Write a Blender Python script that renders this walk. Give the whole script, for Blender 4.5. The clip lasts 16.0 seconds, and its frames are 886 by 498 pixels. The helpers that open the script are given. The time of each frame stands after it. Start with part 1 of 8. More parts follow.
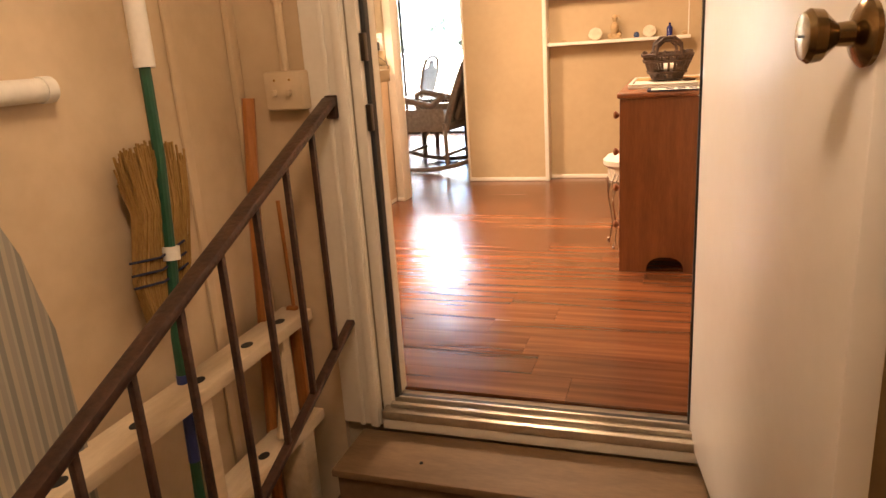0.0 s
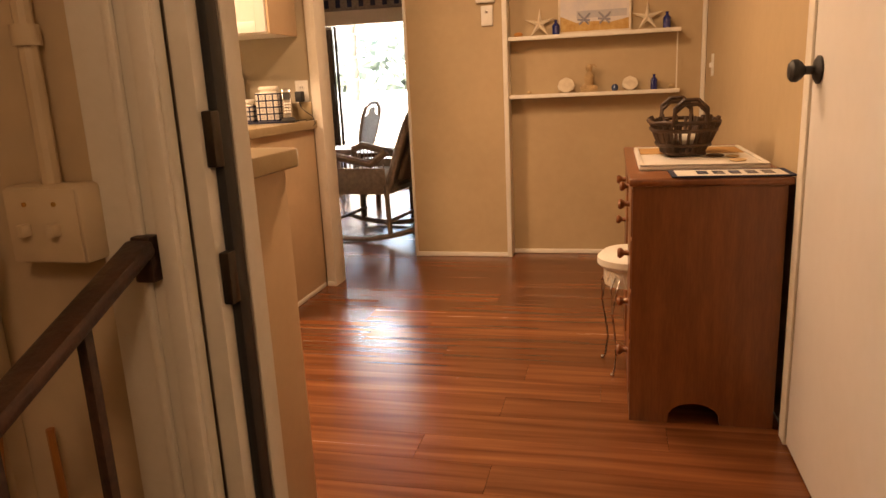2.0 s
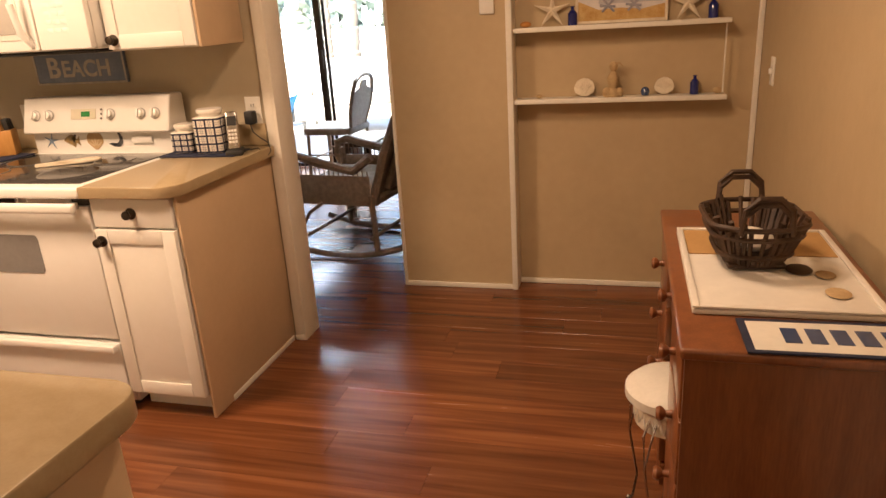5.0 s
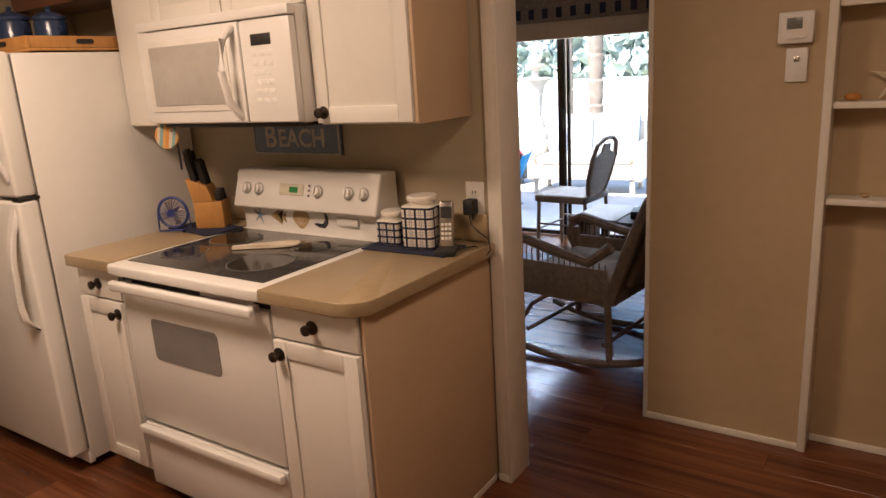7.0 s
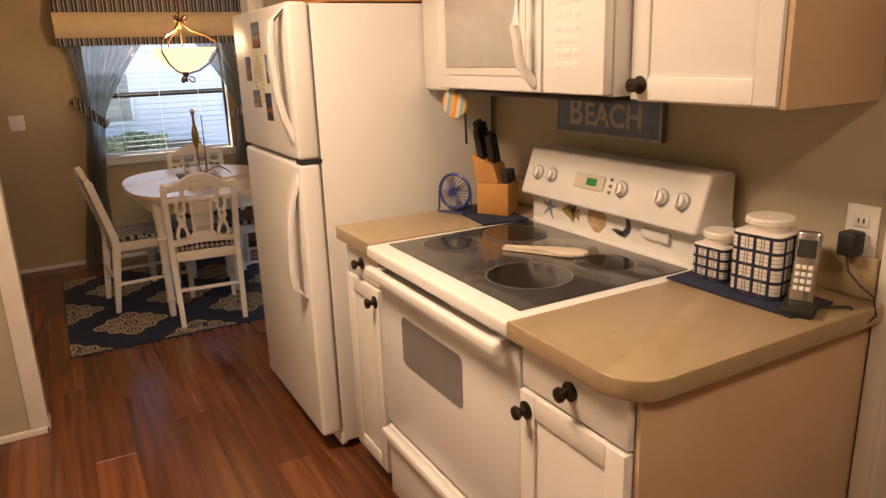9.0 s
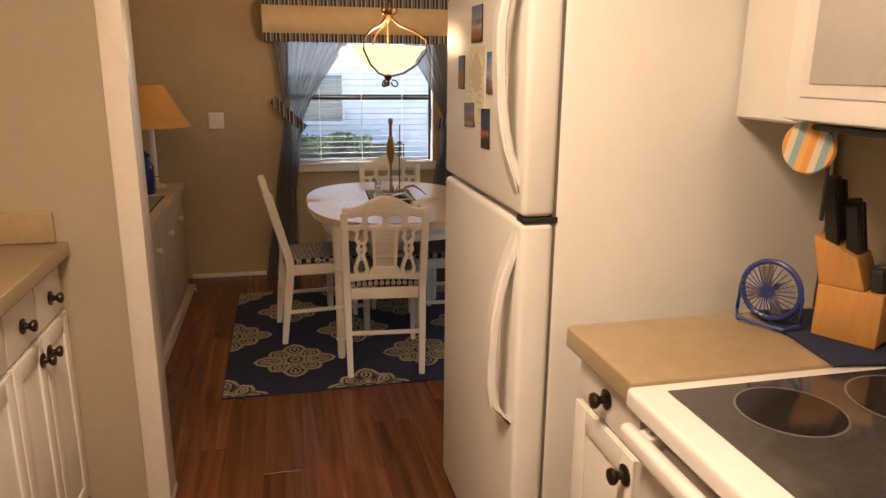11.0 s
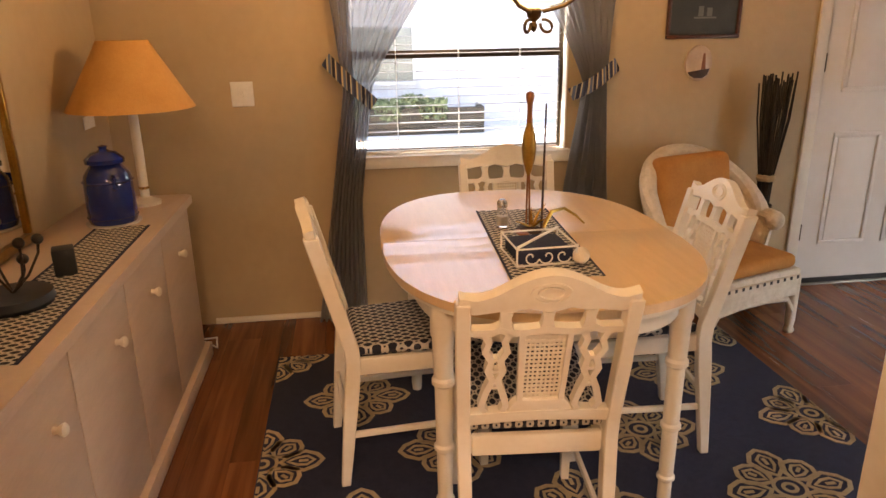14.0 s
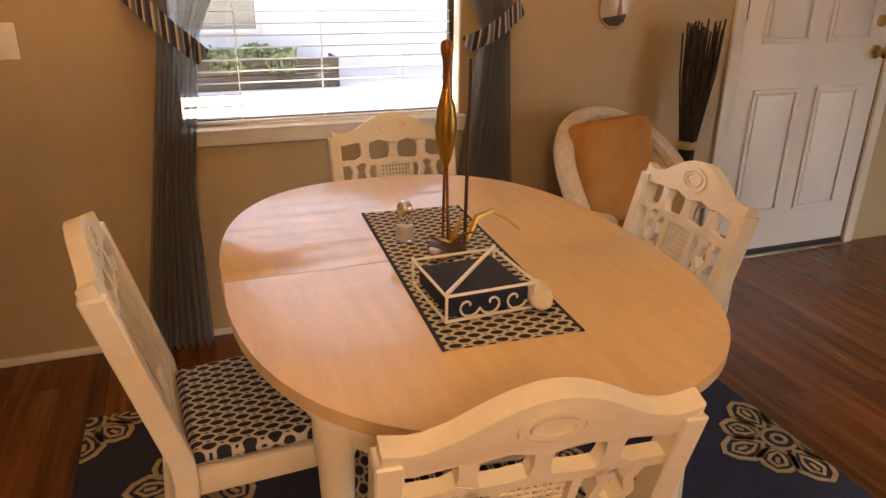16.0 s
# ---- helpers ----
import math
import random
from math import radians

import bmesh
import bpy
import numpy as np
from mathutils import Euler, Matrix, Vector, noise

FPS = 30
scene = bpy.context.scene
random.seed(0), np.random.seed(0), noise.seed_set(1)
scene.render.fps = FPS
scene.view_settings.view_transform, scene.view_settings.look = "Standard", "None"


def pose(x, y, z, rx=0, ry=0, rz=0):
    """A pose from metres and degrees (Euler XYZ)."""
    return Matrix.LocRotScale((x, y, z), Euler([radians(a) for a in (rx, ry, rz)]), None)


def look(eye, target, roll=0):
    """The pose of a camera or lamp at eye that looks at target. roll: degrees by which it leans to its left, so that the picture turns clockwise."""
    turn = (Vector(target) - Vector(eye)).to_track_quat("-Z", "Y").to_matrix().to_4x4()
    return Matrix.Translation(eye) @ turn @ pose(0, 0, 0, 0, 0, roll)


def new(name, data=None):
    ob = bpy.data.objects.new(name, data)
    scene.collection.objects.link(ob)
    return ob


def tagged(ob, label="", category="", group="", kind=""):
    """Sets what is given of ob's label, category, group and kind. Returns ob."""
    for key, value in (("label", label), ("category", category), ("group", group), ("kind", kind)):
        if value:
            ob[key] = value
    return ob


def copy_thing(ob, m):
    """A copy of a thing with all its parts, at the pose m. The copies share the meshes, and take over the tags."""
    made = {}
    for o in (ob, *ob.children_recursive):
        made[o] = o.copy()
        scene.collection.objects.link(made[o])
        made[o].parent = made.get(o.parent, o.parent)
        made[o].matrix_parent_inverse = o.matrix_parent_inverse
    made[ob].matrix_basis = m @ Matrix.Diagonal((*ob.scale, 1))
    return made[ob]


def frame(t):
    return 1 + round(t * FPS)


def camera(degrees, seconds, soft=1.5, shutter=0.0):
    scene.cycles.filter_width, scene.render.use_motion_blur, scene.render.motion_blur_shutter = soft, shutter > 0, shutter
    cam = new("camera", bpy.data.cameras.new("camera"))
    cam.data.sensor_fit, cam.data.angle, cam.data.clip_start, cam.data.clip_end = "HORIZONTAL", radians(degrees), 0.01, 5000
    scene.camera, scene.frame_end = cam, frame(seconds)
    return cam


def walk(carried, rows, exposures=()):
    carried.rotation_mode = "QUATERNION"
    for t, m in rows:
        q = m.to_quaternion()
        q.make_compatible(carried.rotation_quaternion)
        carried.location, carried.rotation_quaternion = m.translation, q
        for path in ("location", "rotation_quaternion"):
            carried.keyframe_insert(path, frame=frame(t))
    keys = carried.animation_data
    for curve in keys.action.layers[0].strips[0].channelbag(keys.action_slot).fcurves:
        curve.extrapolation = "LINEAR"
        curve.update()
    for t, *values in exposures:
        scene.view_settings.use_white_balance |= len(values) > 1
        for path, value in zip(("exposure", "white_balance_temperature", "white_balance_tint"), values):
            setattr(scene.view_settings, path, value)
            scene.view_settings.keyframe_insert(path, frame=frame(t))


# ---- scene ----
cam = camera(65.0, 16.0)
# seconds, x, y, z, yaw, pitch, roll
PATH = [
    (0, -0.177, 0.538, 0.998, 17.80, -16.08, 3.70),
    (0.5, -0.255, 0.740, 0.986, 18.35, -14.01, 3.56),
    (1, -0.308, 0.979, 1.000, 16.37, -14.68, 1.90),
    (1.5, -0.370, 1.208, 1.001, 15.55, -14.13, 1.59),
    (2, -0.456, 1.462, 1.069, 13.25, -13.36, 2.66),
    (2.5, -0.503, 1.652, 1.177, 11.40, -15.81, 3.57),
    (3, -0.516, 1.838, 1.232, 10.39, -16.08, 2.14),
    (3.2, -0.528, 1.886, 1.238, 11.97, -15.94, 2.26),
    (5.3, -0.513, 2.382, 1.429, 15.34, -19.13, 3.77),
    (5.5, -0.524, 2.463, 1.419, 18.26, -18.00, 3.66),
    (6, -0.531, 2.657, 1.456, 26.18, -15.79, 1.27),
    (6.5, -0.669, 2.823, 1.450, 30.85, -15.09, 2.04),
    (7, -0.827, 2.936, 1.487, 33.21, -14.27, 3.26),
    (7.5, -0.963, 3.078, 1.483, 40.05, -13.77, 2.72),
    (8, -1.026, 3.241, 1.469, 49.13, -13.95, 0.99),
    (8.5, -1.084, 3.367, 1.475, 56.79, -16.31, 1.79),
    (9, -1.195, 3.437, 1.465, 60.69, -15.65, 1.90),
    (9.5, -1.345, 3.481, 1.466, 64.15, -15.71, 1.94),
    (10, -1.530, 3.529, 1.452, 68.70, -14.66, 0.75),
    (10.2, -1.640, 3.562, 1.439, 70.70, -14.49, 0.36),
    (12.3, -2.885, 3.680, 1.457, 82.04, -14.00, 0.45),
    (12.5, -3.023, 3.663, 1.454, 81.98, -13.58, 0.93),
    (13, -3.305, 3.632, 1.432, 78.13, -13.29, 2.48),
    (13.5, -3.585, 3.645, 1.403, 80.72, -15.43, 1.84),
    (14, -3.799, 3.687, 1.383, 82.12, -18.08, 0.87),
    (14.5, -4.020, 3.677, 1.380, 81.79, -18.67, 2.06),
    (15, -4.198, 3.676, 1.362, 80.89, -20.69, 1.46),
    (15.5, -4.392, 3.729, 1.335, 78.36, -20.57, -1.48),
    (16, -4.541, 3.750, 1.310, 70.19, -21.95, -0.65),
]
walk(cam, [(t, pose(x, y, z, 90 + pitch, roll, yaw)) for t, x, y, z, yaw, pitch, roll in PATH],
     [(0, 4.25, 6500, 10), (1, 3.75, 6900, 12), (2, 3.1, 7600, 16), (3, 2.7, 7200, 15), (5.5, 2.85, 6300, 12), (6, 2.35, 6000, 12), (6.5, 2.2, 5900, 12), (7, 1.9, 5800, 13), (7.5, 1.6, 5750, 13), (8, 1.75, 5800, 13),
      (9, 2.35, 6200, 11), (10, 2.2, 6300, 10), (12.5, 2.88, 6000, 11), (13.2, 3.13, 6600, 13), (14, 3.22, 7500, 18), (15, 3.22, 7900, 20), (16, 3.0, 8200, 21)])

# ---- world, sun and lamps ----
world = bpy.data.worlds.new("sky")
scene.world = world
world.use_nodes = True
wn = world.node_tree
sky = wn.nodes.new("ShaderNodeTexSky")
sky.sky_type, sky.sun_disc = "NISHITA", False
sky.sun_elevation, sky.sun_rotation = radians(50), radians(198)
wn.links.new(sky.outputs[0], wn.nodes["Background"].inputs[0])
wn.nodes["Background"].inputs[1].default_value = 0.15


def lamp(name, kind, m, energy, colour, size=0.1, size_y=None):
    d = bpy.data.lights.new(name, kind)
    d.energy, d.color = energy, colour
    if kind == "AREA":
        d.shape, d.size, d.size_y = "RECTANGLE", size, size_y or size
    elif kind == "SUN":
        d.angle = size
    else:
        d.shadow_soft_size = size
    o = new(name, d)
    o.matrix_world = m
    return o


lamp("sun", "SUN", look((-1.8, -8, 10), (0, 0, 0)), 5.0, (1.0, 0.95, 0.86), radians(0.5))
WARM = (1.0, 0.68, 0.44)
lamp("kitchen_ceiling_light", "AREA", pose(-2.75, 3.45, 2.30), 9.3, WARM, 0.5, 0.5)
# Unseen warm lamp, added to brighten the hall end of the kitchen.
lamp("hall_fill", "AREA", pose(-0.95, 4.1, 2.30), 3.5, WARM, 0.35, 0.35)
lamp("porch_ceiling_light", "POINT", pose(-0.35, 0.9, 1.75), 1.7, WARM, 0.12)
lamp("pendant_bulb", "POINT", pose(-5.7, 4.195, 1.60), 4.8, (1.0, 0.62, 0.31), 0.05)
# Added fill lamp, hidden by the slider valance, standing in for skylight.
lamp("slider_sky_fill", "AREA", look((-3.35, 8.95, 1.92), (-3.6, 6.6, 0.0)), 20, (0.80, 0.89, 1.0), 2.0, 0.3)


# ---- materials ----
def mat(name, c1, c2=None, scale=8.0, rough=0.5, metal=0.0, bump=0.0, bscale=60.0, rvar=0.0, stretch=(1, 1, 1), spec=0.5,
        alpha=1.0, emit=None, emit_s=0.0, trans=0.0, coord="Object", random_tint=0.0, coat=0.0, detail=5.0):
    m = bpy.data.materials.new(name)
    m.use_nodes = True
    nt = m.node_tree
    b = nt.nodes["Principled BSDF"]
    b.inputs["Roughness"].default_value = rough
    b.inputs["Metallic"].default_value = metal
    b.inputs["Specular IOR Level"].default_value = spec
    b.inputs["Coat Weight"].default_value = coat
    b.inputs["Alpha"].default_value = alpha
    b.inputs["Transmission Weight"].default_value = trans
    tc = nt.nodes.new("ShaderNodeTexCoord")
    mp = nt.nodes.new("ShaderNodeMapping")
    mp.inputs["Scale"].default_value = stretch
    nt.links.new(tc.outputs[coord], mp.inputs[0])
    c2 = c2 or tuple(min(1, v * 0.88) for v in c1)
    n1 = nt.nodes.new("ShaderNodeTexNoise")
    n1.inputs["Scale"].default_value, n1.inputs["Detail"].default_value = scale, detail
    nt.links.new(mp.outputs[0], n1.inputs["Vector"])
    n2 = nt.nodes.new("ShaderNodeTexNoise")
    n2.inputs["Scale"].default_value, n2.inputs["Detail"].default_value = scale * 7.3, 3
    nt.links.new(mp.outputs[0], n2.inputs["Vector"])
    mixf = nt.nodes.new("ShaderNodeMath")
    mixf.operation = "MULTIPLY_ADD"
    nt.links.new(n1.outputs[0], mixf.inputs[0])
    mixf.inputs[1].default_value = 0.65
    half = nt.nodes.new("ShaderNodeMath")
    half.operation = "MULTIPLY"
    half.inputs[1].default_value = 0.35
    nt.links.new(n2.outputs[0], half.inputs[0])
    nt.links.new(half.outputs[0], mixf.inputs[2])
    ramp = nt.nodes.new("ShaderNodeValToRGB")
    ramp.color_ramp.elements[0].position, ramp.color_ramp.elements[1].position = 0.36, 0.64
    ramp.color_ramp.elements[0].color, ramp.color_ramp.elements[1].color = (*c2, 1), (*c1, 1)
    nt.links.new(mixf.outputs[0], ramp.inputs[0])
    out = ramp.outputs[0]
    if random_tint:
        oi = nt.nodes.new("ShaderNodeObjectInfo")
        hsv = nt.nodes.new("ShaderNodeHueSaturation")
        ma = nt.nodes.new("ShaderNodeMath")
        ma.operation = "MULTIPLY_ADD"
        ma.inputs[1].default_value, ma.inputs[2].default_value = random_tint, 1 - random_tint / 2
        nt.links.new(oi.outputs["Random"], ma.inputs[0])
        nt.links.new(ma.outputs[0], hsv.inputs["Value"])
        nt.links.new(out, hsv.inputs["Color"])
        out = hsv.outputs[0]
    nt.links.new(out, b.inputs["Base Color"])
    if rvar:
        mr = nt.nodes.new("ShaderNodeMath")
        mr.operation = "MULTIPLY_ADD"
        mr.inputs[1].default_value, mr.inputs[2].default_value = rvar, rough - rvar / 2
        nt.links.new(n1.outputs[0], mr.inputs[0])
        nt.links.new(mr.outputs[0], b.inputs["Roughness"])
    if bump:
        nb = nt.nodes.new("ShaderNodeTexNoise")
        nb.inputs["Scale"].default_value, nb.inputs["Detail"].default_value = bscale, 4
        nt.links.new(mp.outputs[0], nb.inputs["Vector"])
        bp = nt.nodes.new("ShaderNodeBump")
        bp.inputs["Strength"].default_value, bp.inputs["Distance"].default_value = bump, 0.004
        nt.links.new(nb.outputs[0], bp.inputs["Height"])
        nt.links.new(bp.outputs[0], b.inputs["Normal"])
    if emit:
        b.inputs["Emission Color"].default_value, b.inputs["Emission Strength"].default_value = (*emit, 1), emit_s
    return m


M_WALL = mat("taupe_wall_paint", (0.475, 0.365, 0.220), (0.435, 0.332, 0.198), 3, 0.6, bump=0.12, bscale=90)
M_WALLG = mat("greige_wall_paint", (0.43, 0.37, 0.265), (0.40, 0.345, 0.245), 3, 0.6, bump=0.12, bscale=90)
M_PORCHWALL = mat("aged_cream_paint", (0.64, 0.51, 0.345), (0.52, 0.40, 0.255), 2.2, 0.55, bump=0.25, bscale=22, rvar=0.2)
M_TRIM = mat("white_gloss_trim", (0.78, 0.74, 0.66), (0.72, 0.68, 0.59), 9, 0.38, bump=0.05, bscale=40)
M_CEIL = mat("white_ceiling_paint", (0.78, 0.76, 0.70), None, 4, 0.8, bump=0.2, bscale=120)
M_CAB = mat("white_cabinet_paint", (0.80, 0.78, 0.73), (0.77, 0.75, 0.69), 5, 0.38, bump=0.04, bscale=70)
M_APPL = mat("white_enamel", (0.80, 0.79, 0.76), (0.77, 0.76, 0.72), 3, 0.34, coat=0.1)
M_FRIDGE = mat("textured_white_enamel", (0.80, 0.79, 0.75), (0.77, 0.76, 0.71), 4, 0.35, bump=0.12, bscale=420)
M_TOP = mat("tan_laminate_worktop", (0.40, 0.31, 0.185), (0.35, 0.265, 0.15), 26, 0.3, rvar=0.1)
M_PANELTAN = mat("tan_laminate_side", (0.56, 0.415, 0.265), (0.52, 0.38, 0.24), 5, 0.5, bump=0.05)
M_BLACKMET = mat("dark_bronze_metal", (0.035, 0.028, 0.022), (0.06, 0.045, 0.03), 30, 0.35, 0.7)
M_IRON = mat("worn_dark_iron_paint", (0.035, 0.022, 0.018), (0.09, 0.045, 0.03), 14, 0.4, 0.35, bump=0.3, bscale=90, rvar=0.3)
M_BLACK = mat("black_rubber", (0.012, 0.012, 0.012), (0.02, 0.02, 0.02), 20, 0.55)
M_GLASSTOP = mat("black_ceramic_glass", (0.045, 0.043, 0.042), (0.06, 0.056, 0.052), 60, 0.12, spec=0.6)
M_GREYGLASS = mat("grey_oven_window", (0.25, 0.245, 0.24), (0.22, 0.215, 0.21), 8, 0.18)
M_DRESSER = mat("red_brown_maple", (0.222, 0.078, 0.026), (0.148, 0.046, 0.015), 5, 0.32, bump=0.08, bscale=40, stretch=(6, 6, 0.7), coat=0.25, rvar=0.15)
M_DARKWOOD = mat("dark_wicker_twigs", (0.075, 0.038, 0.018), (0.03, 0.015, 0.008), 18, 0.6, bump=0.4, bscale=60)
M_CHAIR = mat("ivory_chair_paint", (0.80, 0.74, 0.62), (0.74, 0.67, 0.54), 8, 0.36, bump=0.06, bscale=30)
M_TABLE = mat("pickled_pale_wood", (0.72, 0.515, 0.30), (0.64, 0.445, 0.25), 5, 0.34, stretch=(1, 9, 1), coat=0.3, rvar=0.1)
M_SIDEB = mat("pickled_sideboard_wood", (0.60, 0.46, 0.34), (0.54, 0.41, 0.30), 4, 0.42, stretch=(1.5, 1.5, 6), bump=0.04)
M_BLUE = mat("cobalt_glaze", (0.010, 0.028, 0.19), (0.006, 0.016, 0.11), 5, 0.12, coat=0.6)
M_WICKERW = mat("white_wicker", (0.74, 0.66, 0.54), (0.60, 0.52, 0.40), 40, 0.55, bump=0.8, bscale=90)
M_WICKERB = mat("brown_wicker", (0.27, 0.20, 0.14), (0.17, 0.12, 0.08), 40, 0.55, bump=0.8, bscale=110)
M_ORANGE = mat("rust_orange_cotton", (0.52, 0.24, 0.06), (0.44, 0.19, 0.045), 12, 0.85, bump=0.3, bscale=200)
M_SHADE = mat("tan_lamp_shade_cloth", (0.60, 0.32, 0.095), (0.54, 0.275, 0.075), 10, 0.8, bump=0.3, bscale=240)
M_BRASS = mat("polished_brass", (0.72, 0.50, 0.20), (0.62, 0.41, 0.15), 20, 0.22, 1.0)
M_KNOBDOOR = mat("tarnished_antique_brass", (0.30, 0.21, 0.10), (0.20, 0.14, 0.07), 20, 0.2, 1.0)
M_WHITE = mat("white_plastic", (0.80, 0.78, 0.72), None, 10, 0.4)
M_DOOR = mat("white_door_paint", (0.80, 0.78, 0.75), (0.76, 0.74, 0.70), 3, 0.35, bump=0.08, bscale=14, rvar=0.1)
M_ALU = mat("aluminium_sill", (0.55, 0.50, 0.42), (0.42, 0.37, 0.30), 12, 0.35, 0.8, rvar=0.2)
M_STEP = mat("worn_brown_plywood", (0.20, 0.125, 0.065), (0.13, 0.08, 0.04), 5, 0.6, bump=0.25, bscale=30, stretch=(1, 4, 1))
M_NAVY = mat("navy_cotton", (0.012, 0.016, 0.04), (0.02, 0.026, 0.06), 60, 0.9, bump=0.3, bscale=260)


def glass(name, tint=(1, 1, 1), rough=0.0):
    m = bpy.data.materials.new(name)
    m.use_nodes = True
    b = m.node_tree.nodes["Principled BSDF"]
    b.inputs["Base Color"].default_value = (*tint, 1)
    b.inputs["Transmission Weight"].default_value, b.inputs["Roughness"].default_value, b.inputs["IOR"].default_value = 1.0, rough, 1.45
    return m


M_PANE = glass("window_glass")


# ---- mesh helpers ----
def bm_box(x0, x1, y0, y1, z0, z1, bevel=0.0, seg=2, bm=None):
    bm = bm or bmesh.new()
    m = Matrix.Translation(((x0 + x1) / 2, (y0 + y1) / 2, (z0 + z1) / 2)) @ Matrix.Diagonal((abs(x1 - x0), abs(y1 - y0), abs(z1 - z0), 1))
    r = bmesh.ops.create_cube(bm, size=1, matrix=m)
    if bevel > 0:
        es = list({e for v in r["verts"] for e in v.link_edges})
        bmesh.ops.bevel(bm, geom=es, offset=bevel, segments=seg, profile=0.5, affect="EDGES")
    return bm


def bm_cyl(p0, p1, r0, r1=None, n=14, bm=None):
    bm = bm or bmesh.new()
    a, b = Vector(p0), Vector(p1)
    q = (b - a).to_track_quat("Z", "Y").to_matrix().to_4x4()
    bmesh.ops.create_cone(bm, cap_ends=True, segments=n, radius1=r0, radius2=r0 if r1 is None else r1, depth=(b - a).length,
                          matrix=Matrix.Translation((a + b) / 2) @ q)
    return bm


def bm_ball(c, r, scale=(1, 1, 1), u=16, v=10, bm=None):
    bm = bm or bmesh.new()
    bmesh.ops.create_uvsphere(bm, u_segments=u, v_segments=v, radius=r, matrix=Matrix.Translation(c) @ Matrix.Diagonal((*scale, 1)))
    return bm


def bm_lathe(profile, n=24, bm=None, m=None):
    """Turned shape about z from (radius, height) pairs."""
    bm = bm or bmesh.new()
    m = m or Matrix()
    rings = []
    for r, z in profile:
        rings.append([bm.verts.new(m @ Vector((max(r, 1e-4) * math.cos(2 * math.pi * k / n), max(r, 1e-4) * math.sin(2 * math.pi * k / n), z))) for k in range(n)])
    for a, b in zip(rings, rings[1:]):
        for k in range(n):
            bm.faces.new((a[k], a[(k + 1) % n], b[(k + 1) % n], b[k]))
    bm.faces.new(rings[0][::-1])
    bm.faces.new(rings[-1])
    return bm


def bm_tube(pts, r, n=8, bm=None, closed=False, taper=None):
    """A round bar along a run of points."""
    bm = bm or bmesh.new()
    pts = [Vector(p) for p in pts]
    rings = []
    up = Vector((0.13, 0.21, 0.97))
    for i, p in enumerate(pts):
        a = pts[i - 1] if (i or closed) else p
        b = pts[(i + 1) % len(pts)] if (i < len(pts) - 1 or closed) else p
        d = (b - a).normalized()
        u = d.cross(up)
        u = u.normalized() if u.length > 1e-3 else d.orthogonal().normalized()
        w = d.cross(u)
        rr = r if taper is None else r + (taper - r) * i / max(1, len(pts) - 1)
        rings.append([bm.verts.new(p + rr * (math.cos(2 * math.pi * k / n) * u + math.sin(2 * math.pi * k / n) * w)) for k in range(n)])
    pairs = list(zip(rings, rings[1:])) + ([(rings[-1], rings[0])] if closed else [])
    for a, b in pairs:
        for k in range(n):
            bm.faces.new((a[k], a[(k + 1) % n], b[(k + 1) % n], b[k]))
    if not closed:
        bm.faces.new(rings[0][::-1])
        bm.faces.new(rings[-1])
    return bm


def bm_prism(outline, z0, z1, m=None, bevel=0.0, seg=2, bm=None):
    """A flat outline (x, y) raised from z0 to z1."""
    bm = bm or bmesh.new()
    m = m or Matrix()
    lo = [bm.verts.new(m @ Vector((x, y, z0))) for x, y in outline]
    hi = [bm.verts.new(m @ Vector((x, y, z1))) for x, y in outline]
    n = len(outline)
    f = [bm.faces.new(lo[::-1]), bm.faces.new(hi)]
    for k in range(n):
        bm.faces.new((lo[k], lo[(k + 1) % n], hi[(k + 1) % n], hi[k]))
    if bevel:
        es = list({e for q in f for e in q.edges})
        bmesh.ops.bevel(bm, geom=es, offset=bevel, segments=seg, profile=0.5, affect="EDGES")
    return bm


def smooth(me, angle=35):
    for p in me.polygons:
        p.use_smooth = True
    me.set_sharp_from_angle(angle=radians(angle))


def mesh_of(name, bm, material):
    bmesh.ops.recalc_face_normals(bm, faces=bm.faces)
    me = bpy.data.meshes.new(name)
    bm.to_mesh(me)
    bm.free()
    me.materials.append(material)
    smooth(me)
    return me


def part(name, bm, material, parent=None, label=""):
    ob = new(name, mesh_of(name, bm, material))
    if parent:
        ob.parent = parent
    return tagged(ob, label)


def thing(name, label, category, group="", m=None):
    ob = new(name)
    ob.empty_display_size = 0.05
    if m is not None:
        ob.matrix_world = m
    return tagged(ob, label, category, group)


def single(name, bm, material, label, category, group="", m=None):
    ob = part(name, bm, material)
    if m is not None:
        ob.matrix_world = m
    return tagged(ob, label, category, group)


def setting(name, bm, material, label="", parent=None):
    ob = part(name, bm, material, parent, label)
    return tagged(ob, kind="structure")


def xform(bm, m):
    bmesh.ops.transform(bm, matrix=m, verts=bm.verts)
    return bm


# ---- floor, walls, ceiling ----
CEIL = 2.36
setting("floor_base", bm_box(-7.10, 0.10, 2.26, 8.75, -0.06, -0.012), M_STEP)
setting("porch_floor", bm_box(-1.36, 1.0, -0.9, 2.26, -0.53, -0.45), M_STEP)
setting("ceiling", bm_box(-7.2, 0.2, 2.26, 8.8, CEIL, CEIL + 0.05), M_CEIL)
setting("ceiling_porch", bm_box(-1.5, 1.1, -1.0, 2.255, 1.95, 2.40), M_CEIL)

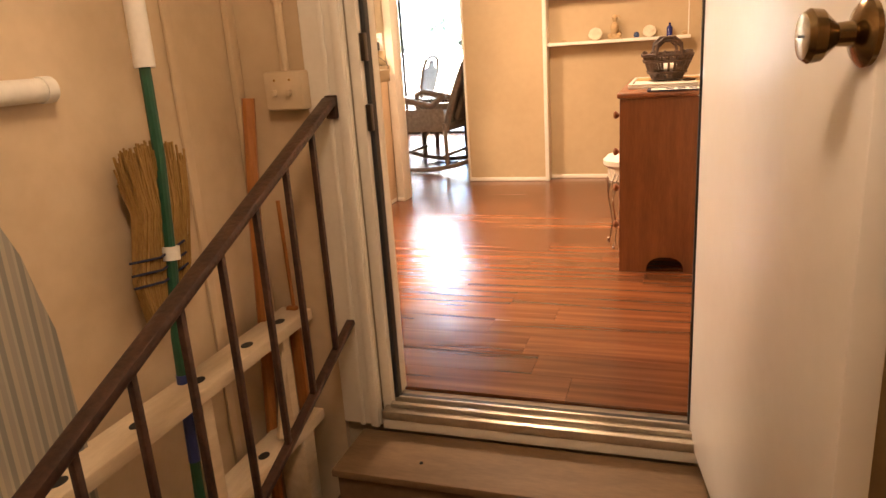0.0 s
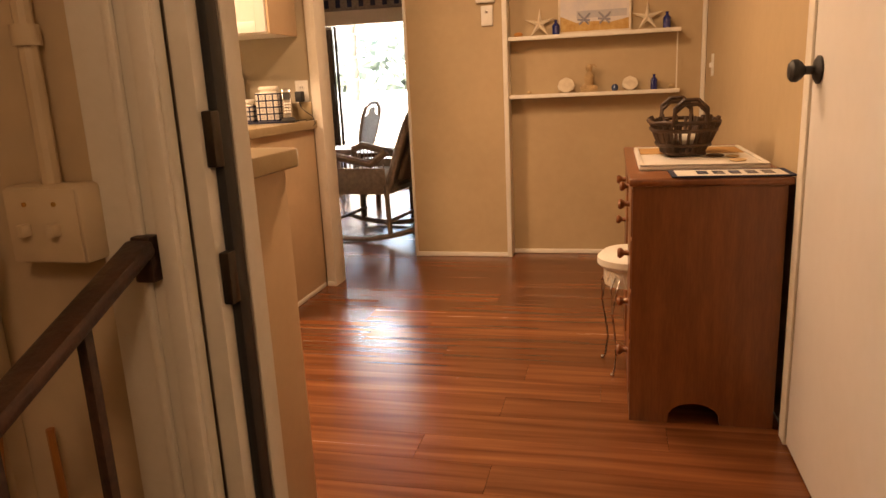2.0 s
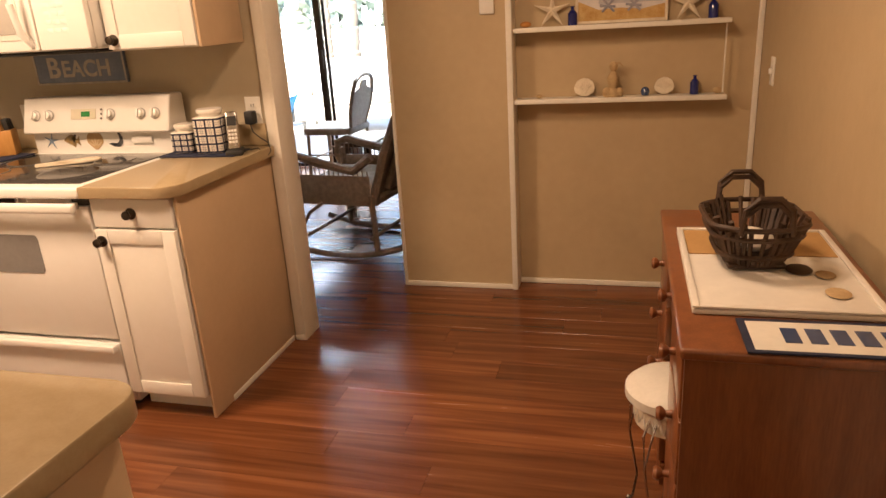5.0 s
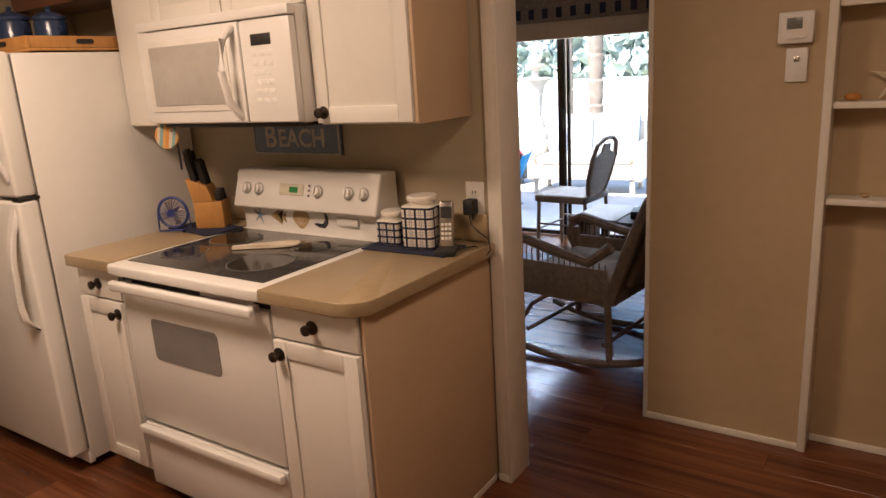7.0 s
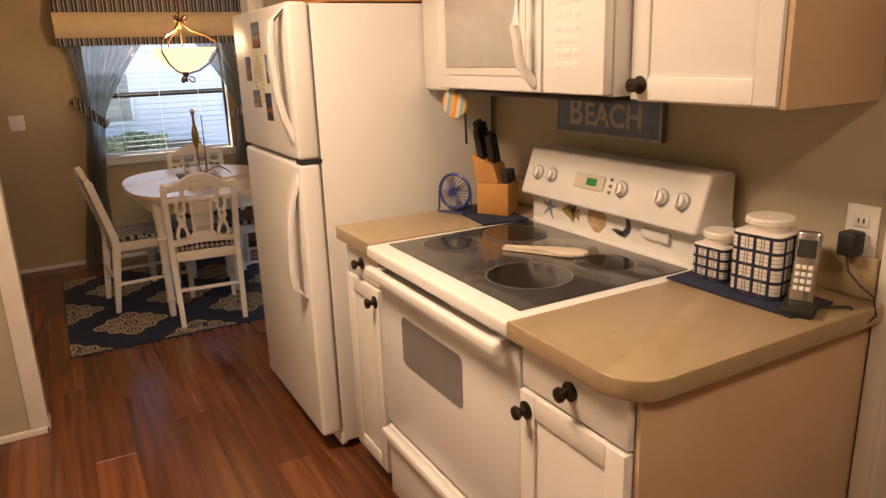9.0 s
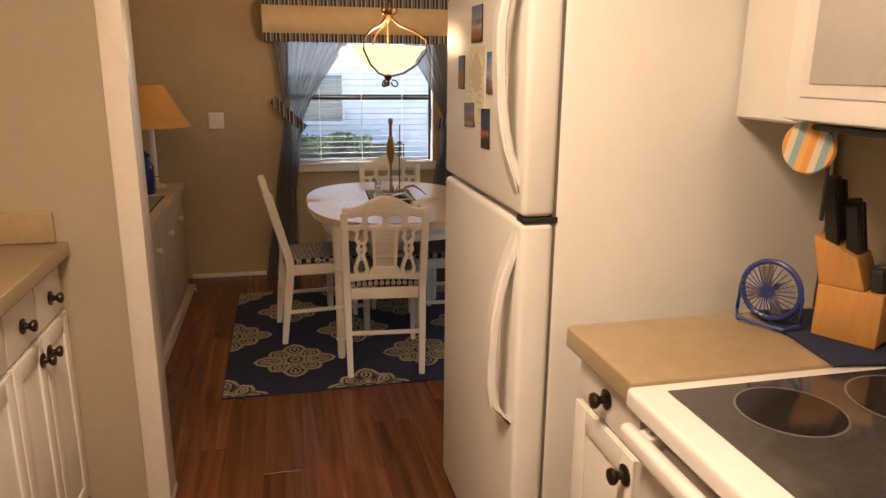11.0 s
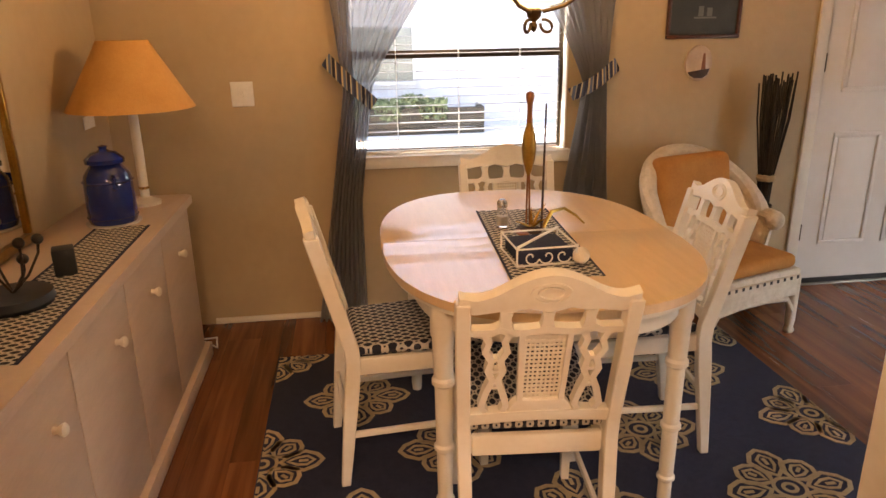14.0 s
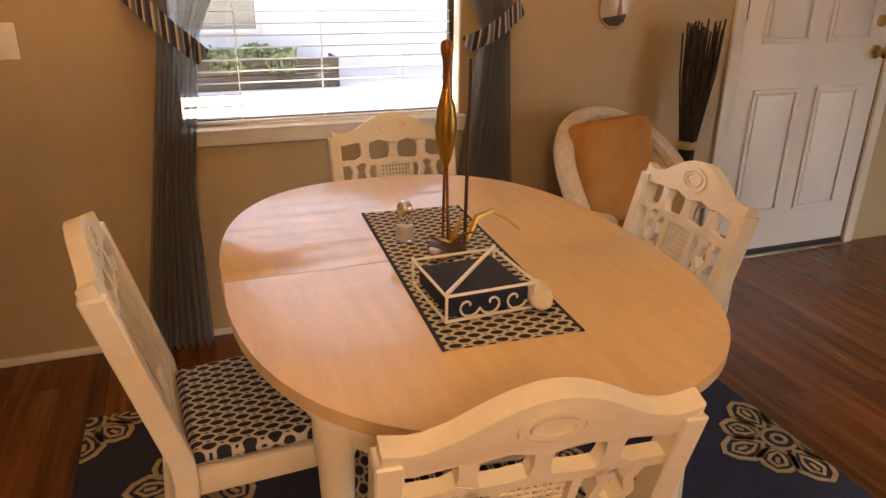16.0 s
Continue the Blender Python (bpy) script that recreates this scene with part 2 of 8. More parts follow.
# wall with the entrance door
DX0, DX1 = -0.95, -0.11
setting("wall_south_1", bm_box(-4.33, DX0 - 0.03, 2.26, 2.342, -0.45, CEIL), M_WALLG)
setting("wall_south_2", bm_box(DX1 + 0.03, 1.0, 2.26, 2.342, -0.45, CEIL), M_WALL)
setting("wall_south_3", bm_box(DX0 - 0.03, DX1 + 0.03, 2.26, 2.342, 2.06, CEIL), M_WALL)
# Unseen strip below the door, added to block light from under the floor.
setting("leak_block_south", bm_box(DX0 - 0.03, DX1 + 0.03, 2.262, 2.342, -0.45, -0.061), M_WALL)
setting("wall_porch_front", bm_box(-1.32, DX0 - 0.16, 2.235, 2.257, -0.45, 1.95), M_PORCHWALL)
setting("wall_porch_west", bm_box(-1.44, -1.32, -0.95, 2.257, -0.5, 1.95), M_PORCHWALL)
setting("wall_porch_east", bm_box(0.95, 1.05, -0.95, 2.257, -0.5, 1.95), M_PORCHWALL)
setting("wall_porch_south", bm_box(-1.44, 1.05, -1.05, -0.95, -0.5, 1.95), M_PORCHWALL)
# east wall of the kitchen
setting("wall_east", bm_box(0.06, 0.16, 2.342, 8.7, 0, CEIL), M_WALL)
# shelf wall
setting("wall_north_1", bm_box(-1.655, -1.05, 5.66, 5.80, 0, CEIL), M_WALL)
setting("wall_north_2", bm_box(-1.05, 0.06, 5.765, 5.88, 0, CEIL), M_WALL)
# stove wall
setting("wall_stove", bm_box(-4.33, -1.95, 4.95, 5.07, 0, CEIL), M_WALLG)
# stubs beside the dining opening
setting("wall_stub_south", bm_box(-4.39, -4.29, 2.342, 3.22, 0, CEIL), M_WALLG)
setting("wall_stub_north", bm_box(-4.39, -4.29, 4.25, 4.95, 0, CEIL), M_WALLG)
setting("wall_dining_south", bm_box(-7.14, -4.39, 2.55, 2.65, 0, CEIL), M_WALL)
# dining window wall
WX = -7.04
WY0, WY1, WZ0, WZ1 = 3.70, 4.72, 0.79, 1.95
EY0, EY1 = 6.02, 6.89
setting("wall_west_1", bm_box(WX - 0.1, WX, 2.65, WY0, 0, CEIL), M_WALL)
setting("wall_west_2", bm_box(WX - 0.1, WX, WY1, EY0, 0, CEIL), M_WALL)
setting("wall_west_3", bm_box(WX - 0.1, WX, WY0, WY1, 0, WZ0), M_WALL)
setting("wall_west_4", bm_box(WX - 0.1, WX, WY0, WY1, WZ1, CEIL), M_WALL)
setting("wall_west_5", bm_box(WX - 0.1, WX, EY1, 8.7, 0, CEIL), M_WALL)
setting("wall_west_6", bm_box(WX - 0.1, WX, EY0, EY1, 2.05, CEIL), M_WALL)
# slider wall
SX0, SX1, SY = -4.45, -2.25, 8.60
setting("wall_slider_1", bm_box(-7.14, SX0, SY, SY + 0.1, 0, CEIL), M_WALL)
setting("wall_slider_2", bm_box(SX1, 0.16, SY, SY + 0.1, 0, CEIL), M_WALL)
setting("wall_slider_3", bm_box(SX0, SX1, SY, SY + 0.1, 2.03, CEIL), M_WALL)

# ---- patterned materials ----
def lattice_mat(name, dark, light, cell, ring=0.42, width=0.10, coord="Object"):
    """Interlocking ring lattice woven in two colours, in the x-y plane of the object."""
    m = bpy.data.materials.new(name)
    m.use_nodes = True
    nt = m.node_tree
    b = nt.nodes["Principled BSDF"]
    b.inputs["Roughness"].default_value = 0.85
    tc = nt.nodes.new("ShaderNodeTexCoord")

    def ringset(off):
        mp = nt.nodes.new("ShaderNodeMapping")
        mp.inputs["Scale"].default_value = (1 / cell, 0.62 / cell, 0)
        mp.inputs["Location"].default_value = (off, off, 0)
        nt.links.new(tc.outputs[coord], mp.inputs[0])
        fr = nt.nodes.new("ShaderNodeVectorMath")
        fr.operation = "FRACTION"
        nt.links.new(mp.outputs[0], fr.inputs[0])
        su = nt.nodes.new("ShaderNodeVectorMath")
        su.operation = "SUBTRACT"
        su.inputs[1].default_value = (0.5, 0.5, 0)
        nt.links.new(fr.outputs[0], su.inputs[0])
        le = nt.nodes.new("ShaderNodeVectorMath")
        le.operation = "LENGTH"
        nt.links.new(su.outputs[0], le.inputs[0])
        s2 = nt.nodes.new("ShaderNodeMath")
        s2.operation = "SUBTRACT"
        s2.inputs[1].default_value = ring
        nt.links.new(le.outputs["Value"], s2.inputs[0])
        ab = nt.nodes.new("ShaderNodeMath")
        ab.operation = "ABSOLUTE"
        nt.links.new(s2.outputs[0], ab.inputs[0])
        lt = nt.nodes.new("ShaderNodeMath")
        lt.operation = "LESS_THAN"
        lt.inputs[1].default_value = width
        nt.links.new(ab.outputs[0], lt.inputs[0])
        return lt.outputs[0]
    mx = nt.nodes.new("ShaderNodeMath")
    mx.operation = "MAXIMUM"
    nt.links.new(ringset(0.0), mx.inputs[0])
    nt.links.new(ringset(0.5), mx.inputs[1])
    mix = nt.nodes.new("ShaderNodeMixRGB")
    mix.inputs[1].default_value, mix.inputs[2].default_value = (*dark, 1), (*light, 1)
    nt.links.new(mx.outputs[0], mix.inputs[0])
    no = nt.nodes.new("ShaderNodeTexNoise")
    no.inputs["Scale"].default_value = 400
    nt.links.new(tc.outputs[coord], no.inputs["Vector"])
    mul = nt.nodes.new("ShaderNodeMixRGB")
    mul.blend_type = "MULTIPLY"
    mul.inputs[0].default_value = 0.35
    nt.links.new(mix.outputs[0], mul.inputs[1])
    nt.links.new(no.outputs[0], mul.inputs[2])
    nt.links.new(mul.outputs[0], b.inputs["Base Color"])
    bp = nt.nodes.new("ShaderNodeBump")
    bp.inputs["Strength"].default_value, bp.inputs["Distance"].default_value = 0.3, 0.001
    nt.links.new(no.outputs[0], bp.inputs["Height"])
    nt.links.new(bp.outputs[0], b.inputs["Normal"])
    return m


def stripe_mat(name, cols, period, axis, rough=0.85, coord="Object"):
    """Woven stripes of the given colours along one axis."""
    m = bpy.data.materials.new(name)
    m.use_nodes = True
    nt = m.node_tree
    b = nt.nodes["Principled BSDF"]
    b.inputs["Roughness"].default_value = rough
    tc = nt.nodes.new("ShaderNodeTexCoord")
    sp = nt.nodes.new("ShaderNodeSeparateXYZ")
    nt.links.new(tc.outputs[coord], sp.inputs[0])
    mo = nt.nodes.new("ShaderNodeMath")
    mo.operation = "DIVIDE"
    mo.inputs[1].default_value = period
    nt.links.new(sp.outputs[axis], mo.inputs[0])
    fr = nt.nodes.new("ShaderNodeMath")
    fr.operation = "FRACT"
    nt.links.new(mo.outputs[0], fr.inputs[0])
    ramp = nt.nodes.new("ShaderNodeValToRGB")
    ramp.color_ramp.interpolation = "CONSTANT"
    els = ramp.color_ramp.elements
    els[0].position, els[0].color = 0, (*cols[0][1], 1)
    els[1].position, els[1].color = cols[1][0], (*cols[1][1], 1)
    for pos, c in cols[2:]:
        e = els.new(pos)
        e.color = (*c, 1)
    nt.links.new(fr.outputs[0], ramp.inputs[0])
    nt.links.new(ramp.outputs[0], b.inputs["Base Color"])
    return m


def plank_mat():
    m = bpy.data.materials.new("cherry_laminate_plank")
    m.use_nodes = True
    nt = m.node_tree
    b = nt.nodes["Principled BSDF"]
    ge = nt.nodes.new("ShaderNodeNewGeometry")
    oi = nt.nodes.new("ShaderNodeObjectInfo")
    add = nt.nodes.new("ShaderNodeVectorMath")
    add.operation = "MULTIPLY_ADD"
    nt.links.new(oi.outputs["Random"], add.inputs[0])
    add.inputs[1].default_value = (31, 17, 9)
    nt.links.new(ge.outputs["Position"], add.inputs[2])
    mp = nt.nodes.new("ShaderNodeMapping")
    mp.inputs["Scale"].default_value = (0.8, 15, 1)
    nt.links.new(add.outputs[0], mp.inputs[0])
    n = nt.nodes.new("ShaderNodeTexNoise")
    n.inputs["Scale"].default_value, n.inputs["Detail"].default_value, n.inputs["Distortion"].default_value = 1.6, 7, 0.5
    nt.links.new(mp.outputs[0], n.inputs["Vector"])
    ramp = nt.nodes.new("ShaderNodeValToRGB")
    e = ramp.color_ramp.elements
    e[0].position, e[0].color = 0.26, (0.076, 0.024, 0.009, 1)
    e[1].position, e[1].color = 0.76, (0.225, 0.084, 0.030, 1)
    k = e.new(0.5)
    k.color = (0.146, 0.050, 0.018, 1)
    nt.links.new(n.outputs[0], ramp.inputs[0])
    hsv = nt.nodes.new("ShaderNodeHueSaturation")
    ma = nt.nodes.new("ShaderNodeMath")
    ma.operation = "MULTIPLY_ADD"
    ma.inputs[1].default_value, ma.inputs[2].default_value = 0.5, 0.78
    nt.links.new(oi.outputs["Random"], ma.inputs[0])
    nt.links.new(ma.outputs[0], hsv.inputs["Value"])
    nt.links.new(ramp.outputs[0], hsv.inputs["Color"])
    nt.links.new(hsv.outputs[0], b.inputs["Base Color"])
    rr = nt.nodes.new("ShaderNodeMath")
    rr.operation = "MULTIPLY_ADD"
    rr.inputs[1].default_value, rr.inputs[2].default_value = 0.16, 0.16
    nt.links.new(n.outputs[0], rr.inputs[0])
    nt.links.new(rr.outputs[0], b.inputs["Roughness"])
    bp = nt.nodes.new("ShaderNodeBump")
    bp.inputs["Strength"].default_value, bp.inputs["Distance"].default_value = 0.08, 0.001
    nt.links.new(n.outputs[0], bp.inputs["Height"])
    nt.links.new(bp.outputs[0], b.inputs["Normal"])
    return m


M_PLANK = plank_mat()
M_LATTICE = lattice_mat("black_white_link_cloth", (0.012, 0.012, 0.018), (0.62, 0.56, 0.46), 0.025, 0.36, 0.085)
M_SEATCLOTH = lattice_mat("navy_link_seat_cloth", (0.014, 0.016, 0.03), (0.60, 0.55, 0.46), 0.030, 0.36, 0.075)
M_PLAID = mat("white_glaze", (0.80, 0.76, 0.68), None, 12, 0.25, coat=0.3)
M_PLAIDGREY = mat("grey_plaid_thread", (0.20, 0.20, 0.24), None, 30, 0.4)
M_WOODYEL = mat("golden_beech_block", (0.52, 0.27, 0.075), (0.44, 0.21, 0.055), 6, 0.45, stretch=(8, 8, 1))
M_KNIFE = mat("black_knife_handle", (0.015, 0.015, 0.015), None, 20, 0.4)
M_CHROME = mat("brushed_steel", (0.60, 0.58, 0.55), None, 60, 0.25, 1.0)
M_SIGN = mat("faded_blue_sign_board", (0.20, 0.25, 0.35), (0.135, 0.175, 0.26), 10, 0.7)
M_SIGNL = mat("cream_sign_paint", (0.56, 0.52, 0.44), (0.37, 0.36, 0.35), 30, 0.7)
M_GREENLED = mat("green_display", (0.01, 0.05, 0.01), None, 10, 0.2, emit=(0.1, 0.9, 0.15), emit_s=0.025)
M_SHELL = mat("bleached_shell", (0.74, 0.66, 0.52), (0.62, 0.53, 0.39), 30, 0.6, bump=0.3, bscale=80)
M_SAND = mat("sandy_figure", (0.50, 0.36, 0.19), (0.38, 0.26, 0.13), 30, 0.8, bump=0.5, bscale=80)
M_BLUEGLASS = mat("deep_blue_bottle_glass", (0.006, 0.014, 0.16), (0.004, 0.01, 0.11), 5, 0.08, coat=0.5)
M_SCREEN = mat("grey_screen", (0.16, 0.17, 0.15), None, 20, 0.3)
M_BLUEFAN = mat("blue_plastic", (0.03, 0.05, 0.22), None, 10, 0.35)
M_ENAMELBLUE = mat("slate_blue_enamel", (0.035, 0.065, 0.16), (0.025, 0.05, 0.12), 8, 0.25, coat=0.3)
M_BURNER = mat("dark_burner_ring", (0.014, 0.013, 0.013), (0.022, 0.018, 0.016), 40, 0.1)
M_DIALLINE = mat("pale_grey_dial_print", (0.40, 0.39, 0.37), None, 40, 0.4)
M_PANELBEIGE = mat("ivory_display_plate", (0.62, 0.58, 0.46), None, 20, 0.35)
M_BURNRIM = mat("grey_burner_outline", (0.16, 0.15, 0.14), None, 40, 0.3)
M_TILEBOARD = mat("white_tile_board", (0.74, 0.70, 0.63), None, 6, 0.3)
M_CORK = mat("light_wood_inset", (0.46, 0.27, 0.10), (0.40, 0.23, 0.08), 14, 0.6)
M_IVORYCLOTH = mat("ivory_vinyl", (0.70, 0.66, 0.58), None, 10, 0.5)


def flush(name, bm, material, parent=None, label=""):
    return part(name, bm, material, parent, label)


# ---- trim, casings, baseboards ----
def board(name, x0, x1, y0, y1, z0, z1, material=None, bev=0.003):
    return setting(name, bm_box(x0, x1, y0, y1, z0, z1, bev), material or M_TRIM)


H = 0.028
board("baseboard_1", -1.655, -1.05, 5.645, 5.658, 0.001, H)
board("baseboard_2", -1.045, 0.055, 5.75, 5.763, 0.001, H)
board("baseboard_3", -1.985, -1.94, 4.932, 4.947, 0.001, H)
board("baseboard_4", WX + 0.002, WX + 0.014, 3.0, EY0 - 0.07, 0.001, 0.03)
board("baseboard_5", -4.288, -4.274, 3.0, 3.235, 0.001, 0.03)
board("baseboard_6", -4.405, -4.274, 3.222, 3.236, 0.001, 0.03)
board("baseboard_7", -2.005, -1.99, 4.39, 4.93, 0.001, 0.028)
board("baseboard_8", 0.044, 0.058, 4.62, 5.748, 0.001, H)
board("trim_batten", -1.075, -1.046, 5.64, 5.763, 0, CEIL, None, 0.004)
board("trim_corner_far", 0.035, 0.058, 5.738, 5.762, 0.03, CEIL)
board("trim_wall_end_1", -1.672, -1.655, 5.648, 5.80, 0, CEIL)
board("trim_doorway_casing", -1.985, -1.942, 4.935, 4.948, 0.03, CEIL)
board("trim_doorway_jamb", -1.948, -1.932, 4.935, 5.08, 0, CEIL)
board("trim_stub_casing_1", -4.395, -4.285, 3.222, 3.234, 0.03, CEIL)
board("trim_stub_casing_2", -4.288, -4.276, 3.165, 3.234, 0.03, CEIL)
board("trim_stub_casing_3", -4.395, -4.285, 4.236, 4.248, 0.0, CEIL)
board("trim_stub_casing_4", -4.288, -4.276, 4.236, 4.305, 0.0, CEIL)

# ---- entrance doorway ----
frame_set = thing("door_frame", "cream painted entrance door frame with black weatherstrip", "door frame")
tagged(frame_set, kind="structure")
part("jamb", bm_box(DX0 - 0.03, DX0, 2.24, 2.352, -0.06, 2.05, 0.004), M_TRIM, frame_set)
part("jamb", bm_box(DX1, DX1 + 0.03, 2.24, 2.352, -0.06, 2.05, 0.004), M_TRIM, frame_set)
part("head", bm_box(DX0 - 0.03, DX1 + 0.03, 2.24, 2.352, 2.05, 2.09, 0.004), M_TRIM, frame_set)
part("casing", bm_box(DX0 - 0.155, DX0 - 0.032, 2.222, 2.243, -0.07, 2.12, 0.006), M_TRIM, frame_set)
part("casing_bead", bm_box(DX0 - 0.062, DX0 - 0.034, 2.208, 2.222, -0.07, 2.12, 0.006), M_TRIM, frame_set)
part("casing_bead", bm_box(DX0 - 0.098, DX0 - 0.082, 2.212, 2.222, -0.07, 2.12, 0.005), M_TRIM, frame_set)
part("weatherstrip", bm_box(DX0, DX0 + 0.014, 2.262, 2.29, 0.0, 2.04, 0.003), M_BLACK, frame_set)
part("weatherstrip", bm_box(DX1 - 0.013, DX1, 2.265, 2.29, 0.0, 2.04, 0.003), M_BLACK, frame_set)
part("inner_strip", bm_box(DX0 + 0.001, DX0 + 0.006, 2.31, 2.35, 0.0, 2.04, 0.002), M_TRIM, frame_set)
for z in (0.80, 0.98):
    part("strike_plate", bm_box(DX0 + 0.002, DX0 + 0.016, 2.242, 2.262, z, z + 0.07, 0.002), M_BLACKMET, frame_set)
sill = thing("door_sill", "worn aluminium door threshold on the entrance step", "threshold")
tagged(sill, kind="structure")
part("tread", bm_box(DX0 - 0.02, DX1 + 0.02, 2.20, 2.342, -0.035, -0.008, 0.004), M_ALU, sill)
part("ridge", bm_box(DX0, DX1, 2.225, 2.243, -0.008, 0.006, 0.003), M_ALU, sill)
part("ridge", bm_box(DX0, DX1, 2.262, 2.272, -0.008, 0.010, 0.003), M_ALU, sill)
part("seal", bm_box(DX0, DX1, 2.275, 2.298, -0.008, 0.004, 0.003), M_BLACK, sill)
part("apron", bm_box(DX0 - 0.02, DX1 + 0.02, 2.205, 2.235, -0.068, -0.035, 0.004), M_TRIM, sill)


def round_knob(parent, m, scale=1.0, material=None):
    bm = bm_lathe([(0.0, 0.0), (0.020, 0.0), (0.021, 0.004), (0.009, 0.007), (0.0075, 0.016), (0.013, 0.021), (0.0165, 0.027), (0.015, 0.033), (0.006, 0.036)], 18)
    xform(bm, m @ Matrix.Diagonal((scale, scale, scale, 1)))
    return part("knob", bm, material or M_BLACKMET, parent, "dark bronze knob" if material is None else "")


# entrance door leaf, swung outwards
door = thing("door_1", "white painted flush entrance door standing open, brass knob", "door", m=pose(-0.118, 2.262, 0, 0, 0, 9.5))
tagged(door, kind="structure")
part("leaf", bm_box(0.0, 0.044, -0.87, 0, -0.03, 2.0, 0.003), M_DOOR, door)
part("edge_seal", bm_box(0.001, 0.012, 0.0, 0.006, -0.02, 2.0, 0.002), M_BLACK, door)
KR = Matrix.Translation((0, -0.845, 0.985)) @ pose(0, 0, 0, 0, -90, 0)
kn = part("door_knob", xform(bm_lathe([(0.0, 0), (0.036, 0), (0.037, 0.006), (0.030, 0.012), (0.014, 0.018), (0.0125, 0.034), (0.020, 0.042), (0.028, 0.050), (0.0295, 0.062), (0.025, 0.068), (0.019, 0.069), (0.0, 0.069)], 28), KR), M_KNOBDOOR, door, "tarnished brass door knob")
part("keyhole", xform(bm_box(-0.0015, 0.0015, -0.007, 0.007, 0.0685, 0.0705), KR), M_BLACK, kn)
for z in (0.2, 1.0, 1.75):
    part("hinge", bm_cyl((0.002, 0.010, z), (0.002, 0.010, z + 0.09), 0.007), M_KNOBDOOR, door)

# closet door in the east wall
cd = thing("door_2", "cream painted closet door with a dark round knob", "door")
tagged(cd, kind="structure")
part("leaf", bm_box(0.044, 0.058, 2.62, 3.46, 0.01, 2.02, 0.003), M_DOOR, cd)
part("casing", bm_box(0.038, 0.058, 3.468, 3.525, 0.0, 2.08, 0.004), M_TRIM, cd)
part("casing", bm_box(0.038, 0.058, 2.55, 2.612, 0.0, 2.08, 0.004), M_TRIM, cd)
part("casing", bm_box(0.038, 0.058, 2.55, 3.525, 2.08, 2.14, 0.004), M_TRIM, cd)
part("door_knob", xform(bm_lathe([(0.0, 0), (0.034, 0), (0.035, 0.006), (0.026, 0.012), (0.011, 0.016), (0.0105, 0.034), (0.021, 0.042), (0.028, 0.052), (0.027, 0.064), (0.019, 0.071), (0.0, 0.073)], 26),
     Matrix.Translation((0.044, 3.40, 1.06)) @ pose(0, 0, 0, 0, -90, 0)), M_BLACK, cd, "matt black door knob")

# ---- wall plates ----
def wall_plate(m, label, kind, w=0.072, h=0.115):
    o = thing("wall_plate", label, kind, m=m)
    part("plate", bm_box(-w / 2, w / 2, -0.006, 0, -h / 2, h / 2, 0.003), M_WHITE, o)
    return o


for k, (mm, kind, w, h) in enumerate(((pose(-2.04, 4.95, 1.063), "outlet", 0.072, 0.115), (pose(-3.20, 4.95, 1.06), "outlet", 0.072, 0.115),
                          (pose(WX, 3.232, 1.092, 0, 0, 90), "light switch", 0.098, 0.108), (pose(-6.80, 2.65, 1.02, 0, 0, 180), "outlet", 0.115, 0.05),
                          (pose(0.06, 5.45, 1.10, 0, 0, -90), "light switch", 0.072, 0.115))):
    o = wall_plate(mm, "white plastic wall plate on painted wall", kind, w, h)
    if kind == "outlet":
        for dz in (-0.022, 0.022):
            part("socket", bm_box(-0.016, 0.016, -0.009, -0.005, dz - 0.013, dz + 0.013, 0.003), M_WHITE, o) if h > 0.1 else None
            if h > 0.1:
                for dx in (-0.006, 0.006):
                    part("slot", bm_box(dx - 0.0012, dx + 0.0012, -0.0105, -0.0085, dz - 0.004, dz + 0.006), M_BLACK, o)
    else:
        part("toggle", bm_box(-0.005, 0.005, -0.018, -0.005, -0.012, 0.012, 0.002), M_WHITE, o)

# thermostat pair
th = thing("thermostat", "white wall thermostat with small grey display", "thermostat", m=pose(-1.170, 5.66, 1.565))
part("body", bm_box(-0.055, 0.055, -0.028, 0, -0.052, 0.052, 0.006), M_WHITE, th)
part("display", bm_box(-0.028, 0.020, -0.030, -0.0275, -0.005, 0.032, 0.001), M_SCREEN, th)
part("button_strip", bm_box(-0.03, 0.03, -0.031, -0.0275, -0.038, -0.028, 0.001), M_WHITE, th)
t2 = thing("dimmer_switch", "white rectangular wall control below the thermostat", "switch", m=pose(-1.163, 5.66, 1.442))
part("plate", bm_box(-0.034, 0.034, -0.014, 0, -0.056, 0.056, 0.004), M_WHITE, t2)
part("button", bm_box(-0.009, 0.009, -0.019, -0.013, 0.012, 0.030, 0.003), M_CHROME, t2)


# ---- kitchen units ----
def shaker_front(parent, name, x0, x1, z0, z1, y, rail=0.052, knob=None, flat=False):
    d = part(name, bm_box(x0, x1, y, y + 0.018, z0, z1, 0.0025), M_CAB, parent)
    if not flat:
        for a, b, c, e in ((x0, x0 + rail, z0, z1), (x1 - rail, x1, z0, z1), (x0 + rail, x1 - rail, z1 - rail, z1), (x0 + rail, x1 - rail, z0, z0 + rail)):
            part("rail", bm_box(a + 0.0005, b - 0.0005, y - 0.007, y, c + 0.0005, e - 0.0005, 0.002), M_CAB, d)
    if knob:
        round_knob(d, Matrix.Translation((knob[0], y - (0.0 if flat else 0.006), knob[1])) @ pose(0, 0, 0, 90, 0, 0))
    return d


